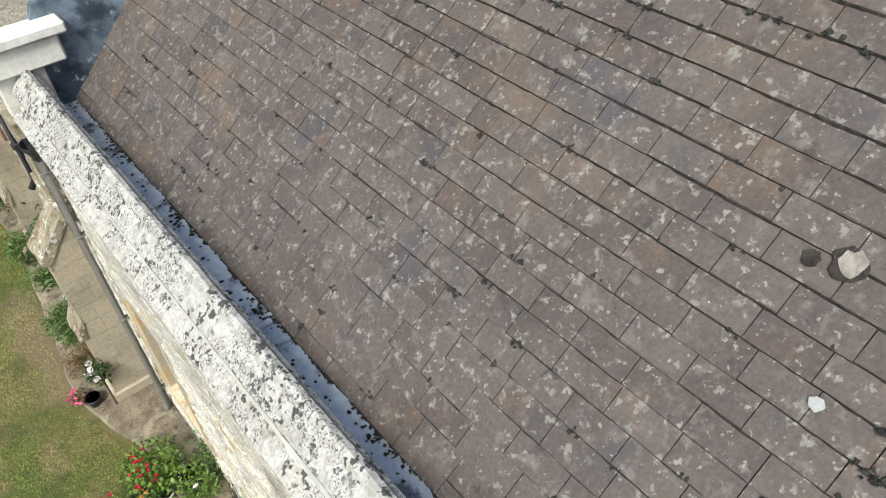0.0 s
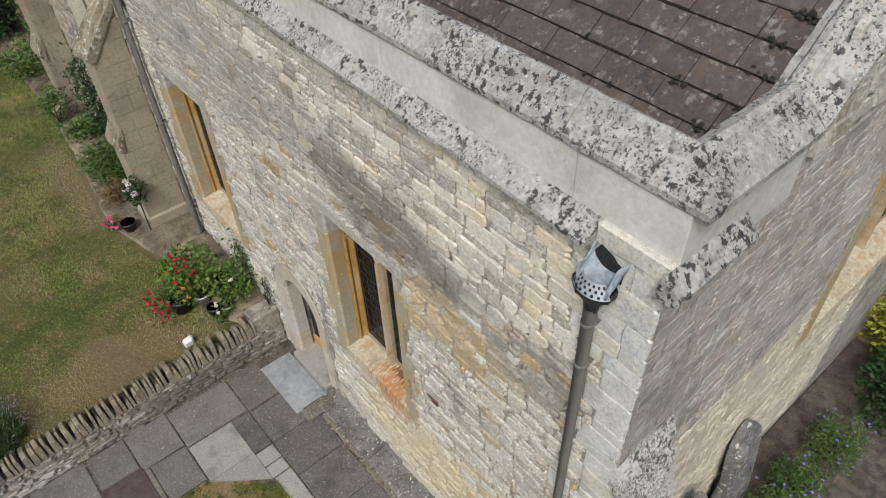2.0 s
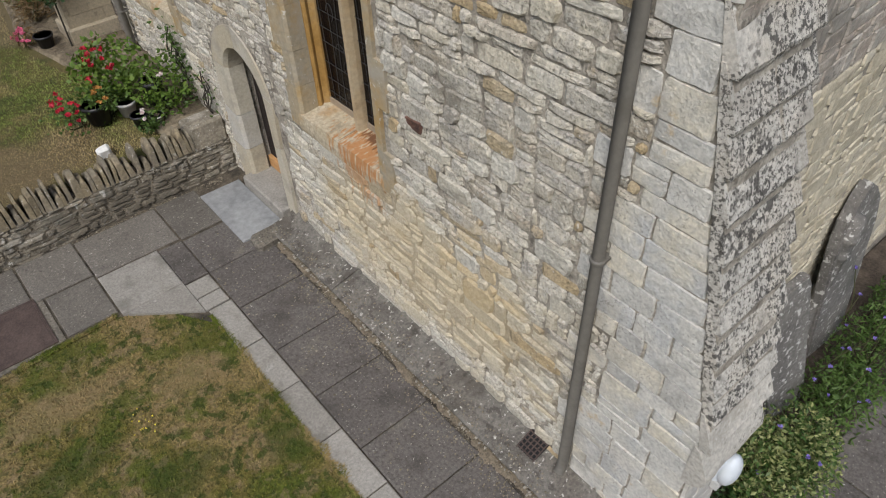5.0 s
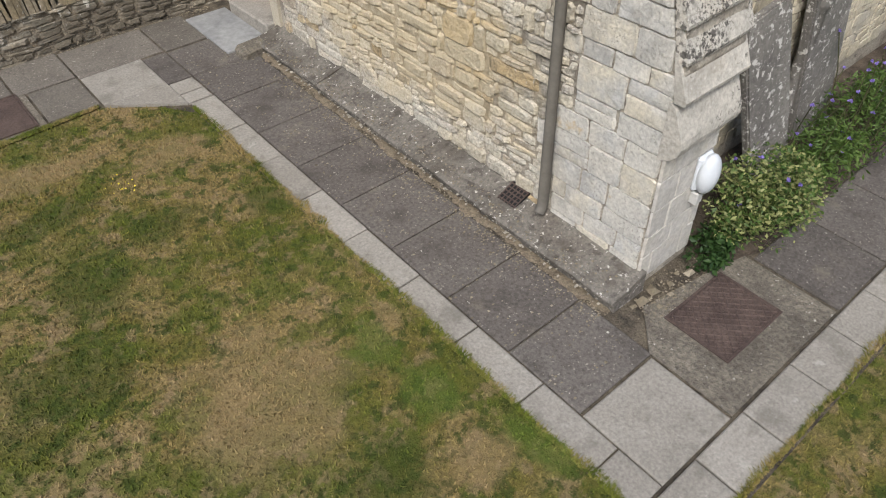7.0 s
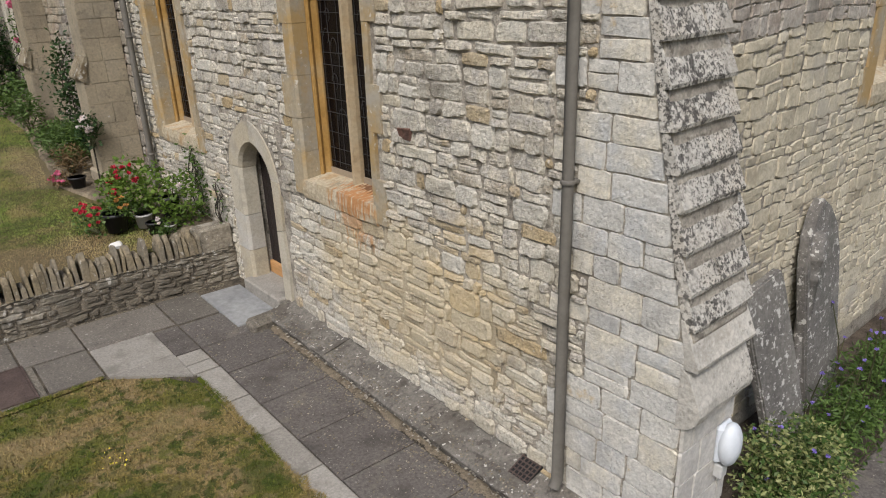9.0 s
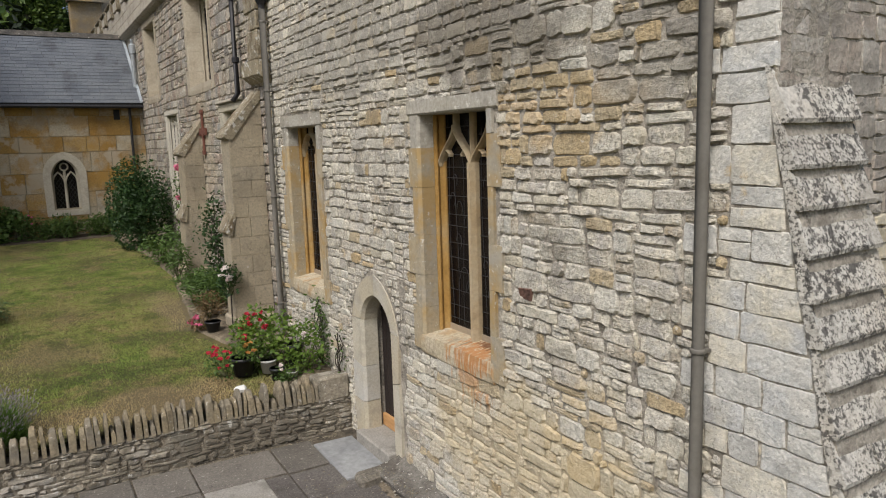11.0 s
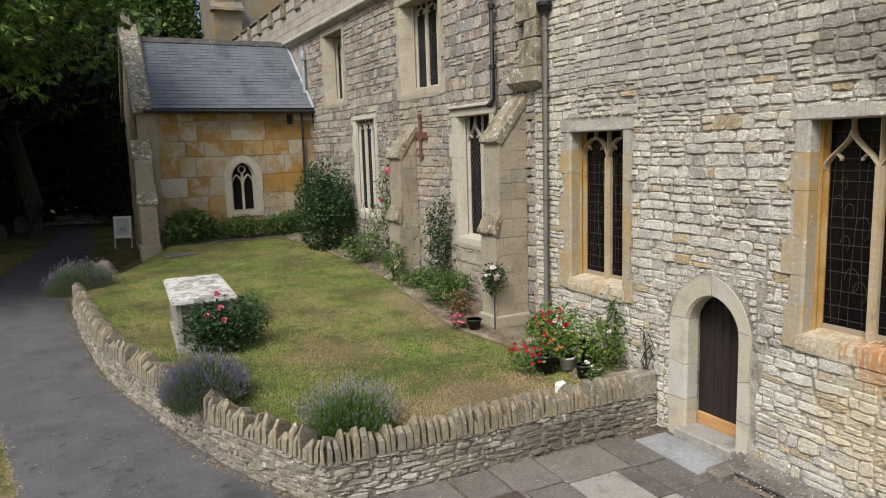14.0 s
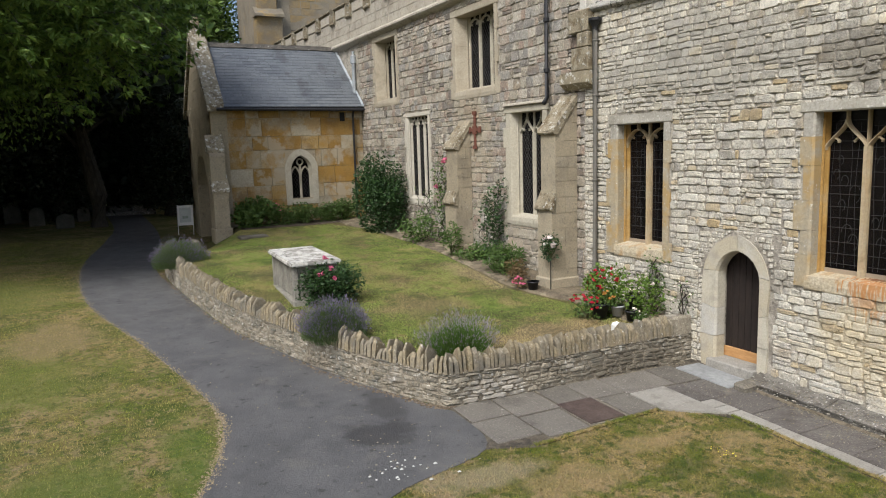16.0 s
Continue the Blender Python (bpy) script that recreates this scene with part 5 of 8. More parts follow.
for x0, x1, zt in ((-0.18, 1.3, 12.0), (-0.02, 1.12, 19)):
    part("buttress", worn(boxed(x0, x1, 36.9 if zt < 15 else 37.1, 37.6, -0.5, zt, bevel=0.05), 2, 0.04, x0), tower_m, tower)
part("offset", worn(long_prism([(36.6, 11.95), (36.62, 12.08), (37.2, 12.5), (37.3, 11.95)], "x", -0.26, 1.38, 6), 3, 0.04), tower_m, tower)

# ---- raised lawn and low wall ----
wall_line = curve_through([(0.82, 6.62), (-1.8, 6.6), (-4.4, 6.6), (-4.78, 6.72), (-5.05, 7.2), (-5.68, 8.5), (-6.3, 10.5), (-7.05, 13.6), (-7.5, 18.3), (-7.55, 20.6)], 8)
lawn_line = [(x + (0.0 if i < 16 else 0.2), y + 0.2) for i, (x, y) in enumerate(wall_line)]


def lawn_mesh():
    bm = bmesh.new()
    step = 0.4
    nx, ny = 24, 46
    pts = {}
    line = lawn_line
    for j in range(ny + 1):
        y = 6.75 + j * (24.2 - 6.75) / ny
        left = -7.3
        if y < 20.6:
            cand = [line[k][0] + (line[k + 1][0] - line[k][0]) * (y - line[k][1]) / (line[k + 1][1] - line[k][1]) for k in range(len(line) - 1) if line[k][1] <= y < line[k + 1][1] and line[k + 1][0] < -2]
            left = min(cand) if cand else -4.2
        for i in range(nx + 1):
            x = 0.82 + (left - 0.82) * i / nx
            pts[i, j] = bm.verts.new((x, y, lawn_z(x, y) + 0.03 * noise.noise((x * 0.8, y * 0.8, 3))))
    for j in range(ny):
        for i in range(nx):
            bm.faces.new((pts[i, j], pts[i, j + 1], pts[i + 1, j + 1], pts[i + 1, j]))
    return bm


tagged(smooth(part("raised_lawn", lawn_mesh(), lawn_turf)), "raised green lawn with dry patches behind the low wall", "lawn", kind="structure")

low = thing("low_wall", "low dry-stone retaining wall topped with upright stones", "wall", kind="structure")
lstone, lstone_joined = both("low_wall_stone", [(0.12, 0.103, 0.078), (0.19, 0.166, 0.125), (0.27, 0.238, 0.18), (0.15, 0.136, 0.108), (0.23, 0.18, 0.108)], mix=0.6, scale=3, grain=26, tone=0.45, bump=0.7, stains=[((0.1, 0.1, 0.085), 1.4, 0.48, 0.66, 0.6), ((0.42, 0.39, 0.33), 2.2, 0.54, 0.66, 0.5), (WHITE_LICHEN, 11, 0.6, 0.66, 0.6), (WHITE_LICHEN, 30, 0.63, 0.67, 0.6)], spots=[((-0.8, 6.8, 0.3), (1.5, 0.8, 0.4), (0.1, 0.086, 0.064), 0.75), ((-3.9, 6.7, 0.25), (0.9, 0.8, 0.4), (0.46, 0.43, 0.38), 0.5)])
hen = surface("upright_coping_stone", [(0.17, 0.142, 0.095), (0.25, 0.205, 0.128), (0.2, 0.175, 0.13), (0.29, 0.235, 0.145)], rand="object", mix=0.7, scale=3, grain=24, tone=0.4, bump=0.6, stains=[((0.13, 0.12, 0.1), 2.5, 0.5, 0.66, 0.6), (WHITE_LICHEN, 12, 0.62, 0.67, 0.5)])
lens = [0.0]
for p, q in zip(wall_line, wall_line[1:]):
    lens.append(lens[-1] + math.dist(p, q))


def along(u):
    u = max(0, min(lens[-1] - 1e-6, u))
    k = max(i for i in range(len(lens) - 1) if lens[i] <= u)
    t = (u - lens[k]) / (lens[k + 1] - lens[k])
    p, q = wall_line[k], wall_line[k + 1]
    d = math.dist(p, q)
    return p[0] + (q[0] - p[0]) * t, p[1] + (q[1] - p[1]) * t, (q[1] - p[1]) / d, -(q[0] - p[0]) / d


def low_point(u, v, n):
    """v runs from 0 at the foot to 1 m; n is outwards, to the path."""
    x, y, ox, oy = along(u)
    return (x - ox * (n + 0.0), y - oy * (n + 0.0), ground_z(x, y) + v)


bm = bmesh.new()
prev = None
for i in range(0, int(lens[-1] / 0.25) + 1):
    u = i * 0.25
    r = [bm.verts.new(low_point(u, v, n)) for v, n in ((-0.1, 0.0), (0.58, 0.0), (0.58, -0.34), (-0.1, -0.34))]
    if prev:
        for k in range(4):
            bm.faces.new((prev[k], prev[(k + 1) % 4], r[(k + 1) % 4], r[k]))
    prev = r
part("core", bm, surface("earthy_mortar", [(0.16, 0.137, 0.102), (0.27, 0.235, 0.178)], scale=5, grain=40, tone=0.5, bump=1.0), low)
lrng = random.Random(8)
masonry(low, courses(0.0, lens[-1], -0.02, 0.58, (0.035, 0.1), (0.1, 0.42), [], lrng, 0.1), lambda u, v, n: low_point(u, v, n + 0.005), lstone, lstone_joined, lrng, lambda o: o[0] < 8.5, wob=0.04, proud=(0.002, 0.034), gap=0.003, rough=0.12, cut=0.2, label="thin courses of dark weathered rubble")
u = 0.55
while u < lens[-1]:
    w = lrng.uniform(0.035, 0.1)
    h = lrng.uniform(0.16, 0.42) * (1.15 if 5 < u < 6.2 else 1)
    lean, dep = lrng.uniform(-0.05, 0.05), lrng.uniform(0.26, 0.36)
    bm = bmesh.new()
    prof = [(-0.0, 0), (0.015, h * 0.75), (dep * lrng.uniform(0.2, 0.4), h), (dep * lrng.uniform(0.6, 0.75), h * lrng.uniform(0.75, 1.0)), (dep, h * 0.6), (dep, 0)]
    rings = []
    for k, s in ((0, 0.86), (0.2, 1.0), (0.8, 1.0), (1, 0.86)):
        rings.append([bm.verts.new(low_point(u + w * k + lean * b, 0.56 + b * s, 0.03 - a)) for a, b in prof])
    for r, s in zip(rings, rings[1:]):
        for i in range(6):
            bm.faces.new((r[i], r[(i + 1) % 6], s[(i + 1) % 6], s[i]))
    bm.faces.new(rings[0]), bm.faces.new(rings[-1])
    part("upright_stone", worn(bm, 8, 0.012, u), hen, low)
    u += w + lrng.uniform(0.006, 0.05)
bm = boxed(0.28, 0.8, 6.6, 6.98, 0.6, 0.98, bevel=0.03)
part("end_block", worn(bm, 3, 0.03), lstone, low)

# ---- windows and door ----
def lead_lines(bm, y0, y1, z0, z1, d, style, rng):
    if style == "diamond":
        s = 0.17
        n = int((z1 - z0 + y1 - y0) / s) + 1
        for i in range(n):
            for sign in (1, -1):
                c = i * s
                p = []
                for k in (0, 1):
                    yy = y0 if k == 0 else y1
                    zz = z0 + c - (yy - y0) * 1.4 if sign == 1 else z0 + c - (y1 - yy) * 1.4
                    p.append((yy, zz))
                (ya, za), (yb, zb) = p
                if max(za, zb) <= z0 or min(za, zb) >= z1:
                    continue
                def clip(za, ya, zb, yb):
                    if za > z1:
                        return z1, ya + (yb - ya) * (z1 - za) / (zb - za)
                    if za < z0:
                        return z0, ya + (yb - ya) * (z0 - za) / (zb - za)
                    return za, ya
                za2, ya2 = clip(za, ya, zb, yb)
                zb2, yb2 = clip(zb, yb, za, ya)
                tube(bm, [(d, ya2, za2), (d, yb2, zb2)], 0.0055, 4, False)
    else:
        z = z0 + 0.16
        while z < z1 - 0.05:
            tube(bm, [(d, y0, z), (d, y1, z + rng.uniform(-0.01, 0.01))], 0.0042, 4, False)
            z += rng.uniform(0.13, 0.24)
        for k in (0.2, 0.42, 0.68, 0.88):
            y = y0 + (y1 - y0) * k
            pts = [(d, y + 0.03 * math.sin(5 * t + 9 * k + y0), z0 + (z1 - z0) * (0.04 + 0.9 * t)) for t in (i / 9 for i in range(10))]
            tube(bm, pts, 0.0034, 4, False)
        for k in range(7):
            cy, cz, r = rng.uniform(y0 + 0.1, y1 - 0.1), rng.uniform(z0 + 0.3, z1 - 0.5), rng.uniform(0.04, 0.1)
            tube(bm, [(d, max(y0, min(y1, cy + r * math.cos(a))), cz + 1.6 * r * math.sin(a)) for a in (i * 0.55 for i in range(9))], 0.004, 4, False)


def window(name, label, hole, sur, lights, face, jamb_m, inner_m, trace_m, wall="x", head=0.62, style="figure", ogee=True, depth=0.36, splay=0.0, head_m=None):
    """A traceried stone window in a wall. hole and sur: (u0, u1, z0, z1) of the opening and of its dressed surround."""
    t = thing(name, label, "window", kind="structure")
    head_m = head_m or jamb_m
    rng = random.Random(name + str(hole))
    y0, y1, z0, z1 = hole
    a0, a1, b0, b1 = sur

    def put(nm, bm, m, parent=t, lab=""):
        for v in bm.verts:
            d, u, z = v.co
            v.co = (face + d, u, z) if wall == "x" else (u, face + d, z)
        return part(nm, bm, m, parent, lab)

    # jambs in long and short stones
    for side, (edge, outer) in enumerate(((y0, a0), (y1, a1))):
        z, k = b0 + 0.02, 0
        top = z1
        sg = 1 if side else -1
        while z < top - 0.02:
            h = min(rng.uniform(0.38, 0.62), top - z)
            if top - z - h < 0.2:
                h = top - z
            w = outer + sg * (rng.uniform(-0.07, -0.02) if k % 2 else rng.uniform(0, 0.1))
            put("jamb_stone", worn(prism(bmesh.new(), [(-0.006, w), (-0.006, edge + sg * 0.03), (0.03, edge), (depth - 0.15, edge - sg * splay), (depth - 0.15, w)], "z", z + 0.002, z + h - 0.002), 6, 0.006, z), head_m if z + h > z1 - 0.1 else jamb_m)
            z, k = z + h, k + 1
        e = edge - sg * splay
        put("reveal", prism(bmesh.new(), [(depth - 0.16, edge + sg * 0.06), (depth - 0.16, e + sg * 0.012), (depth - 0.148, e + sg * 0.012), (depth - 0.14, e - sg * 0.012), (depth - 0.115, e - sg * 0.026), (depth - 0.09, e - sg * 0.016), (depth - 0.075, e), (depth - 0.02, e - sg * 0.045), (depth + 0.12, e - sg * 0.05), (depth + 0.12, edge + sg * 0.06)], "z", z0 - 0.02, z1 + 0.0), inner_m)
    # head and sill
    n = 3 if a1 - a0 > 1.9 else 2
    for i in range(n):
        u, w = a0 + (a1 - a0) * i / n - (0.04 if i == 0 else 0), a0 + (a1 - a0) * (i + 1) / n + (0.04 if i == n - 1 else 0)
        put("head_stone", prism(bmesh.new(), [(-0.008, z1 + 0.02), (0.012, z1), (depth + 0.1, z1), (depth + 0.1, b1), (-0.008, b1)], "y", u + 0.002, w - 0.002), head_m)
        u, w = max(u, y0 - 0.07 if i == 0 else u), min(w, y1 + 0.07 if i == n - 1 else w)
        sl = long_prism([(-0.012, b0), (-0.022, b0 + 0.1), (-0.01, b0 + 0.22), (depth - 0.02, z0 + 0.1), (depth + 0.12, z0 + 0.1), (depth + 0.12, b0), (0, b0 - 0.02)], "y", u + 0.002, w - 0.002, 5)
        put("sill_stone", worn(sl, 6, 0.012, u), sill_m if style == "figure" else jamb_m)
    # lights
    ins = 0.05 + splay
    full = (y1 - y0 - 2 * ins)
    out = 0.12 if style == "figure" else 0.08
    mull = 0.1
    lw = (full - mull * (lights - 1)) / lights
    zs, zt = z1 - head, z1 - 0.13 * (head / 0.6)
    tr = bmesh.new()
    for i in range(lights):
        c = y0 + ins + lw / 2 + i * (lw + mull)
        hw = lw / 2 + mull * 0.45
        for sg in (-1, 1):
            if ogee:
                line = [(c + sg * hw * (1 - (3 * s * s - 2 * s ** 3)) ** 1.0, zs + (zt - zs) * s) for s in (k / 10 for k in range(11))]
            else:
                pts = arch(hw, zs, zt, 8)
                line = [(c + u, v) for u, v in (pts[:9] if sg < 0 else pts[8:])]
            sweep(tr, line, 0.042, 0.13, depth - out * 0.85)
            mid = line[4] if sg < 0 or ogee else line[-5]
            reach = 0.16 * lw
            sweep(tr, [(mid[0], mid[1]), (mid[0] - sg * reach * 0.5, mid[1] - 0.01), (mid[0] - sg * reach, mid[1] - 0.05), (mid[0] - sg * reach * 0.9, mid[1] - 0.075)], 0.028, 0.06, depth - 0.075)
        sweep(tr, [(c, zt - 0.03), (c, z1)], 0.03, 0.1, depth - out * 0.7)
        if i < lights - 1:
            m = c + lw / 2 + mull / 2
            put("mullion", prism(bmesh.new(), [(depth - out, m - 0.028), (depth - out, m + 0.028), (depth - out * 0.45, m + mull / 2), (depth + 0.06, m + mull / 2), (depth + 0.06, m - mull / 2), (depth - out * 0.45, m - mull / 2)], "z", z0 + 0.06, zs + 0.05), trace_m)
            sweep(tr, [(m, zs + 0.02), (m, z1)], 0.04, 0.12, depth - out * 0.7)
    put("tracery", tr, trace_m, lab="carved stone tracery with cusped heads")
    for i in range(lights):
        c = y0 + ins + lw / 2 + i * (lw + mull)
        ya, yb = c - lw / 2 - mull * 0.4, c + lw / 2 + mull * 0.4
        pane = put("pane", boxed(depth, depth + 0.012, ya, yb, z0 + 0.05, z1 + 0.01), glass)
        ld = bmesh.new()
        lead_lines(ld, c - lw / 2, c + lw / 2, z0 + 0.1, z1 - 0.03, depth - 0.008, style, rng)
        put("leading", ld, came, pane)
        if style == "figure":
            put("sill_vent", boxed(depth - 0.02, depth - 0.003, c - lw / 2, c + lw / 2, z0 + 0.1, z0 + 0.17), vent_m, pane, "ribbed buff vent strip")
    return t


sill_m = surface("rust_stained_sill", [(0.4, 0.335, 0.225), (0.47, 0.41, 0.3)], scale=3, grain=24, tone=0.36, bump=0.5, stains=[((0.38, 0.22, 0.08), 3.2, 0.52, 0.66, 0.6), ((0.2, 0.17, 0.12), 6, 0.56, 0.66, 0.5)], spots=[((0.95, 3.12, 2.1), (0.6, 0.5, 0.25), (0.4, 0.16, 0.035), 0.8, 4.2), ((1.1, 3.05, 2.17), (0.12, 0.42, 0.08), (0.09, 0.04, 0.02), 0.8, 3.0)])
vent_m = plain("buff_vent", (0.3, 0.24, 0.17), rough=0.7)
pale_dress = surface("pale_limewashed_dressing", [(0.42, 0.39, 0.32), (0.49, 0.455, 0.38)], rand="object", mix=0.5, scale=2, grain=20, tone=0.16, bump=0.2, stains=[((0.34, 0.31, 0.25), 2, 0.54, 0.7, 0.5)])
nave_dress = surface("buff_window_dressing", [(0.33, 0.285, 0.21), (0.39, 0.345, 0.265)], rand="object", mix=0.5, scale=2, grain=22, tone=0.22, bump=0.25, stains=[((0.22, 0.185, 0.13), 1.8, 0.52, 0.7, 0.5)])
grey_dress = surface("grey_buff_dressing", [(0.38, 0.35, 0.28), (0.44, 0.4, 0.31)], rand="object", mix=0.5, scale=2, grain=20, tone=0.2, bump=0.25, stains=[((0.25, 0.22, 0.17), 2, 0.5, 0.7, 0.5)])
lintel_m = surface("lichened_grey_dressing", [(0.3, 0.28, 0.235), (0.38, 0.355, 0.3), (0.34, 0.315, 0.25)], rand="object", mix=0.4, scale=2.2, grain=24, tone=0.28, bump=0.4, stains=[((0.17, 0.155, 0.125), 2.5, 0.52, 0.66, 0.55), (WHITE_LICHEN, 13, 0.6, 0.65, 0.75)])
window("window_1", "large two-light window with ochre stone dressings and dark leaded glass", WIN1, SUR1, 2, 0.8, dressing, inner_dressing, tracery_stone, head=0.61, head_m=lintel_m)
window("window_2", "two-light window with ochre stone dressings and dark leaded glass", WIN2, SUR2, 2, 0.8, dressing, inner_dressing, tracery_stone, head=0.5, ogee=False, head_m=lintel_m)
window("window_3", "tall two-light nave window with pale stone mullions", WIN3, (WIN3[0] - 0.28, WIN3[1] + 0.3, WIN3[2] - 0.2, WIN3[3] + 0.16), 2, 0.8, grey_dress, grey_dress, grey_dress, head=0.6, style="diamond", depth=0.3, splay=0.06)
window("window_4", "tall pale three-light nave window", WIN4, (WIN4[0] - 0.2, WIN4[1] + 0.2, WIN4[2] - 0.2, WIN4[3] + 0.14), 3, 0.8, pale_dress, pale_dress, pale_dress, head=0.4, style="diamond", ogee=False, depth=0.2)
window("window_5", "three-light upper nave window with buff dressings", CL1, (CL1[0] - 0.2, CL1[1] + 0.24, CL1[2] - 0.24, CL1[3] + 0.2), 3, 0.8, nave_dress, nave_dress, grey_dress, head=0.42, style="diamond", ogee=False, depth=0.46, splay=0.14)
window("window_6", "three-light upper nave window with buff dressings", CL2, (CL2[0] - 0.2, CL2[1] + 0.24, CL2[2] - 0.24, CL2[3] + 0.2), 3, 0.8, nave_dress, nave_dress, grey_dress, head=0.42, style="diamond", ogee=False, depth=0.46, splay=0.14)
window("window_7", "wide east window with yellow stone jambs", EASTWIN, (4.87, 8.18, 2.98, 8.45), 3, -0.45, dressing, inner_dressing, tracery_stone, wall="y", head=0.8)

# porch window: a pointed two-light opening
pw = thing("window_8", "small pointed two-light porch window with a pale surround and lattice glass", "window", kind="structure")
pc, ph = -1.86, 0.42
outer = arch(ph + 0.25, 3.78, 4.6, 8)
inner = arch(ph, 3.78, 4.34, 8)
bm = bmesh.new()
ring_o = [(-ph - 0.23, 2.42)] + outer + [(ph + 0.23, 2.42)]
ring_i = [(-ph, 2.62)] + inner + [(ph, 2.62)]
vo = [[bm.verts.new((pc + u, PY0 + d, z)) for u, z in ring_o] for d in (-0.02, 0.2)]
vi = [[bm.verts.new((pc + u * (1 if d < 0.1 else 0.82), PY0 + d, z - (0 if d < 0.1 else 0.03))) for u, z in ring_i] for d in (-0.02, 0.2)]
for k in range(len(ring_o)):
    j = (k + 1) % len(ring_o)
    bm.faces.new((vo[0][k], vo[0][j], vi[0][j], vi[0][k]))
    bm.faces.new((vi[0][k], vi[0][j], vi[1][j], vi[1][k]))
    bm.faces.new((vo[0][k], vo[0][j], vo[1][j], vo[1][k]))
part("surround", bm, grey_dress, pw)
tr = bmesh.new()
for c in (-0.2, 0.2):
    for seg in (arch(0.19, 3.5, 3.9, 6),):
        sweep(tr, [(u + c, v) for u, v in seg], 0.06, 0.1, 0)
sweep(tr, [(0.12 * math.cos(a), 4.08 + 0.12 * math.sin(a)) for a in (i * math.pi / 8 for i in range(17))], 0.05, 0.1, 0)
sweep(tr, [(0, 2.62), (0, 3.95)], 0.09, 0.12, 0)
for v in tr.verts:
    v.co = (pc + v.co.y, PY0 + 0.14 + v.co.x, v.co.z)
part("tracery", tr, grey_dress, pw)
for s in (-1, 1):
    pane = part("pane", boxed(pc + min(0, s * 0.42), pc + max(0, s * 0.42), PY0 + 0.235, PY0 + 0.245, 2.62, 4.3), glass, pw)
    ld = bmesh.new()
    lead_lines(ld, min(0.05 * s, s * 0.36), max(0.05 * s, s * 0.36), 2.64, 3.85, 0, "diamond", RNG)
    for v in ld.verts:
        v.co = (pc + v.co.y, PY0 + 0.225 + v.co.x, v.co.z)
    part("leading", ld, came, pane)

# priest's door
door = thing("door_1", "narrow dark oak plank door in a pointed stone arch", "door", kind="structure")
dc, dh, dsp, dap = 5.56, 0.46, 1.86, 2.39
surround_m, _ = both("pale_arch_stone", [(0.33, 0.315, 0.275), (0.46, 0.425, 0.34), (0.42, 0.37, 0.27), (0.46, 0.455, 0.43)], mix=0.85, scale=2.5, grain=34, tone=0.2, bump=0.25, stains=[((0.26, 0.24, 0.2), 3, 0.5, 0.68, 0.5)])
o_arch, i_arch = [(u * (0.88 if u < 0 else 1), v) for u, v in arch(dh + 0.33, 1.8, 2.7, 8)], arch(dh, dsp, dap, 8)
lo, li = [(-dh - 0.2, 0.06), (-dh - 0.24, 0.7), (-dh - 0.2, 1.3)] + o_arch + [(dh + 0.33, 1.3), (dh + 0.36, 0.7), (dh + 0.31, 0.06)], [(-dh, 0.1), (-dh, 0.7), (-dh, 1.25)] + i_arch + [(dh, 1.25), (dh, 0.7), (dh, 0.1)]
groups = [(0, 1), (1, 2), (2, 4), (4, 11), (11, 18), (18, 20), (20, 21), (21, 22)]
for a, b in groups:
    b = min(b, len(lo) - 1)
    if a >= b:
        continue
    bm = bmesh.new()
    rows = []
    for k in range(a, b + 1):
        (ou, oz), (iu, iz) = lo[k], li[k]
        rows.append([bm.verts.new(p) for p in ((0.789, dc + ou, oz), (0.789, dc + iu * 1.07, iz + (0.025 if iz > dsp else 0)), (0.84, dc + iu, iz), (1.05, dc + iu, iz), (1.05, dc + ou, oz))])
    for end, beside in ((rows[0], rows[1]), (rows[-1], rows[-2])):
        for v, w in zip(end, beside):
            v.co += (w.co - v.co).normalized() * 0.005
    for r, s in zip(rows, rows[1:]):
        for i in range(5):
            bm.faces.new((r[i], r[(i + 1) % 5], s[(i + 1) % 5], s[i]))
    bm.faces.new(rows[0]), bm.faces.new(rows[-1])
    part("arch_stone", bm, surround_m, door)
leaf = part("leaf", prism(bmesh.new(), [(dc + u, z) for u, z in [(-dh - 0.1, 0.3)] + arch(dh + 0.1, dsp, dap + 0.08, 8) + [(dh + 0.1, 0.3)]], "x", 1.16, 1.21), old_door, door)
for i in range(7):
    ya = dc - dh - 0.04 + i * 0.143
    top = dsp + (dap - dsp) * (1 - (abs(ya + 0.07 - dc) / (dh + 0.06)) ** 2) ** 0.6 if abs(ya + 0.07 - dc) < dh + 0.05 else dsp
    part("plank", boxed(1.138, 1.162, ya + 0.005, ya + 0.138, 0.45, top, bevel=0.004), old_door, leaf)
ringm = bmesh.new()
tube(ringm, [(1.12, 5.2 + 0.035 * math.cos(a), 1.3 + 0.035 * math.sin(a)) for a in (i * math.pi / 5 for i in range(11))], 0.006, 6, False)
part("ring_handle", ringm, black_iron, leaf)
part("threshold_board", boxed(1.09, 1.16, dc - dh - 0.04, dc + dh + 0.04, 0.27, 0.46, bevel=0.008), new_oak, door, "fresh pale oak threshold board")
part("step", worn(boxed(0.66, 1.18, dc - dh - 0.05, dc + dh + 0.1, 0.05, 0.27, bevel=0.02), 4, 0.01), pale_paver, door, "pale stone door step")
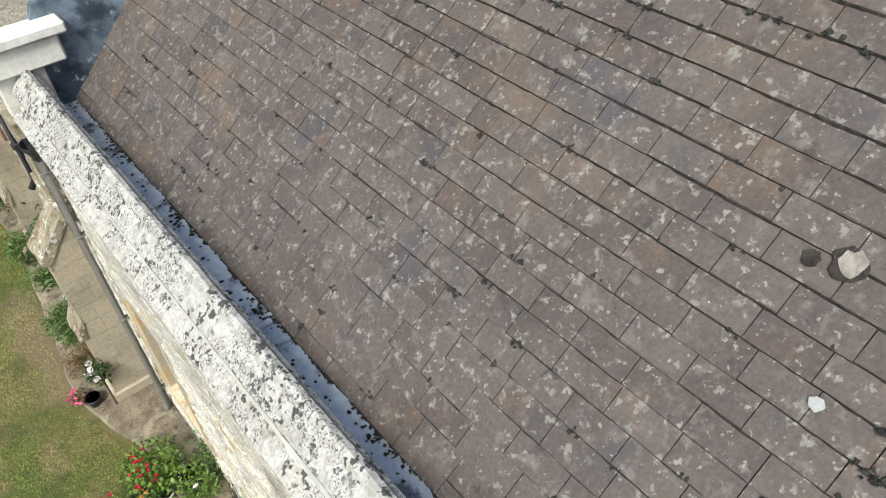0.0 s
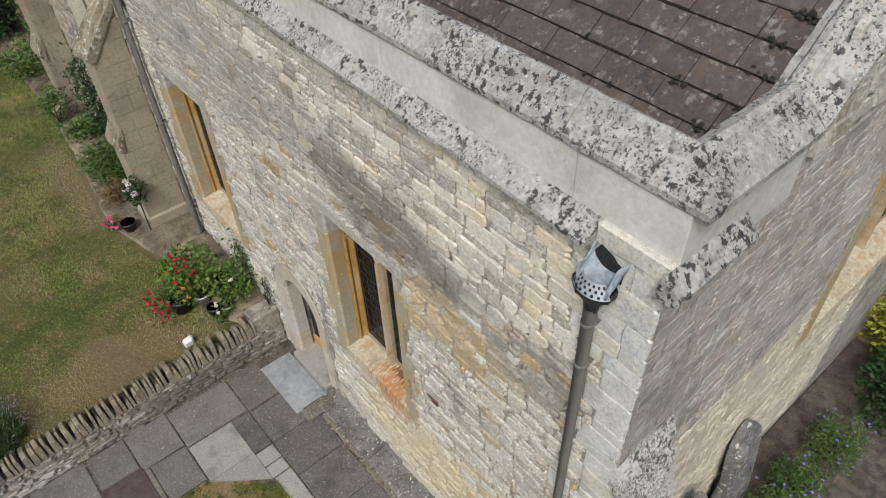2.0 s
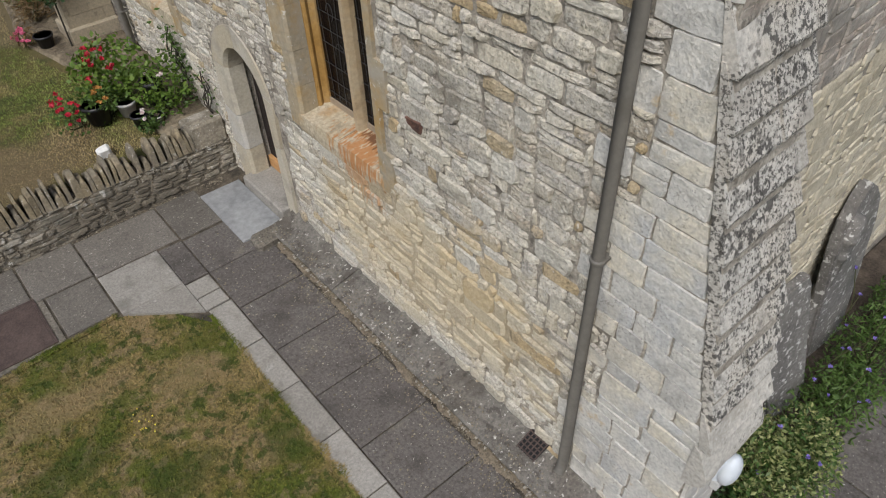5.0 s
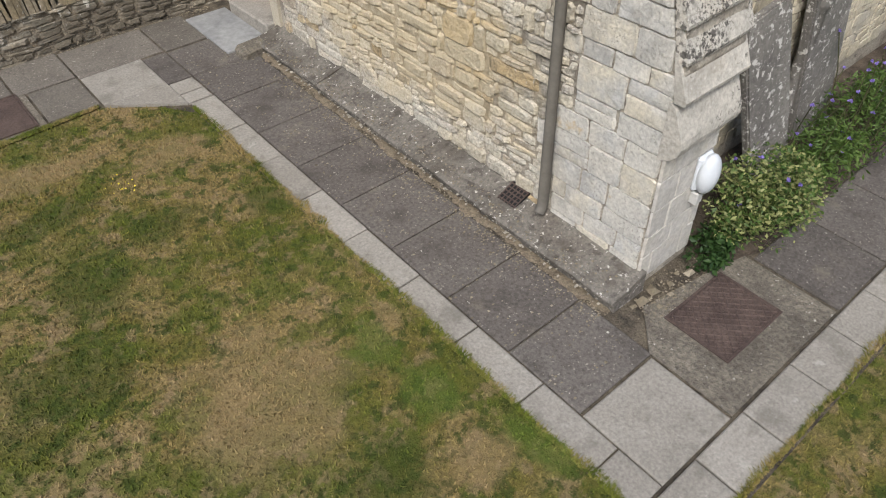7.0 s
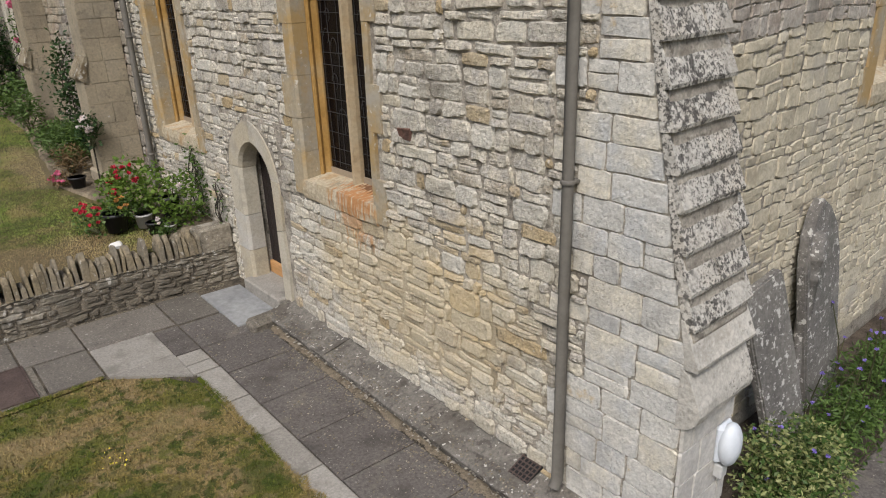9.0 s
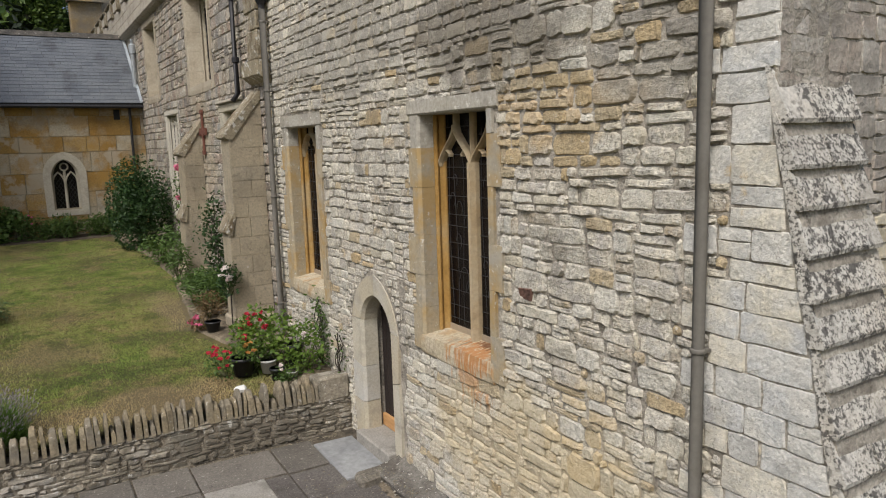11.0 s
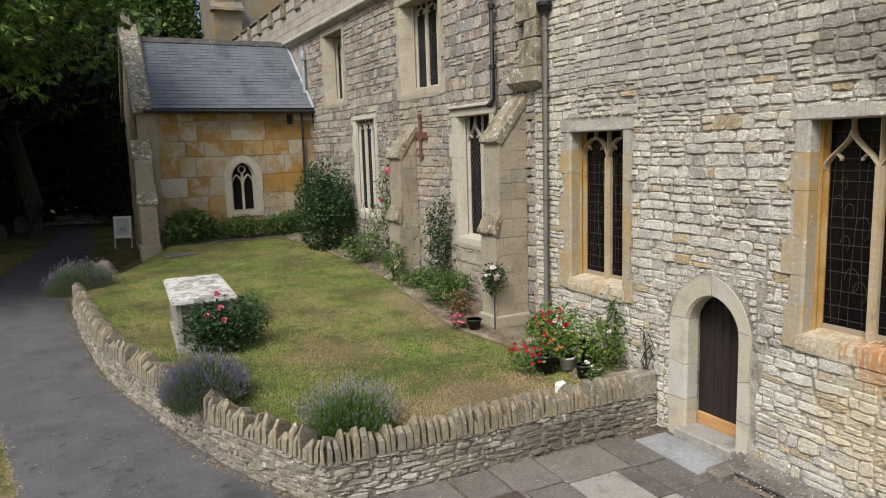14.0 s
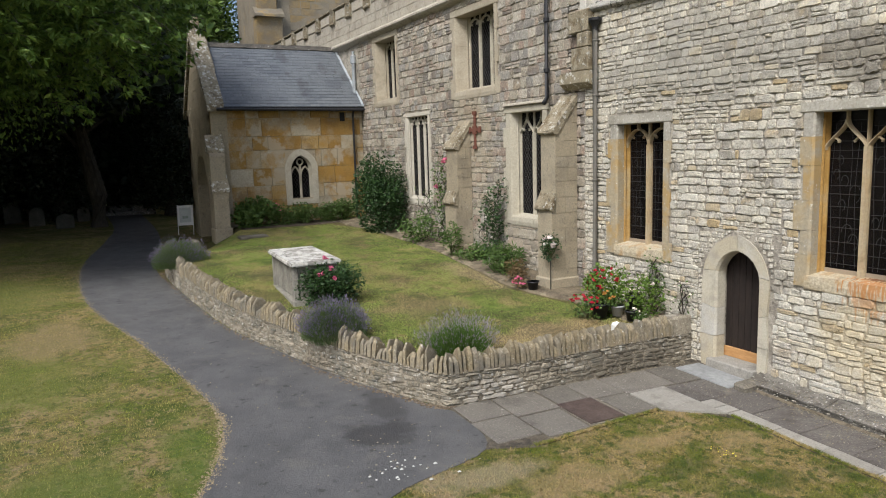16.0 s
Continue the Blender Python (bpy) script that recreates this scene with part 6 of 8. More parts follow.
# rubble above the arch shoulders
shoulder = bmesh.new()
for sg in (-1, 1):
    pts = [(dc + sg * 0.02, 2.72)] + [(dc + sg * abs(u), v) for u, v in o_arch[8::-1]] + [(dc + sg * 0.9, 1.74), (dc + sg * 0.9, 2.76), (dc + sg * 0.02, 2.76)]
    prism(shoulder, pts, "x", 0.81, 1.1)
part("wall_infill", shoulder, mortar, chancel)
sh_holes = [(dc + o_arch[k][0] - 0.02, dc + o_arch[k + 1][0] + 0.02, 0.0, max(o_arch[k][1], o_arch[k + 1][1])) for k in range(len(o_arch) - 1)]
masonry(chancel, courses(SURD[0], SURD[1], 0.1, SURD[3], (0.08, 0.14), (0.14, 0.3), sh_holes + [(dc - dh - 0.22, dc + dh + 0.34, 0, 1.72)], RNG), lambda u, v, n: (0.808 - n, u, v), rubble, rubble_joined, RNG, wob=0.0, proud=(0.004, 0.02))
part("threshold_slab", worn(slab_mesh(0.04, 0.66, 5.05, 6.28, 0.05, 0.08), 3, 0.01), wet_slab, paving, "smooth blue-grey slab before the door")
part("ledge_stone", worn(boxed(0.12, 0.62, 4.75, 5.03, -0.05, 0.2, bevel=0.05), 3, 0.03), concrete, chancel)

# ---- foliage ----
def leaf_material(name, cols, rough=0.55, trans=0.25):
    m = surface(name, cols, rand="island", mix=0.75, scale=1.5, grain=30, tone=0.2, rough=rough, bump=0, sheen=0.4)
    nt = m.node_tree
    bs, out = nt.nodes["Principled BSDF"], nt.nodes["Material Output"]
    tl = nt.nodes.new("ShaderNodeBsdfTranslucent")
    nt.links.new(bs.inputs["Base Color"].links[0].from_socket, tl.inputs[0])
    mx = node(nt, "ShaderNodeMixShader", Fac=trans)
    nt.links.new(bs.outputs[0], mx.inputs[1])
    nt.links.new(tl.outputs[0], mx.inputs[2])
    nt.links.new(mx.outputs[0], out.inputs[0])
    return m


leaf_mid = leaf_material("garden_leaf", [(0.045, 0.085, 0.016), (0.08, 0.14, 0.028), (0.13, 0.2, 0.05)])
leaf_fresh = leaf_material("fresh_leaf", [(0.07, 0.125, 0.018), (0.12, 0.2, 0.03), (0.19, 0.27, 0.05)], trans=0.35)
leaf_dark = leaf_material("dark_shrub_leaf", [(0.015, 0.04, 0.01), (0.03, 0.07, 0.016), (0.045, 0.09, 0.022)])
leaf_tree = leaf_material("tree_leaf", [(0.03, 0.06, 0.012), (0.07, 0.125, 0.02), (0.14, 0.2, 0.037)])
# lighter copy of the tree leaf: daylight on the outer sprays, put into colour
leaf_spray = leaf_material("lit_hanging_leaf", [(0.075, 0.14, 0.022), (0.125, 0.21, 0.034), (0.24, 0.32, 0.065)], trans=0.3)
# near black: the deep shade among the far trees is put into the needles
leaf_yew = leaf_material("shaded_yew_needles", [(0.006, 0.014, 0.005), (0.011, 0.022, 0.008), (0.018, 0.03, 0.01)], trans=0.05)
leaf_var = leaf_material("variegated_leaf", [(0.035, 0.08, 0.016), (0.08, 0.14, 0.03), (0.36, 0.37, 0.15), (0.05, 0.1, 0.02), (0.09, 0.15, 0.03)])
leaf_yellow = leaf_material("golden_leaf", [(0.2, 0.2, 0.02), (0.32, 0.3, 0.03), (0.12, 0.15, 0.02)])
leaf_brown = leaf_material("withered_leaf", [(0.12, 0.08, 0.03), (0.2, 0.13, 0.06), (0.09, 0.08, 0.03)])
lav_leaf = leaf_material("lavender_stem", [(0.06, 0.105, 0.03), (0.1, 0.15, 0.05), (0.15, 0.185, 0.085)])
lav_flower = leaf_material("lavender_flower", [(0.12, 0.105, 0.165), (0.175, 0.15, 0.22), (0.19, 0.175, 0.2)])
red_petal = leaf_material("red_petal", [(0.4, 0.012, 0.03), (0.55, 0.03, 0.06)])
pink_petal = leaf_material("pink_petal", [(0.6, 0.1, 0.2), (0.7, 0.2, 0.32)])
pale_petal = leaf_material("pale_pink_petal", [(0.75, 0.6, 0.58), (0.8, 0.75, 0.72)])
violet_petal = leaf_material("violet_petal", [(0.22, 0.16, 0.5), (0.3, 0.24, 0.6)])
orange_petal = leaf_material("orange_petal", [(0.5, 0.2, 0.05), (0.55, 0.3, 0.08)])
yellow_petal = leaf_material("yellow_petal", [(0.7, 0.55, 0.03), (0.75, 0.65, 0.1)])
# bark colour lowered so that the trunks hold the deep shade they stand in
bark = surface("bark", [(0.03, 0.026, 0.02), (0.065, 0.054, 0.04)], scale=4, grain=25, tone=0.4, bump=1.0, stretch=(3, 3, 0.6))
pale_twig = plain("pale_dead_twig", (0.25, 0.23, 0.19), rough=0.9)
stem_m = plain("plant_stem", (0.07, 0.075, 0.03), rough=0.8)


def leaves(points, size, rng, aspect=2.0, droop=0.0, up=None):
    """Folded leaves, two triangles each, at the points. Returns verts and faces."""
    n = len(points)
    d = rng.normal(size=(n, 3))
    d[:, 2] = d[:, 2] * 0.6 - droop
    if up is not None:
        d = d * 0.35 + np.array(up)
    d /= np.linalg.norm(d, axis=1)[:, None]
    s = np.cross(d, rng.normal(size=(n, 3)))
    s /= np.linalg.norm(s, axis=1)[:, None] + 1e-9
    L = size * rng.uniform(0.6, 1.3, n)[:, None]
    nrm = np.cross(d, s)
    p = np.asarray(points)
    v = np.stack([p, p + d * L * 0.5 + s * L / aspect * 0.5 + nrm * L * 0.08, p + d * L, p + d * L * 0.5 - s * L / aspect * 0.5 + nrm * L * 0.08], 1).reshape(-1, 3)
    i = np.arange(n)[:, None] * 4
    f = np.concatenate([i + np.array([[0, 1, 2]]), i + np.array([[0, 2, 3]])], 0)
    return v, f


def raw(name, vf, material, parent=None, label=""):
    v, f = vf
    me = bpy.data.meshes.new(name)
    me.vertices.add(len(v))
    me.vertices.foreach_set("co", np.ascontiguousarray(v, dtype=np.float32).ravel())
    me.loops.add(len(f) * 3)
    me.loops.foreach_set("vertex_index", np.ascontiguousarray(f, dtype=np.int32).ravel())
    me.polygons.add(len(f))
    me.polygons.foreach_set("loop_start", np.arange(len(f), dtype=np.int32) * 3)
    me.update(calc_edges=True)
    me.materials.append(material)
    ob = new(name, me)
    if label:
        tagged(ob, label)
    if parent is not None:
        place(ob, parent)
    return ob


def blob(rng, centre, radii, n, clumps=14, spread=0.4):
    """Points for leaves: clumps spread over an ellipsoid's outer half, with gaps between."""
    c = rng.normal(size=(clumps, 3))
    c /= np.linalg.norm(c, axis=1)[:, None]
    c *= rng.uniform(0.45, 0.85, clumps)[:, None]
    k = rng.integers(0, clumps, n)
    p = c[k] + rng.normal(size=(n, 3)) * spread * rng.uniform(0.5, 1, clumps)[k][:, None]
    r = np.linalg.norm(p, axis=1)
    p[r > 1.12] *= (1.12 / r[r > 1.12])[:, None]
    return p * np.array(radii) + np.array(centre)


def twigs(base, tips, r, rng, sides=5):
    bm = bmesh.new()
    for tip in tips:
        a, b = Vector(base), Vector(tip)
        m = (a + b) / 2 + Vector(rng.normal(size=3) * 0.08 * (b - a).length)
        m.z = max(m.z, a.z + 0.02)
        tube(bm, [a, m, b], [r, r * 0.7, r * 0.3], sides, False)
    return bm


def shrub(name, label, at, radii, n, size, leaf_m, seed, flowers=None, category="shrub", clumps=16, aspect=2.0, stems=7, lift=0.0):
    """A bush: stems, a crown of leaves, and flower heads. flowers: (material, count, size)."""
    rng = np.random.default_rng(seed)
    t = thing(name, label, category, at)
    c = (at[0], at[1], at[2] + radii[2] * 0.95 + lift)
    pts = blob(rng, c, radii, n, clumps)
    pts[:, 2] = np.maximum(pts[:, 2], at[2] + 0.02 * rng.random(n))
    tips = pts[rng.integers(0, n, stems)]
    tagged(place(part("stem", twigs(at, tips, 0.012 + 0.012 * radii[2], rng), stem_m), t), kind="stuff")
    raw("foliage", leaves(pts, size, rng, aspect), leaf_m, t)
    if flowers:
        fm, fn, fs = flowers
        for _ in range(fn):
            d = rng.normal(size=3)
            d /= np.linalg.norm(d)
            d[2] = abs(d[2])
            d[0] = -abs(d[0]) * 0.8
            p = np.array(c) + d * np.array(radii) * rng.uniform(0.85, 1.15)
            place(part("flower", rosette(p, fs, rng), fm), t)
    return t


def rosette(p, size, rng):
    """A flower head: a loose whorl of cupped petals round a small heart."""
    bm = bmesh.new()
    at = Vector(p)
    bmesh.ops.create_icosphere(bm, subdivisions=1, radius=size * 0.17, matrix=Matrix.Translation(at))
    for k in range(11):
        d = Vector(rng.normal(size=3))
        d.z = abs(d.z) * 0.8 + 0.1
        d.normalize()
        side = d.cross(Vector(rng.normal(size=3))).normalized() * size * 0.26
        tip = at + d * size * rng.uniform(0.42, 0.7)
        q = [bm.verts.new(v) for v in (at + d * size * 0.08, at + d * size * 0.34 + side, tip, at + d * size * 0.34 - side)]
        bm.faces.new((q[0], q[1], q[2])), bm.faces.new((q[0], q[2], q[3]))
    return bm


def pot(label, at, r, h, m):
    t = thing("plant_pot", label, "plant pot", at, group="flower pots")
    place(smooth(part("pot", lathe(bmesh.new(), at, [(r * 0.72, 0), (r * 0.95, h * 0.85), (r * 1.06, h * 0.86), (r * 1.06, h), (r * 0.93, h), (r * 0.9, h * 0.88), (0.01, h * 0.86)], 14), m)), t)
    place(part("soil", lathe(bmesh.new(), (at[0], at[1], at[2] + h * 0.86), [(r * 0.9, 0), (r * 0.6, 0.015), (0.01, 0.02)], 10), bed_soil), t)
    return t


# ---- rainwater goods ----
old_lead = surface("weathered_lead", [(0.16, 0.185, 0.205), (0.3, 0.335, 0.36)], scale=7, grain=25, tone=0.3, rough=0.65, bump=0.2)
def downpipe(name, label, y, x, z0, z1, r, m, collars, hop_m, spout=True):
    t = thing(name, label, "drainpipe", (x, y, z0))
    place(smooth(part("pipe", tube(bmesh.new(), [(x - 0.05, y, z0), (x - 0.01, y, z0 + 0.06), (x, y, z0 + 0.14), (x, y, z1)], r, 16, False), m)), t)
    for z in collars:
        place(smooth(part("collar", lathe(bmesh.new(), (x, y, z), [(r, 0), (r * 1.06, 0.004), (r * 1.06, 0.03), (r, 0.034)], 16), m)), t)
        place(part("bracket", boxed(x, 0.83, y - 0.05, y + 0.05, z + 0.006, z + 0.028), m), t)
    hop = bmesh.new()
    ang = [(math.cos(q), math.sin(q)) for q in (math.pi / 8 + i * math.pi / 4 for i in range(8))]
    rows = [[hop.verts.new((x + rr * cx * 0.75, y + rr * sy, z1 + zz)) for cx, sy in ang] for rr, zz in ((r * 1.15, -0.02), (r * 1.2, 0.05), (0.15, 0.17), (0.18, 0.19), (0.18, 0.25), (0.165, 0.25), (0.14, 0.17))]
    for q, w in zip(rows, rows[1:]):
        for k in range(8):
            hop.faces.new((q[k], q[(k + 1) % 8], w[(k + 1) % 8], w[k]))
    place(part("hopper_head", hop, hop_m), t)
    if spout:
        # perforated guard: a strip of zinc curled inside the front of the rim
        def on_guard(q, w, out=0.0):
            """q runs round the front, w up the strip."""
            r = 0.176 - 0.07 * w + out
            return Vector((x - r * 0.78 * math.cos(q), y - 0.01 + r * math.sin(q), z1 + 0.235 + 0.105 * w))
        gb, prev = bmesh.new(), None
        for i in range(13):
            q = -1.25 + 2.5 * i / 12
            row = [gb.verts.new(on_guard(q, w, o)) for w, o in ((0, 0), (1, 0), (1, -0.005), (0, -0.005))]
            for k in range(4 if prev else 0):
                gb.faces.new((prev[k], prev[(k + 1) % 4], row[(k + 1) % 4], row[k]))
            prev = row
        g = place(part("guard", gb, zinc, None, "perforated zinc guard"), t)
        # black discs laid on the strip paint the dark of its holes
        for i in range(7):
            for j in range(3):
                hb = bmesh.new()
                q, w = -1.0 + 2.0 * (i + 0.5 * (j % 2)) / 6.5, 0.2 + 0.3 * j
                mid = [hb.verts.new(on_guard(q + 0.08 * math.cos(k), w + 0.11 * math.sin(k), 0.004)) for k in (2 * math.pi * n / 7 for n in range(7))]
                hb.faces.new(mid)
                bmesh.ops.solidify(hb, geom=hb.faces[:], thickness=0.002)
                o = part("perforation", hb, void)
                o.parent = g
        # lead chute out of the hole in the wall
        sp, prev = bmesh.new(), None
        for k in range(7):
            s = k / 6
            cx, cy, cz = 0.84 - 0.19 * s, y - 0.05 + 0.03 * s, z1 + 0.5 - 0.08 * s - 0.1 * s * s
            row = []
            for rr, order in ((0.0, range(11)), (0.012, reversed(range(11)))):
                for i in order:
                    q = -1.95 + 3.9 * i / 10
                    row.append(sp.verts.new((cx, cy + (0.145 + rr) * math.sin(q) * (1 - 0.05 * s) + 0.012 * math.sin(4 * q + 5 * s), cz - (0.12 + rr) * math.cos(q) + 0.014 * math.sin(6 * s + q))))
            if prev:
                for i in range(22):
                    sp.faces.new((prev[i], prev[(i + 1) % 22], row[(i + 1) % 22], row[i]))
            else:
                sp.faces.new(row)
            prev = row
        sp.faces.new(prev)
        place(smooth(part("lead_spout", sp, old_lead, None, "dented grey lead spout")), t)
        # black plate on the wall face paints the dark inside the spout's hole
        place(part("outlet", prism(bmesh.new(), [(y - 0.16, z1 + 0.3), (y + 0.06, z1 + 0.36), (y + 0.09, z1 + 0.47), (y + 0.055, z1 + 0.535), (y + 0.02, z1 + 0.52), (y - 0.05, z1 + 0.5), (y - 0.1, z1 + 0.46), (y - 0.17, z1 + 0.43)], "x", 0.797, 0.85), void), t)
    return t


downpipe("drainpipe", "grey-painted cast iron drainpipe with a perforated black hopper", 0.03, 0.73, 0.14, 6.6, 0.055, grey_paint, (2.95, 5.9, 6.4), black_iron)
downpipe("drainpipe", "grey-painted drainpipe with a black hopper beside the nave buttress", 9.44, 0.7, 1.0, 6.95, 0.06, grey_paint, (1.6, 3.6, 5.5, 6.7), black_iron, False)
bp = thing("drainpipe", "black cast iron drainpipe on the nave wall", "drainpipe", (0.68, 11.2, 5.4))
place(smooth(part("pipe", tube(bmesh.new(), [(0.55, 11.2, 5.45), (0.66, 11.2, 5.6), (0.66, 11.2, 8.7)], 0.055, 12), black_iron)), bp)
for z in (6.2, 7.4, 8.4):
    place(part("collar", lathe(bmesh.new(), (0.66, 11.2, z), [(0.055, 0), (0.075, 0.01), (0.075, 0.1), (0.055, 0.11)], 12), black_iron), bp)

# ---- small things on the walls ----
lamp = thing("wall_lamp", "white oval bulkhead lamp low on the buttress foot", "wall lamp", (1.42, -1.13, 0.88))
lb = bmesh.new()
bmesh.ops.create_uvsphere(lb, u_segments=20, v_segments=12, radius=1)
for v in lb.verts:
    v.co = Vector((1.42 + v.co.x * 0.12, -1.15 + v.co.y * 0.085, 0.88 + v.co.z * 0.2))
place(smooth(part("cover", lb, white_plastic)), lamp)
place(part("base", boxed(1.32, 1.52, -1.12, -1.05, 0.7, 1.06, bevel=0.03), white_plastic), lamp)
place(part("junction_box", boxed(1.36, 1.46, -1.14, -1.06, 0.55, 0.68, bevel=0.012), plain("pale_grey_plastic", (0.5, 0.5, 0.48))), lamp)
cross = thing("wall_tie", "rusty red iron cross-shaped wall tie plate", "wall tie", (0.77, 14.94, 4.95))
cb = bmesh.new()
for a, b, c, d in ((-0.05, 0.05, -0.5, 0.5), (-0.28, 0.28, -0.05, 0.05), (-0.11, 0.11, -0.11, 0.11), (-0.34, -0.24, -0.09, 0.09), (0.24, 0.34, -0.09, 0.09), (-0.09, 0.09, 0.44, 0.54), (-0.09, 0.09, -0.56, -0.46)):
    box(cb, 0.745 - 0.002 * len(cb.verts) / 8, 0.785, 14.94 + a, 14.94 + b, 4.95 + c, 4.95 + d)
place(part("plate", cb, plain("red_rust", (0.15, 0.06, 0.04), rough=0.8)), cross)
grate = thing("drain_grate", "small rusty drain grate in the ledge", "drain", (0.76, 0.42, 0.12))
for i in range(6):
    place(part("bar", tube(bmesh.new(), [(0.62 + i * 0.045, 0.29, 0.078 + i * 0.0185), (0.62 + i * 0.045, 0.52, 0.078 + i * 0.0185)], 0.008, 5), rust_iron), grate)
    place(part("bar", tube(bmesh.new(), [(0.6, 0.29 + i * 0.045, 0.068), (0.86, 0.29 + i * 0.045, 0.175)], 0.007, 5), rust_iron), grate)
place(part("pit", prism(bmesh.new(), [(0.61, -0.02), (0.85, -0.02), (0.85, 0.162), (0.61, 0.066)], "y", 0.285, 0.525), void), grate)
red = part("relic_stone", worn(boxed(0.785, 0.83, 2.0, 2.22, 2.95, 3.09, bevel=0.02), 14, 0.03), surface("burnt_red_stone", [(0.07, 0.04, 0.03), (0.17, 0.09, 0.065)], scale=8, grain=30, tone=0.4, bump=0.8))
tagged(red, "rough dark red stone fragment set in the wall", "stone")

# ---- headstones leaning on the east wall ----
def headstone(label, at, w, h, thick, lean, turn, pointed, m, roll=0):
    half = w / 2
    if pointed:
        o = [(-half, 0), (half, 0), (half, h * 0.72), (half * 0.8, h * 0.86), (half * 0.35, h * 0.95), (0, h), (-half * 0.35, h * 0.95), (-half * 0.8, h * 0.86), (-half, h * 0.72)]
    else:
        o = [(-half, 0), (half, 0), (half, h * 0.93), (half * 0.9, h), (-half * 0.9, h), (-half, h * 0.95)]
    bm = prism(bmesh.new(), o, "y", 0, thick)
    bmesh.ops.bevel(bm, geom=bm.edges[:], offset=0.018, segments=2, affect="EDGES")
    ob = part("headstone", bm, m)
    ob.matrix_world = pose(*at, lean, roll, turn)
    return tagged(ob, label, "headstone", "old headstones")


hs_m = surface("lichened_slate_headstone", [(0.13, 0.122, 0.112), (0.2, 0.19, 0.17)], scale=2, grain=25, tone=0.35, bump=0.4, stains=[((0.55, 0.54, 0.5), 13, 0.57, 0.62, 0.9), ((0.5, 0.49, 0.45), 34, 0.6, 0.66, 0.7), ((0.1, 0.1, 0.085), 2, 0.5, 0.66, 0.6)])
headstone("grey headstone spotted with white lichen leaning sideways against the wall", (3.2, -1.0, -0.25), 0.6, 2.05, 0.1, -8, -6, False, hs_m, -14)
headstone("tall pointed grey headstone leaning against the church wall", (4.32, -0.82, -0.25), 0.7, 2.5, 0.12, -5, -3, True, hs_m, -7)
col = part("column_shaft", lathe(bmesh.new(), (3.92, -0.62, -0.1), [(0.1, 0), (0.1, 0.1), (0.075, 0.16), (0.075, 1.45), (0.095, 1.48), (0.1, 1.52), (0.08, 1.56), (0.08, 1.66), (0.11, 1.7), (0.11, 1.76), (0.085, 1.8), (0.085, 1.98), (0.04, 2.0)], 14), hs_m)
tagged(smooth(col), "broken carved stone column shaft standing behind the headstones", "column")
headstone("grey headstone leaning against the church wall", (2.25, -0.75, -0.25), 0.5, 0.9, 0.1, -12, 6, False, hs_m)

# ---- churchyard things ----
tomb = thing("chest_tomb", "weathered limestone chest tomb with a white lichened lid", "tomb", (-5.2, 13.1, 1.1))
tomb_m = surface("white_lichened_lid", [(0.36, 0.345, 0.31), (0.56, 0.545, 0.5)], scale=3, grain=25, tone=0.3, bump=0.4, stains=[((0.2, 0.185, 0.16), 2.6, 0.5, 0.58, 0.8), (BLACK_LICHEN, 8, 0.58, 0.63, 0.75), ((0.66, 0.65, 0.6), 6, 0.58, 0.64, 0.7)])
tm = pose(-5.2, 13.05, 1.08, 0, 0, -3)
def tomb_part(nm, bm, m):
    ob = part(nm, bm, m)
    ob.parent = tomb
    ob.matrix_world = tm
    ob.matrix_parent_inverse = Matrix.Translation(tomb.location).inverted()
    ob.matrix_basis = tm
chest_m = surface("grey_chest_stone", [(0.19, 0.178, 0.15), (0.27, 0.255, 0.215)], scale=3, grain=30, tone=0.42, bump=0.4, stains=[((0.13, 0.125, 0.11), 2.4, 0.5, 0.66, 0.6)])
lid = boxed(-0.58, 0.58, -1.3, 1.3, 0.86, 0.97)
bmesh.ops.bevel(lid, geom=lid.edges[:], offset=0.03, segments=2, affect="EDGES")
tomb_part("lid", lid, tomb_m)
tomb_part("chest", boxed(-0.45, 0.45, -1.15, 1.15, 0.1, 0.86), chest_m)
tomb_part("plinth", boxed(-0.54, 0.54, -1.24, 1.24, -0.15, 0.1, bevel=0.02), chest_m)
for sx in (-1, 1):
    for sy in (-1.12, 1.12):
        tomb_part("pilaster", boxed(sx * 0.45 - 0.05, sx * 0.45 + 0.05, sy - 0.08, sy + 0.08, 0.1, 0.86, bevel=0.01), chest_m)
    for k in range(12):
        tomb_part("flute", boxed(sx * 0.46 - 0.012, sx * 0.46 + 0.012, -0.95 + k * 0.17, -0.87 + k * 0.17, 0.16, 0.8, bevel=0.004), chest_m)

board = thing("sign_board", "white notice board on two metal legs by the porch", "sign", (-5.7, 29.3, 0.95))
sb = pose(-5.7, 29.3, ground_z(-5.7, 29.3), -8, 0, -18)
def board_part(nm, bm, m):
    ob = part(nm, bm, m)
    ob.parent = board
    ob.matrix_parent_inverse = Matrix.Translation(board.location).inverted()
    ob.matrix_basis = sb
board_part("panel", boxed(-0.34, 0.34, -0.03, 0.0, 0.42, 1.3, bevel=0.01), plain("white_board", (0.6, 0.6, 0.58), rough=0.5))
board_part("notice", boxed(-0.24, 0.24, -0.036, -0.03, 0.55, 1.2), plain("grey_paper", (0.42, 0.44, 0.42), rough=0.8))
for k, (a, b) in enumerate(((-0.12, -0.02), (0.0, 0.12))):
    board_part("print_bar", boxed(a, b, -0.04, -0.0362, 0.72, 0.84), plain("faded_print", (0.25, 0.3, 0.25), rough=0.8))
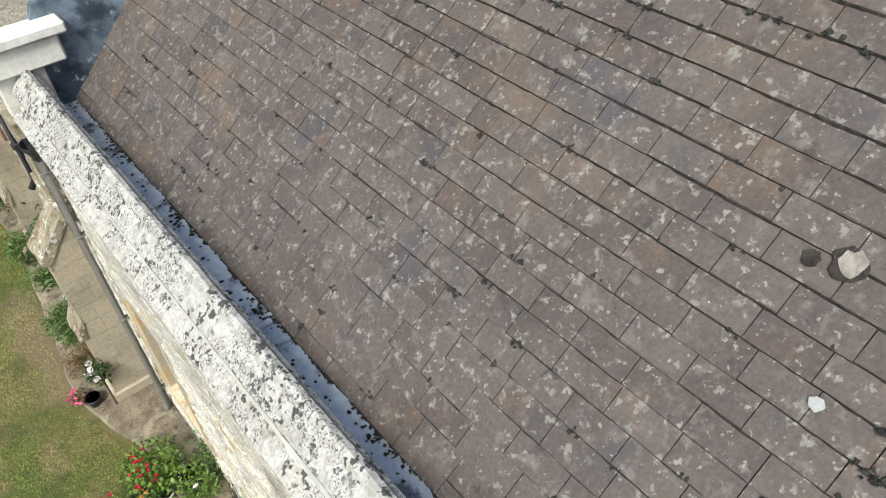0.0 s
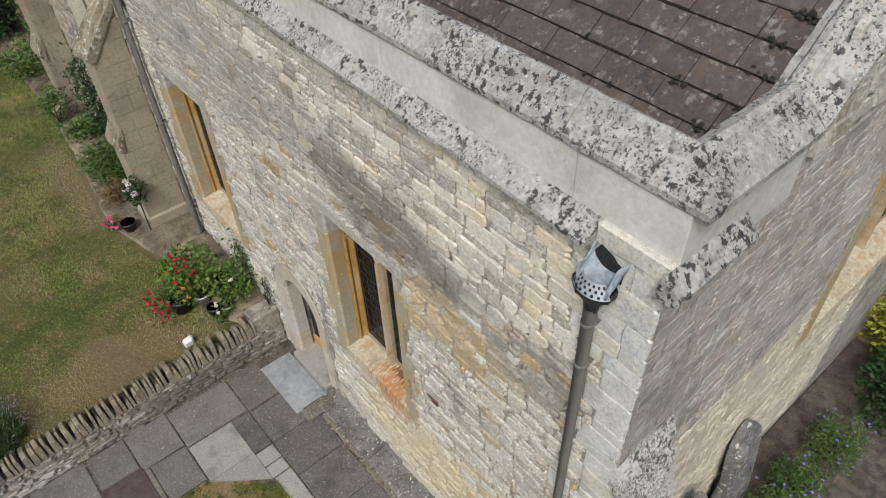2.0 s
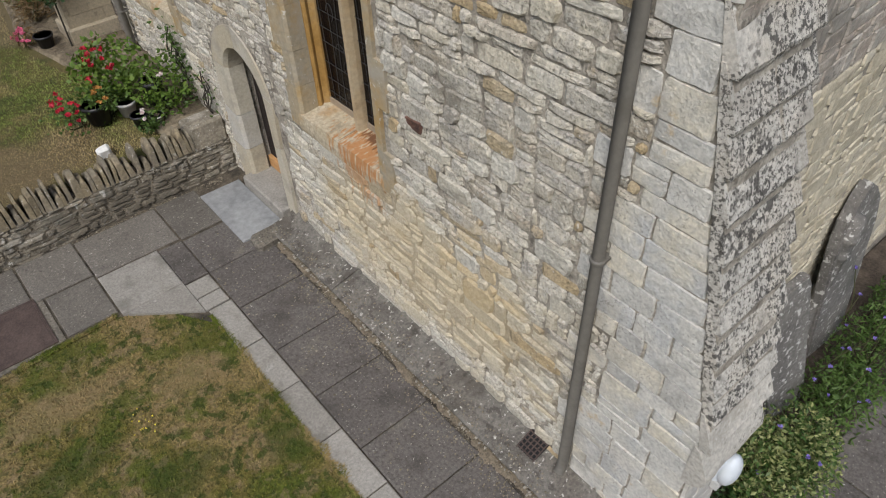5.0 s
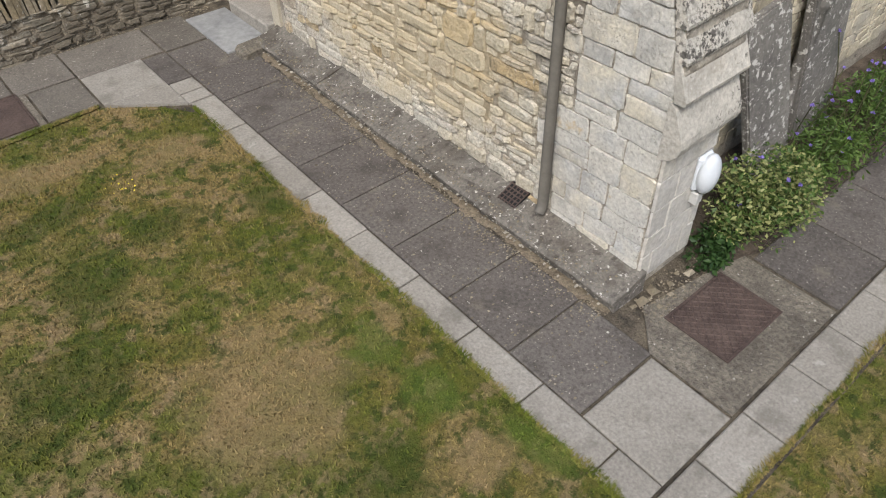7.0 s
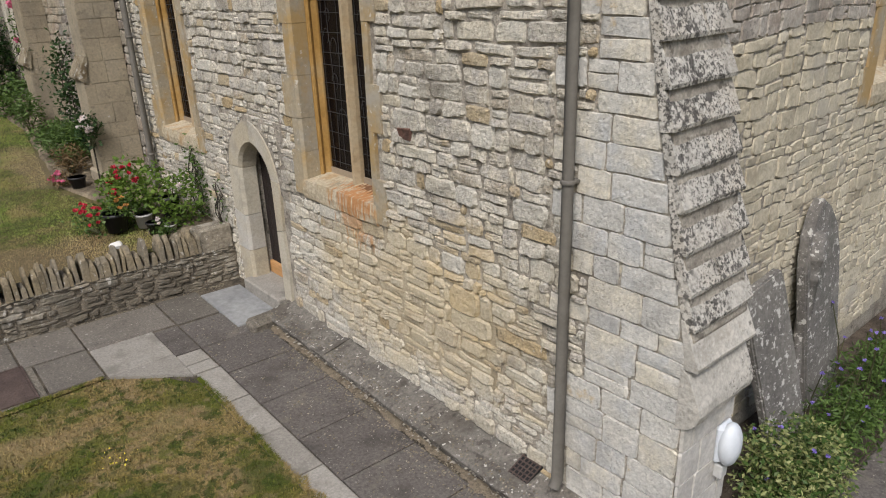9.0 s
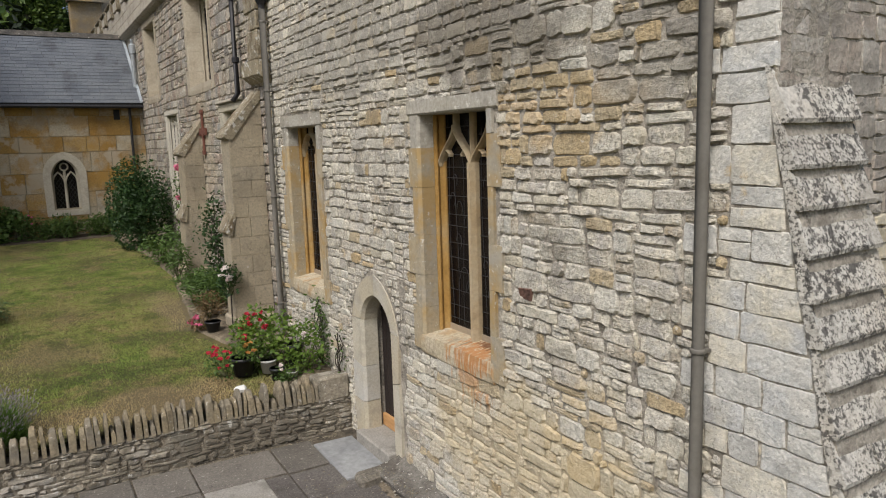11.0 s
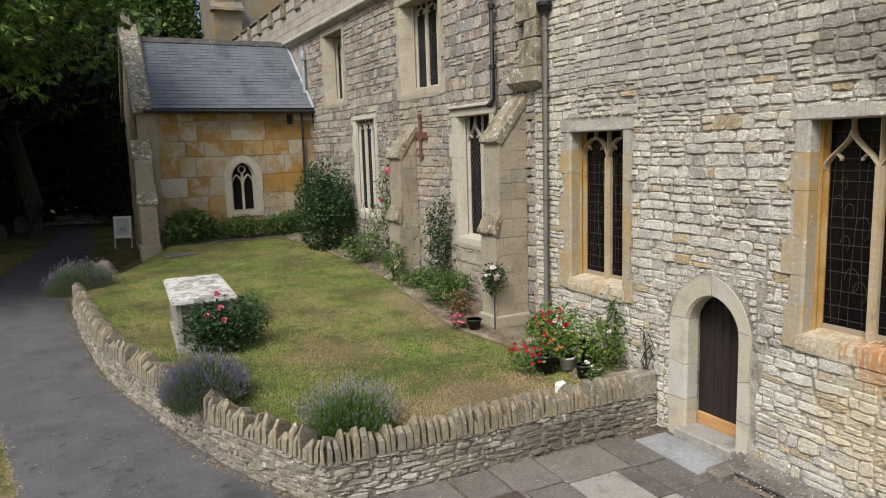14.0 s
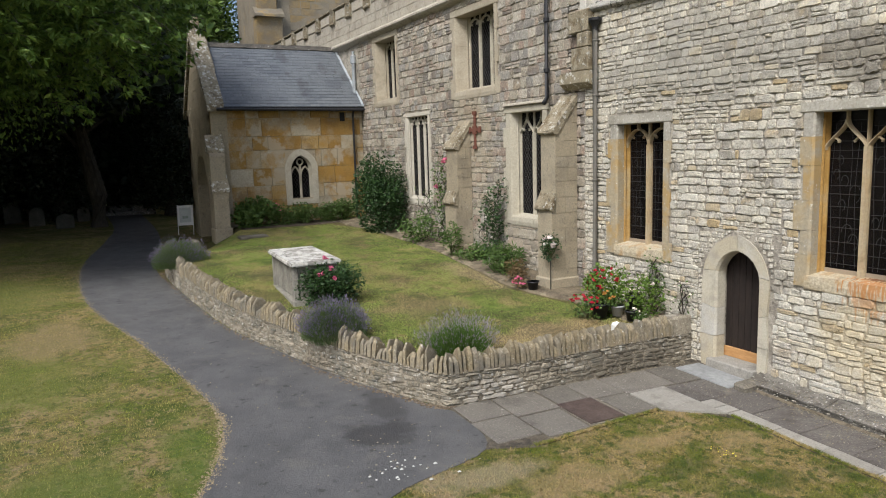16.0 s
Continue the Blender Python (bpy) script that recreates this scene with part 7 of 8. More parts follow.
for sx in (-0.32, 0.32):
    board_part("leg", tube(bmesh.new(), [(sx, -0.02, 0), (sx, -0.02, 1.32)], 0.018, 8), plain("white_leg", (0.55, 0.55, 0.55), rough=0.4))
flat = part("ledger_stone", worn(boxed(-4.95, -4.0, 21.3, 21.95, lawn_z(-4.5, 21.6) - 0.05, lawn_z(-4.5, 21.6) + 0.05, bevel=0.02), 2, 0.02), concrete)
tagged(flat, "flat brown stone slab sunk in the lawn", "stone slab")
# headstone stone made much darker, with the trees' deep shade put into its colour
shade_stone = surface("shade_darkened_headstone", [(0.05, 0.05, 0.042), (0.09, 0.086, 0.072)], scale=2, grain=25, tone=0.35, bump=0.4)
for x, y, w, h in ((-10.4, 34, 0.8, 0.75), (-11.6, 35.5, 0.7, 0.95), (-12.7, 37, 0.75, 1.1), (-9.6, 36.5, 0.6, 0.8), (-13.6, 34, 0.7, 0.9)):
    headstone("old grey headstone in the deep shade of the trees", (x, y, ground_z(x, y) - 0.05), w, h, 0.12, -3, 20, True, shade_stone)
ttomb = part("table_tomb", boxed(-8.3, -6.6, 39, 40.2, ground_z(-7, 39) - 0.1, ground_z(-7, 39) + 0.45, bevel=0.03), hs_m)
tagged(ttomb, "low stone table tomb in the deep shade", "tomb")
tagged(part("table_tomb_step", boxed(-9.0, -6.0, 38.5, 40.7, ground_z(-7, 39) - 0.1, ground_z(-7, 39) + 0.16, bevel=0.03), hs_m), "broad stone step round a table tomb", "step")
def boulder(label, at, size, m, seed):
    bm = bmesh.new()
    bmesh.ops.create_icosphere(bm, subdivisions=3, radius=1)
    for v in bm.verts:
        k = 1 + 0.3 * noise.noise(v.co * 1.3 + Vector((seed, 0, 0))) + 0.08 * noise.noise(v.co * 5)
        v.co = Vector((at[0] + v.co.x * size[0] * k, at[1] + v.co.y * size[1] * k, at[2] + v.co.z * size[2] * k))
    return tagged(smooth(part("boulder", bm, m)), label, "boulder")


boulder("rounded buff boulder at the end of the low wall", (-7.2, 17.4, 1.12), (0.3, 0.28, 0.24), hen, 3)
boulder("weathered grey boulder sunk behind the lavender", (-6.75, 20.1, 1.45), (0.42, 0.36, 0.34), lstone, 7)
wst = part("white_stone", worn(boxed(-0.86, -0.68, 7.0, 7.12, 0.8, 0.98, bevel=0.03), 8, 0.02), plain("white_painted_stone", (0.75, 0.74, 0.7), rough=0.7))
tagged(wst, "small white stone on top of the low wall", "stone")

# ---- flower bed under the windows ----
def bed_strip(edge, y0, y1, n):
    """Soil between the wall and a wavering edge x = edge(y)."""
    bm, prev = bmesh.new(), None
    for i in range(n + 1):
        y = y0 + (y1 - y0) * i / n
        e = edge(y) + 0.06 * noise.noise((0, y * 1.7, 5))
        row = [bm.verts.new((x, y, lawn_z(x, y) + h + 0.03 * noise.noise((x * 3, y * 3, 1)))) for x, h in ((e, -0.02), (e + 0.06, 0.04), ((e + 0.8) / 2, 0.07), (0.82, 0.06))]
        if prev:
            for k in range(3):
                bm.faces.new((prev[k], prev[k + 1], row[k + 1], row[k]))
        prev = row
    return bm


EDGE = ((6.95, 0.1), (7.4, -0.2), (8.4, 0.0), (9.2, -0.2), (10.8, -0.65), (13, -0.4), (15.9, -0.1), (18.8, -0.2), (21.2, -0.4), (22.6, -0.7))
dry_bed = surface("dry_tan_bed", [(0.1, 0.08, 0.053), (0.19, 0.155, 0.105)], scale=3, grain=30, tone=0.5, bump=1.0, stains=[((0.3, 0.25, 0.17), 2.2, 0.52, 0.64, 0.7), ((0.05, 0.04, 0.028), 5, 0.54, 0.64, 0.7)])
bed = part("flower_bed", bed_strip(lambda y: float(np.interp(y, [e[0] for e in EDGE], [e[1] for e in EDGE])), 6.95, 24.0, 60), dry_bed)
pb = bmesh.new()
prev = None
for i in range(17):
    x = -4.5 + i * 0.25
    row = [pb.verts.new((x, y, lawn_z(x, y) + h)) for y, h in ((23.25 + 0.1 * noise.noise((x * 2, 0, 0)), -0.02), (23.32, 0.04), (24.1, 0.06))]
    if prev:
        for k in range(2):
            pb.faces.new((prev[k], row[k], row[k + 1], prev[k + 1]))
    prev = row
tagged(part("flower_bed_porch", pb, bed_soil), "narrow soil bed along the porch wall", "flower bed", kind="structure")
tagged(bed, "dry brown flower bed soil along the church wall", "flower bed", kind="structure")
black_pot, white_pot = plain("black_plastic_pot", (0.02, 0.02, 0.022), rough=0.45), plain("white_pot", (0.6, 0.59, 0.56), rough=0.5)
LZ = lambda x, y: lawn_z(x, y) + 0.045
for x, y, r, h, m, l in ((-0.12, 7.75, 0.14, 0.22, white_pot, "white plant pot with flowers"), (-0.5, 7.85, 0.2, 0.3, black_pot, "black plastic plant pot"), (0.3, 7.7, 0.16, 0.42, black_pot, "tall black plastic plant pot"), (-0.1, 7.35, 0.12, 0.2, black_pot, "small black plastic plant pot"), (0.12, 7.3, 0.1, 0.12, white_pot, "small white plant pot"), (-0.35, 10.45, 0.15, 0.2, black_pot, "black plant pot on the bed edge"), (0.25, 13.3, 0.1, 0.2, white_pot, "white jar on the flower bed")):
    pot(l, (x, y, LZ(x, y)), r, h, m)
shrub("geranium", "bushy red geraniums in pots by the low wall", (-0.05, 8.1, LZ(0, 8.1)), (0.5, 0.45, 0.5), 1150, 0.085, leaf_fresh, 1, (red_petal, 22, 0.09), "flowers", aspect=1.3)
shrub("geranium", "trailing red geranium spilling over the grass", (-0.75, 7.9, LZ(-0.7, 7.9)), (0.45, 0.4, 0.25), 300, 0.06, leaf_mid, 2, (red_petal, 16, 0.085), "flowers", aspect=1.3)
shrub("marigold", "orange flowering plant in a pot", (-0.35, 7.75, LZ(-0.3, 7.7) + 0.2), (0.24, 0.22, 0.18), 320, 0.07, leaf_mid, 3, (orange_petal, 9, 0.08), "flowers")
shrub("rose_bush", "low rose bush with pale pink blooms under the window", (0.35, 7.5, LZ(0.3, 7.5)), (0.34, 0.38, 0.42), 560, 0.09, leaf_fresh, 4, (pale_petal, 3, 0.1), "rose")
shrub("bedding_plant", "small white flowering plant beside the pots", (0.0, 7.2, LZ(0, 7.2)), (0.2, 0.18, 0.15), 260, 0.06, leaf_mid, 5, (pale_petal, 6, 0.07), "flowers")


def climber(label, y0, y1, z0, z1, n, seed, m=leaf_mid, size=0.09, x=0.74, flowers=None, depth=0.08):
    rng = np.random.default_rng(seed)
    t = thing("climbing_plant", label, "climber", (x, (y0 + y1) / 2, z0))
    bm = bmesh.new()
    pts = []
    for k in range(5):
        y, z = (y0 + y1) / 2 + rng.uniform(-0.05, 0.05), z0
        line = [(x, y, z)]
        while z < z0 + (z1 - z0) * rng.uniform(0.7, 1):
            z += 0.16
            y = min(y1, max(y0, y + rng.uniform(-0.15, 0.15)))
            line.append((x + rng.uniform(-depth, 0.03), y, z))
        tube(bm, line, 0.01, 5, False)
        for p in line[1:]:
            pts += [np.array(p) + rng.normal(size=3) * (depth * 0.8, 0.11, 0.11) for _ in range(max(1, n // (5 * len(line))))]
    place(part("stem", bm, bark), t)
    p = np.array(pts)
    p[:, 0] = np.minimum(p[:, 0], 0.775)
    raw("foliage", leaves(p, size, rng), m, t)
    if flowers:
        fm, places, fs = flowers
        for f in places:
            place(part("flower", rosette(f, fs, rng), fm), t)


climber("narrow green creeper climbing below the window", 7.3, 7.75, 0.9, 2.0, 320, 11, size=0.08)
climber("thin creeper stem on the wall beside the door", 6.65, 6.95, 0.95, 1.6, 60, 12, size=0.07)
climber("climbing rose with dark leaves between the buttresses", 13.2, 14.4, 1.2, 3.5, 900, 13, leaf_dark, 0.11, 0.62, (pale_petal, [(0.45, 13.6, 1.9)], 0.1), 0.2)
climber("red climbing rose beside the tall window", 16.2, 17.4, 1.3, 4.2, 700, 14, leaf_mid, 0.1, 0.62, (pink_petal, [(0.3, 15.9, 4.1), (0.35, 16.2, 4.0), (0.4, 16.9, 3.2)], 0.2), 0.2)
climber("bare wiry rose stems below the window", 17.3, 18.7, 1.3, 3.2, 180, 15, leaf_mid, 0.08, 0.66, None, 0.2)
shrub("evergreen_shrub", "tall dense dark green evergreen shrub against the wall", (-0.1, 20.3, LZ(0, 20.3)), (0.86, 0.98, 1.4), 9000, 0.11, leaf_dark, 21, None, "shrub", clumps=40)
shrub("grassy_plant", "tufted green plant in the flower bed", (0.1, 12.4, LZ(0, 12.4)), (0.5, 0.55, 0.35), 1500, 0.16, leaf_mid, 22, None, "plant", aspect=6)
shrub("withered_plant", "browned seedy plant in the flower bed", (-0.2, 11.4, LZ(-0.2, 11.4)), (0.3, 0.3, 0.28), 500, 0.12, leaf_brown, 23, None, "plant", aspect=5)
shrub("pink_bedding", "pink bedding flowers at the bed edge", (-0.55, 10.7, LZ(-0.5, 10.7)), (0.22, 0.2, 0.13), 260, 0.06, leaf_brown, 24, (pink_petal, 12, 0.09), "flowers")
shrub("tall_weed", "upright leafy plant by the buttress", (-0.1, 15.0, LZ(0, 15)), (0.3, 0.3, 0.5), 500, 0.13, leaf_mid, 25, None, "plant", aspect=4)
shrub("low_shrub", "low green plant in front of the buttress", (0.2, 14.2, LZ(0, 14.2)), (0.5, 0.5, 0.22), 700, 0.1, leaf_mid, 26, None, "plant")
shrub("bramble", "straggling yellow-green shrub by the flower bed", (0.0, 17.6, LZ(0, 17.6)), (0.5, 0.6, 0.5), 1000, 0.1, leaf_mid, 27, None, "shrub")
std = shrub("standard_rose", "standard rose with pale pink blooms on a bare stem", (-0.05, 10.15, LZ(0, 10.15) + 0.75), (0.2, 0.22, 0.3), 420, 0.08, leaf_dark, 28, (pale_petal, 7, 0.14), "rose")
place(part("trunk", tube(bmesh.new(), [(-0.05, 10.15, LZ(0, 10.15) - 0.02), (-0.03, 10.17, LZ(0, 10.15) + 0.95)], 0.014, 7), bark), std)
for x, w, h, sd, fl in ((-3.9, 0.75, 0.55, 31, None), (-2.9, 0.6, 0.42, 32, (pink_petal, 6, 0.09)), (-2.1, 0.6, 0.38, 33, None), (-1.0, 0.55, 0.36, 34, None), (-0.3, 0.5, 0.42, 35, None)):
    shrub("border_plant", "leafy green border plant under the porch window", (x, 23.65, LZ(x, 23.6)), (w, 0.4, h), 1300, 0.16 if x < -3 else 0.12, leaf_mid, sd, fl, "plant", aspect=1.5 if x < -3 else 3)
# rose bush by the tomb
shrub("rose_bush", "dark rose bush with pink blooms against the tomb", (-4.98, 11.75, lawn_z(-5, 11.6)), (0.72, 0.55, 0.5), 4200, 0.085, leaf_dark, 41, (pink_petal, 6, 0.17), "rose")
shrub("catmint", "greyish spiky plant behind the tomb", (-4.1, 13.4, lawn_z(-4, 13.4)), (0.35, 0.5, 0.3), 700, 0.14, lav_leaf, 42, None, "plant", aspect=7)


def lavender(at, r, h, n, seed, bloom, label, stems=lav_leaf, flowers=lav_flower, tall=0.12):
    """A soft dome of narrow leaves, with fine flower spikes on short stems over its upper side."""
    rng = np.random.default_rng(seed)
    t = thing("lavender", label, "lavender", at, group="lavender bushes")

    def dome(m, lo, hi, low):
        d = rng.normal(size=(m, 3))
        d /= np.linalg.norm(d, axis=1)[:, None]
        d[:, 2] = low + (1 - low) * np.abs(d[:, 2])
        lump = 1 + 0.1 * np.sin(5 * np.arctan2(d[:, 1], d[:, 0]) + seed) + 0.07 * np.sin(11 * d[:, 0] + 7 * d[:, 1] + 3 * d[:, 2])
        return d, np.array(at) + d * np.array([r, r, h]) * (lump * rng.uniform(lo, hi, m))[:, None]

    d, p = dome(n, 0.45, 0.9, 0.0)
    foliage = leaves(p, 0.085, rng, 9, up=d * 0.7 + np.array([0, 0, 0.9]))
    tagged(raw("foliage", foliage, stems, t), kind="stuff")
    m = int(n * bloom)
    d, p = dome(m, 0.78, 0.96, 0.22)
    up = d * 0.8 + np.array([0, 0, 0.8]) + rng.normal(size=(m, 3)) * 0.12
    up /= np.linalg.norm(up, axis=1)[:, None]
    tip = p + up * rng.uniform(0.4, 1.2, m)[:, None] * tall
    w = rng.normal(size=(m, 3)) * 0.002
    tagged(raw("flower_stem", (np.stack([p - w, p + w, tip], 1).reshape(-1, 3), np.arange(3 * m).reshape(-1, 3)), stems, t), kind="stuff")
    tagged(raw("bloom", leaves(tip, 0.05, rng, 3.2, up=up * 2.5), flowers, t), kind="stuff")


lavender((-5.72, 9.35, 0.9), 0.66, 0.66, 16000, 51, 0.2, "round purple flowering lavender bush on the low wall")
lavender((-4.12, 7.32, 0.78), 0.6, 0.52, 16000, 52, 0.1, "green lavender bush with fading grey spikes behind the low wall", leaf_material("green_lavender_stem", [(0.05, 0.11, 0.015), (0.085, 0.16, 0.026), (0.13, 0.2, 0.045)]), leaf_material("faded_lavender_flower", [(0.2, 0.185, 0.19), (0.27, 0.245, 0.25)]), 0.28)
lavender((-7.3, 18.6, 1.2), 0.82, 0.78, 18000, 53, 0.12, "sprawling purple lavender bush at the end of the low wall")

# ---- border by the east wall ----
shrub("variegated_shrub", "variegated green and cream shrub with blue flowers at the wall foot", (2.35, -1.3, ground_z(2, -1)), (0.55, 0.45, 0.42), 5200, 0.055, leaf_var, 61, (violet_petal, 5, 0.05), "shrub")
shrub("variegated_shrub", "low dark green growth at the buttress foot", (1.7, -1.25, ground_z(2, -1)), (0.3, 0.2, 0.14), 600, 0.07, leaf_dark, 62, None, "shrub")
for x, sd, h in ((3.4, 63, 0.35), (4.3, 64, 0.45), (5.2, 65, 0.4), (6.2, 66, 0.5)):
    plant = shrub("verbena", "violet-flowered border plant beside the path", (x, -1.3, ground_z(x, -1)), (0.5, 0.4, h), 1500, 0.075, leaf_mid, sd, (violet_petal, 4, 0.045), "flowers", aspect=3)
    wiry = np.random.default_rng(sd + 200)
    for _ in range(9):
        bx, by = x + wiry.normal() * 0.3, -1.3 + wiry.normal() * 0.22
        tip = (bx + wiry.normal() * 0.12, by + wiry.normal() * 0.12, ground_z(x, -1) + wiry.uniform(0.7, 1.25))
        place(part("flower_stem", tube(bmesh.new(), [(bx, by, ground_z(x, -1)), ((bx + tip[0]) / 2 + 0.02, (by + tip[1]) / 2, tip[2] * 0.55), tip], 0.006, 4, False), stem_m), plant)
        place(part("flower", rosette(tip, 0.05, wiry), violet_petal), plant)
shrub("golden_shrub", "golden yellow leaved shrub by the east wall", (9.4, -1.3, ground_z(6, -1)), (1.1, 0.9, 1.0), 3600, 0.12, leaf_yellow, 67, None, "shrub")
shrub("dark_shrub", "dark green shrub by the east wall", (8.0, -1.8, ground_z(6, -1)), (0.9, 0.8, 0.6), 3000, 0.11, leaf_dark, 68, None, "shrub")
ebed = part("flower_bed_east", sheet([(1.65, -0.45), (1.65, -1.4), (2.1, -1.52), (9, -1.52), (9, -0.45)], 0.04, 0.05), bed_soil)
tagged(ebed, "dark soil border along the east wall", "flower bed", kind="structure")

# ---- trees ----
def tree(label, at, height, crown, radii, n, size, leaf_m, seed, clumps=60, droop=0.6, trunk=0.4, sprays=0):
    rng = np.random.default_rng(seed)
    t = thing("tree", label, "tree", at)
    top = Vector(crown)
    bm = bmesh.new()
    a = Vector(at)
    pts = [a - Vector((0, 0, 0.2)), a + Vector((0.1, 0, height * 0.15)), a + (top - a) * 0.5, top]
    tube(bm, pts, [trunk * 1.2, trunk, trunk * 0.7, trunk * 0.25], 10)
    p = blob(rng, crown, radii, n, clumps, 0.22)
    for k in range(26):
        tip = Vector(p[rng.integers(0, n)])
        start = a + (top - a) * rng.uniform(0.3, 0.9)
        mid = (start + tip) / 2 + Vector((0, 0, rng.uniform(0.1, 0.7)))
        tube(bm, [start, mid, tip], [trunk * 0.28, trunk * 0.16, 0.02], 6, False)
    place(part("trunk", bm, bark), t)
    raw("crown", leaves(p, size, rng, 2.2, droop), leaf_m, t)
    if sprays:
        # sprays at the edge of the crown, with tufts of long hanging leaves along each
        tw, pale, lp, ups = bmesh.new(), bmesh.new(), [], []
        for k in range(sprays):
            d = rng.normal(size=3)
            d /= np.linalg.norm(d)
            d[1], d[2] = -abs(d[1]), max(d[2], -0.75 + 0.5 * rng.random())
            start = np.array(crown) + d * np.array(radii) * rng.uniform(0.93, 1.08)
            out = np.array([d[0], d[1], 0.2]) + rng.normal(size=3) * 0.3
            long = rng.uniform(0.8, 1.7)
            line = [start + out * long * s + np.array([0, 0, -0.45 * long * s * s]) for s in (0, 0.25, 0.5, 0.75, 1.0)]
            tube(pale if k % 14 == 0 else tw, [tuple(q) for q in line], 0.016 if k % 14 == 0 else 0.01, 4, False)
            for q in line[1:]:
                for _ in range(3):
                    node_at = q + rng.normal(size=3) * (0.16, 0.16, 0.06)
                    turn = rng.normal(size=2)
                    tip = np.array([turn[0] * 0.5 + out[0] * 0.4, turn[1] * 0.5 + out[1] * 0.4, -0.55])
                    lp += [node_at + rng.normal(size=3) * 0.02] * 8
                    ups += [tip + rng.normal(size=3) * 0.35 for _ in range(8)]
        tagged(place(part("twig", tw, bark), t), kind="stuff")
        tagged(place(part("bare_twig", pale, pale_twig, None, "pale bare twigs"), t), kind="stuff")
        raw("leaf_spray", leaves(np.array(lp), 0.24, rng, 3.2, up=np.array(ups)), leaf_spray, t)


tree("large broadleaf tree with drooping dark green foliage", (-14.3, 25.5, ground_z(-14, 25)), 9, (-13.6, 23.6, 10.2), (6.4, 5.6, 5.0), 76000, 0.19, leaf_tree, 71, 150, 1.1, 0.4, 950)
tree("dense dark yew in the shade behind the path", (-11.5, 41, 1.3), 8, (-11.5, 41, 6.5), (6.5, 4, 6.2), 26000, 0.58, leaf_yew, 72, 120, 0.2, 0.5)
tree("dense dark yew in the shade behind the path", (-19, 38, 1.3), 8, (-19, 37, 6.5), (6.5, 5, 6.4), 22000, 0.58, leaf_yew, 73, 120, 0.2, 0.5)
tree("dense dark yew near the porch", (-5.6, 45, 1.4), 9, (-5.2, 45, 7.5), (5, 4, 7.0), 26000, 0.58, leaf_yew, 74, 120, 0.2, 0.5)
tree("tall dark tree behind the porch roof", (-3.5, 48, 1.4), 12, (-4.0, 47, 12.5), (6.0, 3.6, 8.5), 52000, 0.34, leaf_tree, 75, 120, 0.5, 0.5)
tree("dark spreading tree over the path", (-9, 34, 1.2), 10, (-10, 35, 11.0), (6.5, 5.5, 4.2), 26000, 0.58, leaf_tree, 76, 120, 0.6, 0.4)
tree("dark spreading tree beyond the lawn", (-22, 28, 0.9), 10, (-21, 28, 8.0), (6, 6, 6.5), 22000, 0.3, leaf_tree, 77, 120, 0.6, 0.45)
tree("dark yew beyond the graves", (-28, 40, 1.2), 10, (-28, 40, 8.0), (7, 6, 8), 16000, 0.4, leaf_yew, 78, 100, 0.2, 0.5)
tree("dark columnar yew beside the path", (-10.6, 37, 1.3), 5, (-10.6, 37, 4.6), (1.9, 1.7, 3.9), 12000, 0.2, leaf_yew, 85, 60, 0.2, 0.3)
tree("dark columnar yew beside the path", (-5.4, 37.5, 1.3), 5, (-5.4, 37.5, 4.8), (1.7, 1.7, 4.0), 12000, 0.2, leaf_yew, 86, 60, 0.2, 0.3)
# two crowns added to keep daylight off the far path and graves
tree("dark spreading yew added to shade the graves", (-15.5, 33, 1.1), 7, (-15.5, 33, 6.6), (5, 4, 4.6), 18000, 0.26, leaf_yew, 87, 90, 0.3, 0.4)
tree("dark spreading tree added to shade the path", (-16.5, 33.5, 1.1), 9, (-13.5, 31.5, 9.6), (7.5, 5, 3.6), 30000, 0.58, leaf_yew, 88, 110, 0.3, 0.4)
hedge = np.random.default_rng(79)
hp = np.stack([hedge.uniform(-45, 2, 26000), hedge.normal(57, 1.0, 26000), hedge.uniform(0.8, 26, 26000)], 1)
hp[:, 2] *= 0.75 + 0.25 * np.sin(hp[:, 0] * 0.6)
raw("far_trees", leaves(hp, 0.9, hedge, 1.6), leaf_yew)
tagged(bpy.data.objects["far_trees"], "dark mass of distant trees", "trees", kind="stuff")

# ---- grass blades and litter ----
def grass(name, label, inside, bounds, zf, n, h, m, seed, wide=0.014):
    rng = np.random.default_rng(seed)
    x, y = rng.uniform(bounds[0], bounds[1], n), rng.uniform(bounds[2], bounds[3], n)
    keep = inside(x, y)
    x, y = x[keep], y[keep]
    n = len(x)
    z = np.array([zf(a, b) for a, b in zip(x, y)])
    p = np.stack([x, y, z - 0.01], 1)
    a = rng.uniform(0, 2 * math.pi, n)
    w = np.stack([np.cos(a), np.sin(a), np.zeros(n)], 1) * rng.uniform(0.42 * wide, wide, n)[:, None]
    tip = p + np.stack([rng.normal(size=n) * h * 0.45, rng.normal(size=n) * h * 0.45, h * rng.uniform(0.5, 1.3, n)], 1)
    v = np.stack([p - w, p + w, tip], 1).reshape(-1, 3)
    ob = raw(name, (v, np.arange(3 * n).reshape(-1, 3)), m)
    tagged(ob, label, "grass", kind="stuff")


def in_poly(poly):
    def test(x, y):
        hit = np.zeros(len(x), bool)
        for (x0, y0), (x1, y1) in zip(poly, poly[1:] + poly[:1]):
            if y0 != y1:
                hit ^= ((y0 > y) != (y1 > y)) & (x < (x1 - x0) * (y - y0) / (y1 - y0) + x0)
        return hit
    return test


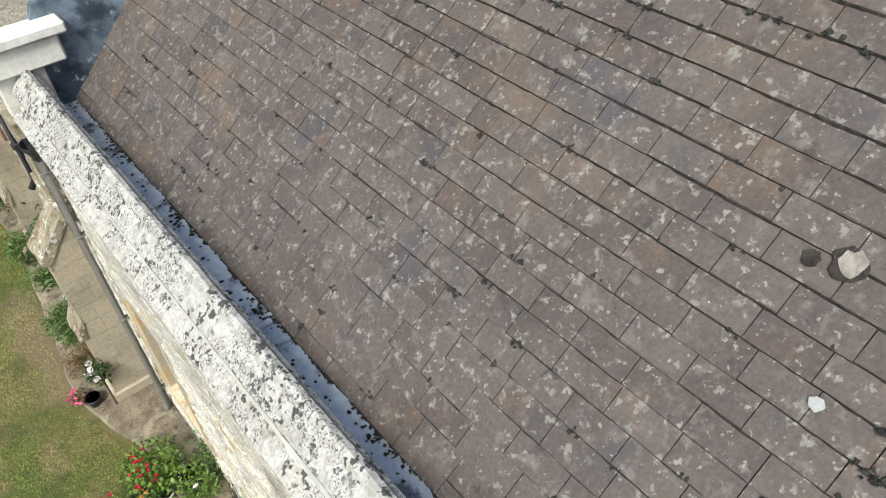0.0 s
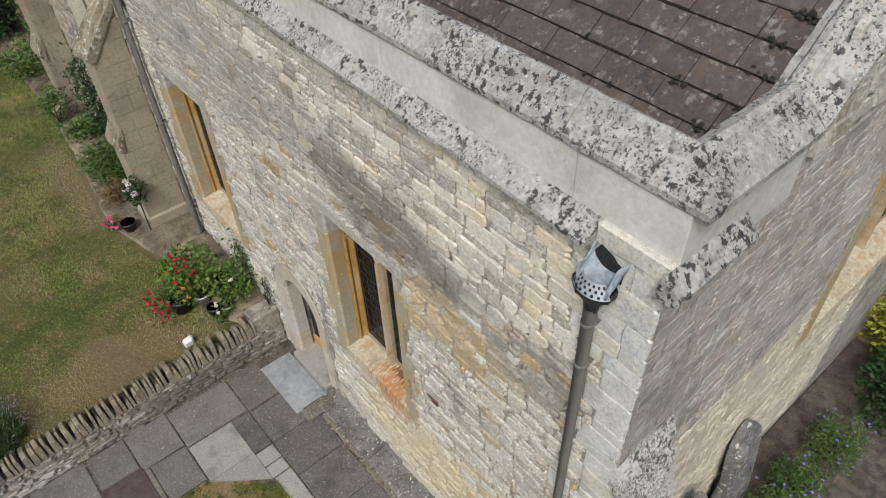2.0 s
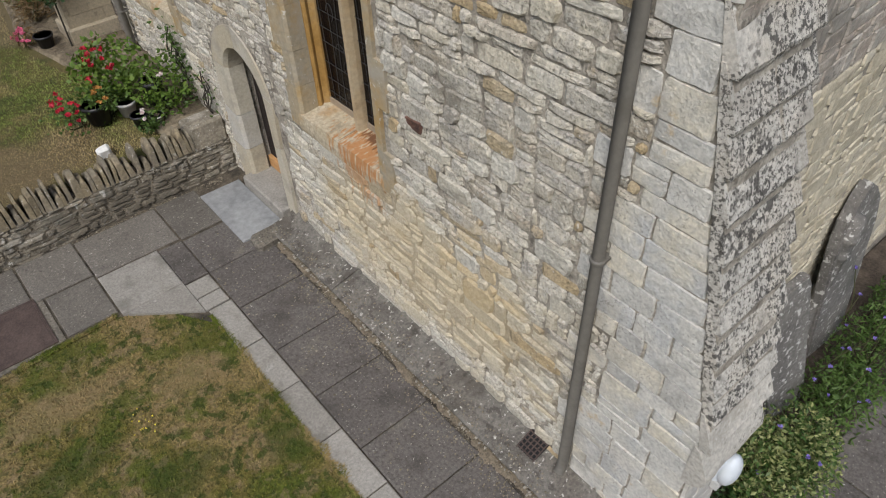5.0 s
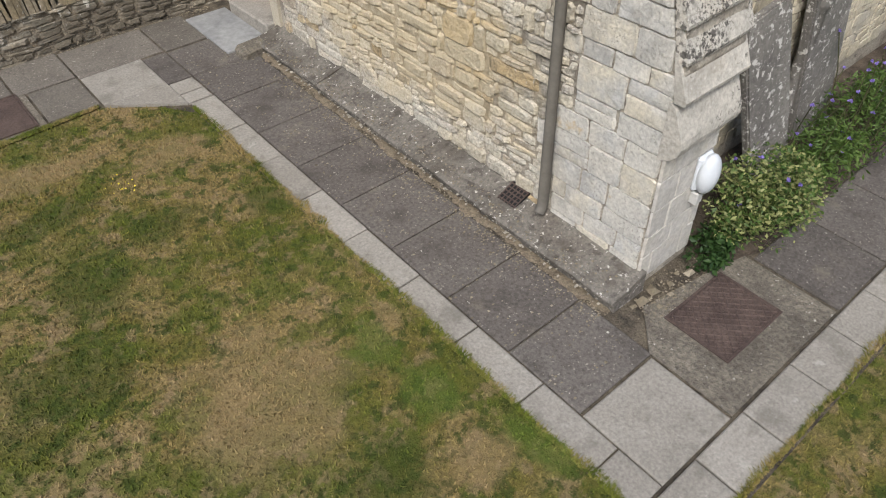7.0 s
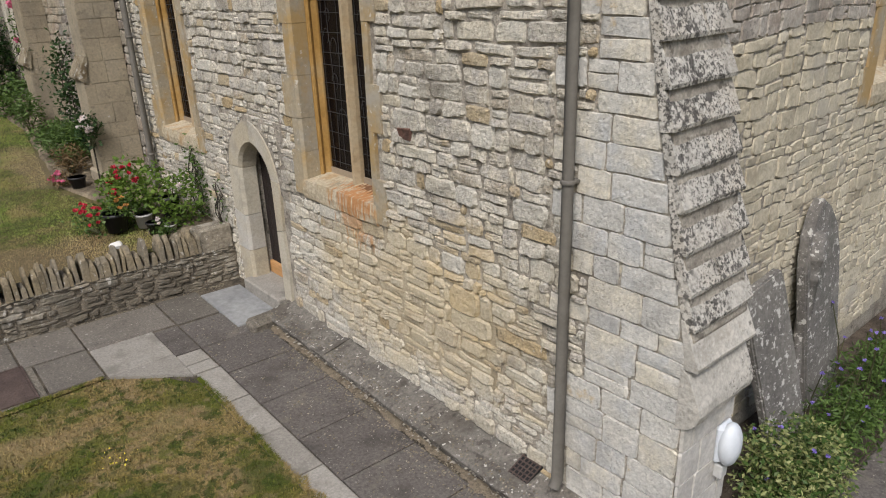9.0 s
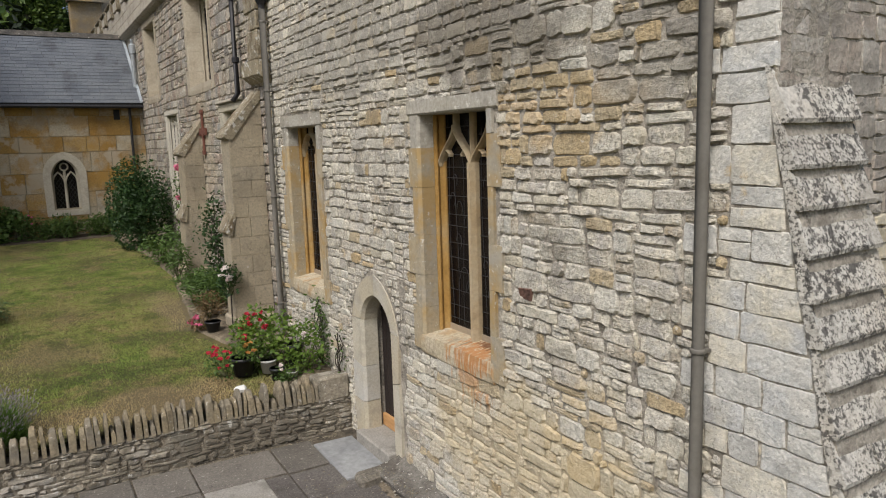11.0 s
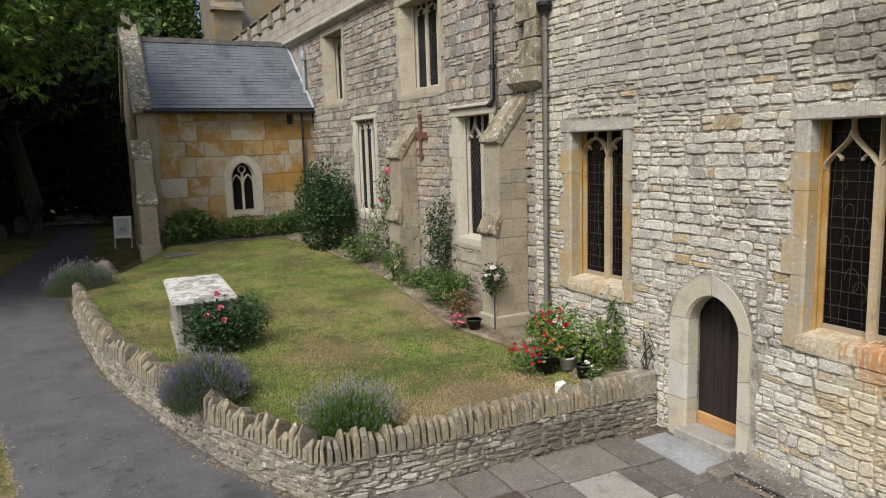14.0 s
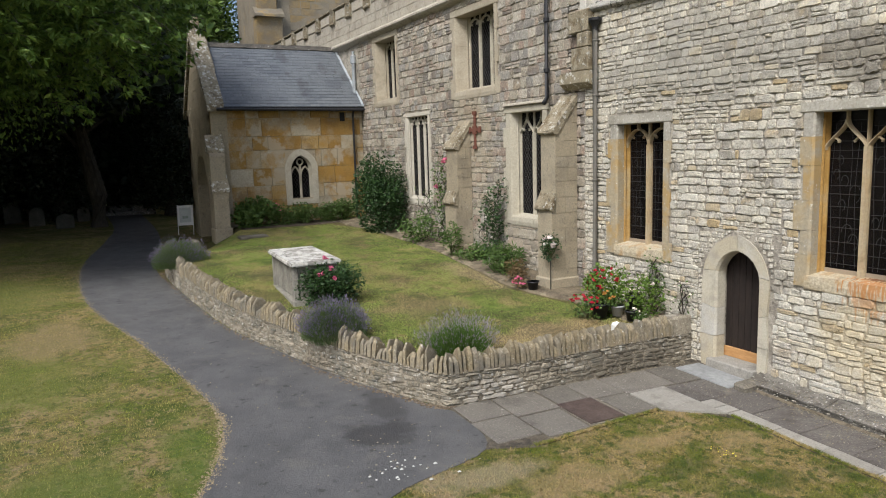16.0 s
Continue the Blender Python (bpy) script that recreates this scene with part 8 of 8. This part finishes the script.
blade = surface("parched_grass_blade", [tuple(1.12 * v for v in c) for c in (GREEN, DRY, STRAW, DRY)], rand="island", mix=0.2, bump=0, **dimmed(TURF, 1.12))
lawn_blade = surface("mown_grass_blade", LAWN_COLS, rand="island", mix=0.15, bump=0, **LAWN)
left_blade = surface("yellow_green_grass_blade", [(0.19, 0.215, 0.034), (0.25, 0.24, 0.054), (0.33, 0.27, 0.1), (0.21, 0.225, 0.044)], rand="island", mix=0.18, bump=0, scale=0.8, grain=30, tone=0.5, stains=[((0.32, 0.24, 0.115), 0.6, 0.5, 0.62, 0.75), ((0.11, 0.15, 0.018), 1.1, 0.5, 0.6, 0.8), ((0.07, 0.09, 0.012), 3, 0.55, 0.64, 0.6), ((0.33, 0.26, 0.13), 4, 0.56, 0.66, 0.5)], spots=TURF["spots"])
front_lawn = [(-0.84, 4.1), (-1.2, 4.65), (-1.75, 4.96), (-3.0, 4.9), (-4.3, 4.78), (-5.0, 4.98), (-6.8, 4.4), (-8.6, 2.75), (-11, -1), (-11, -5), (-0.84, -5)]
grass("grass", "parched grass blades on the front lawn", in_poly(front_lawn), (-11, -0.83, -5, 5), ground_z, 150000, 0.04, blade, 81)
left_lawn = [(-16, -7)] + [p for p in path_left if p[1] < 36] + [(-22, 36), (-26, 10)]
grass("grass", "parched grass blades beside the tarmac path", in_poly(left_lawn), (-20, -8, -2, 30), ground_z, 230000, 0.04, left_blade, 82, 0.009)
grass("grass", "grass blades beyond the edging strip", lambda x, y: x == x, (-0.9, 6, -6, -2.82), ground_z, 26000, 0.04, blade, 83)
raised = [(0.0, 6.95)] + [(x + 0.12, y + 0.18) for x, y in wall_line if y > 6.7 or x < -3.9] + [(-6.6, 22.5), (-4.6, 23.3), (-1.2, 23.0), (-0.4, 21.2), (-0.2, 18.8), (-0.1, 15.9), (-0.45, 13), (-0.75, 10.8), (-0.35, 9.2), (0.0, 8.4)]
grass("grass", "mown grass blades of the raised lawn", in_poly(raised), (-8, 0.6, 6.8, 24), lawn_z, 420000, 0.036, lawn_blade, 84, 0.0085)


def fringe(label, line, n, h, m, seed):
    """Ragged tufts of grass that lean over an edge. line: its two ends; the lawn lies on its left side."""
    rng = np.random.default_rng(seed)
    (xa, ya), (xb, yb) = line
    long = math.hypot(xb - xa, yb - ya)
    nx, ny = (yb - ya) / long, -(xb - xa) / long
    f = rng.random(n)
    reach = np.array([max(-0.01, 0.03 + 0.1 * noise.noise((k * long * 1.6, seed, 0)) + 0.06 * noise.noise((k * long * 6, seed, 3))) for k in f])
    off = reach * rng.random(n) - 0.02
    x, y = xa + (xb - xa) * f + nx * off, ya + (yb - ya) * f + ny * off
    z = np.array([ground_z(a, b) for a, b in zip(x, y)]) + 0.02
    p = np.stack([x, y, z], 1)
    a = rng.uniform(0, 2 * math.pi, n)
    w = np.stack([np.cos(a), np.sin(a), np.zeros(n)], 1) * 0.007
    tip = p + np.stack([nx * 0.03 + rng.normal(size=n) * 0.02, ny * 0.03 + rng.normal(size=n) * 0.02, h * rng.uniform(0.4, 1.1, n)], 1)
    v = np.stack([p - w, p + w, tip], 1).reshape(-1, 3)
    tagged(raw("grass_fringe", (v, np.arange(3 * n).reshape(-1, 3)), m), label, "grass", kind="stuff")


fringe("dry grass creeping over the pale edging strip", ((-0.88, -2.4), (-0.88, 4.2)), 9000, 0.035, blade, 101)
fringe("dry grass creeping over the outer edging slabs", ((5.9, -2.81), (-0.88, -2.81)), 7000, 0.035, blade, 102)
fringe("dry grass creeping over the cross path", ((-1.75, 4.93), (-4.3, 4.74)), 3000, 0.035, blade, 103)


def chippings(name, label, pts, size, m, seed):
    rng = np.random.default_rng(seed)
    verts, faces = [], []
    for x, y, z in pts:
        s = size * rng.uniform(0.4, 1.4)
        n = len(verts)
        for dx, dy, dz in ((-1, -0.6, 0), (1, -0.7, 0), (0.8, 0.9, 0), (-0.7, 0.8, 0), (0.1, 0, 0.9)):
            verts.append((x + s * (dx + rng.normal() * 0.2), y + s * (dy + rng.normal() * 0.2), z + s * dz))
        faces += [(n, n + 1, n + 4), (n + 1, n + 2, n + 4), (n + 2, n + 3, n + 4), (n + 3, n, n + 4)]
    tagged(part(name, (verts, faces), m), label, "gravel", kind="stuff")


chip_m = surface("limestone_chips", [(0.09, 0.075, 0.05), (0.2, 0.17, 0.12), (0.17, 0.145, 0.1), (0.34, 0.3, 0.23)], rand="island", mix=0.9, scale=4, grain=30, tone=0.3, bump=0)
cr = np.random.default_rng(91)
pts = [(cr.normal(0.36, 0.03), y, ground_z(0.36, y) + 0.02) for y in cr.uniform(-1.1, 4.8, 900)]
pts += [(x, y, ground_z(0, y) + 0.15 + 0.2 * (x - 0.42)) for x, y in zip(0.42 + abs(cr.normal(0, 0.11, 520)), cr.uniform(-1.0, 4.9, 520))]
pts += [(x, y, ground_z(x, y) + 0.034) for x, y in zip(cr.uniform(-0.55, 0.3, 420), cr.uniform(-1.5, 5.5, 420))]
pts += [(0.33 - abs(cr.normal()) * 0.12, y, ground_z(0.3, y) + 0.03) for y in cr.uniform(-1.1, 4.2, 700)]
pts += [(x, y, ground_z(x, y) + 0.03) for x, y in zip(cr.normal(1.0, 0.25, 200), cr.normal(-1.28, 0.12, 200))]
pts += [(x, y, ground_z(x, y) + 0.015) for x, y in zip(cr.uniform(-4.4, 0.5, 1100), 6.54 + np.abs(cr.normal(0, 0.07, 1100)) * -1)]
chippings("chippings", "loose limestone chippings and dirt along the wall foot", pts, 0.0095, chip_m, 92)
verts, faces = [], []
sand = surface("sandy_joint_dirt", [(0.1, 0.08, 0.055), (0.2, 0.165, 0.115), (0.15, 0.12, 0.085)], scale=7, grain=50, tone=0.5, bump=0.8)
for at_x, wide, seed in ((0.4, 0.09, 2.0), (0.42, 0.05, 5.0)):
    moss_line(verts, faces, lambda a, h: (at_x + a, h * 0.4), -1.1, 4.85, wide, seed, 0.03)
verts = [(x, y, ground_z(x, y) + 0.031 + z) for x, y, z in verts]
tagged(part("sand_strip", (verts, faces), sand), "sandy dirt washed along the foot of the ledge", "dirt", kind="stuff")
pts = [(x, y, ground_z(x, y) + 0.04) for x, y in ((0.72, -1.22), (0.9, -1.2), (1.0, -1.33), (0.62, -1.2), (1.25, -1.2), (0.8, -1.35), (1.1, -1.25), (1.35, -1.28))]
crumb_m = surface("pale_crumbs", [(0.2, 0.18, 0.145), (0.38, 0.35, 0.29), (0.3, 0.27, 0.22)], rand="island", mix=0.9, scale=4, grain=30, tone=0.3, bump=0)
chippings("ledge_crumbs", "pale broken crumbs along the ledge edge", [(0.4 + cr.normal() * 0.02, y, ground_z(0.4, y) + 0.05 + cr.random() * 0.07) for y in cr.uniform(-1.0, 4.9, 200)], 0.013, crumb_m, 90)
chippings("stone_fragments", "broken pale stone fragments at the ledge corner", pts, 0.045, chip_m, 93)
pts = [(-6.3 + cr.normal() * 0.6, 5.6 + cr.normal() * 0.6, 0.0) for _ in range(60)] + [(x, y, 0) for x, y in zip(cr.uniform(-9, -5, 320), cr.uniform(3, 14, 320))]
chippings("pebbles", "scattered pale pebbles on the tarmac", [(x, y, ground_z(x, y) + 0.014) for x, y, z in pts], 0.011, chip_m, 94)
edge = [q for q in path_left if 1 < q[1] < 24]
pts = []
for _ in range(3800):
    k = cr.integers(0, len(edge) - 1)
    f = cr.random()
    x, y = edge[k][0] + (edge[k + 1][0] - edge[k][0]) * f, edge[k][1] + (edge[k + 1][1] - edge[k][1]) * f
    d = cr.normal() * 0.035 * (1 + math.sin(y * 2.3) ** 2)
    pts.append((x - d, y + cr.normal() * 0.05, ground_z(x, y) + 0.014))
litter_m = surface("dry_path_litter", [(0.16, 0.12, 0.07), (0.27, 0.215, 0.13), (0.22, 0.17, 0.1), (0.34, 0.29, 0.2)], rand="island", mix=0.9, scale=4, grain=30, tone=0.3, bump=0)
chippings("path_litter", "dry straw-coloured dirt and litter along the path edge", pts, 0.01, litter_m, 98)
edge = [(x, y) for x, y in wall_line if x < -4.5]
pts = []
for _ in range(900):
    k = cr.integers(0, len(edge) - 1)
    f = cr.random()
    x, y = edge[k][0] + (edge[k + 1][0] - edge[k][0]) * f, edge[k][1] + (edge[k + 1][1] - edge[k][1]) * f
    pts.append((x - 0.06 - abs(cr.normal()) * 0.07, y - abs(cr.normal()) * 0.03, ground_z(x, y) + 0.014))
chippings("path_litter", "dark dirt and fallen leaves at the low wall foot", pts, 0.018, surface("dark_litter", [(0.05, 0.04, 0.03), (0.12, 0.09, 0.06), (0.2, 0.16, 0.11)], rand="island", mix=0.9, scale=4, grain=30, tone=0.3, bump=0), 99)
lime_m = plain("white_droppings", (0.5, 0.5, 0.47), rough=0.9)
chippings("bird_droppings", "white bird droppings spattered on the tarmac", [(-6.35 + cr.normal() * 0.22, 5.05 + cr.normal() * 0.28, 0.178 + cr.random() * 0.004) for _ in range(34)], 0.022, lime_m, 89)
yf = np.random.default_rng(95)
raw("dandelion", leaves(np.stack([yf.normal(-2.1, 0.1, 30), yf.normal(3.3, 0.1, 30), np.full(30, 0.07)], 1), 0.022, yf, 1.2), yellow_petal)
tagged(bpy.data.objects["dandelion"], "small yellow flowers in the dry lawn", "flowers", kind="stuff")
moss_m = surface("black_moss", [(0.015, 0.015, 0.012), (0.035, 0.033, 0.025)], scale=10, grain=40, tone=0.4, bump=1.0)
pts = [(1.57 - abs(cr.normal()) * 0.025 * (1 + 2.2 * math.sin(y * 1.7) ** 8), y, 7.31 + abs(cr.normal()) * 0.01) for y in cr.uniform(-0.1, 9.8, 1300)]
pts += [(cr.uniform(1.2, 1.5), y, 7.31) for y in cr.uniform(-0.1, 9.8, 160)]
chippings("moss", "black moss clumps along the lead gutter", pts, 0.017, moss_m, 96)
pts = []
for k in range(380):
    s, y = (cr.uniform(0.3, 5.5), cr.uniform(-0.15, 9)) if k < 260 else (cr.uniform(3.2, 6.0), cr.uniform(0, 7))
    s = 0.11 + round((s - 0.11) / 0.24) * 0.24 + cr.normal() * 0.012
    y = y if cr.random() < 0.6 else -0.12 + abs(cr.normal()) * 0.12
    pts += [(1.42 + ca * (s + cr.normal() * 0.02) - sa * 0.05, y + cr.normal() * 0.03, 7.16 + sa * (s + cr.normal() * 0.02) + ca * 0.05) for _ in range(cr.integers(2, 6))]
chippings("moss", "dark moss tufts between the roof tiles", pts, 0.022, moss_m, 97)
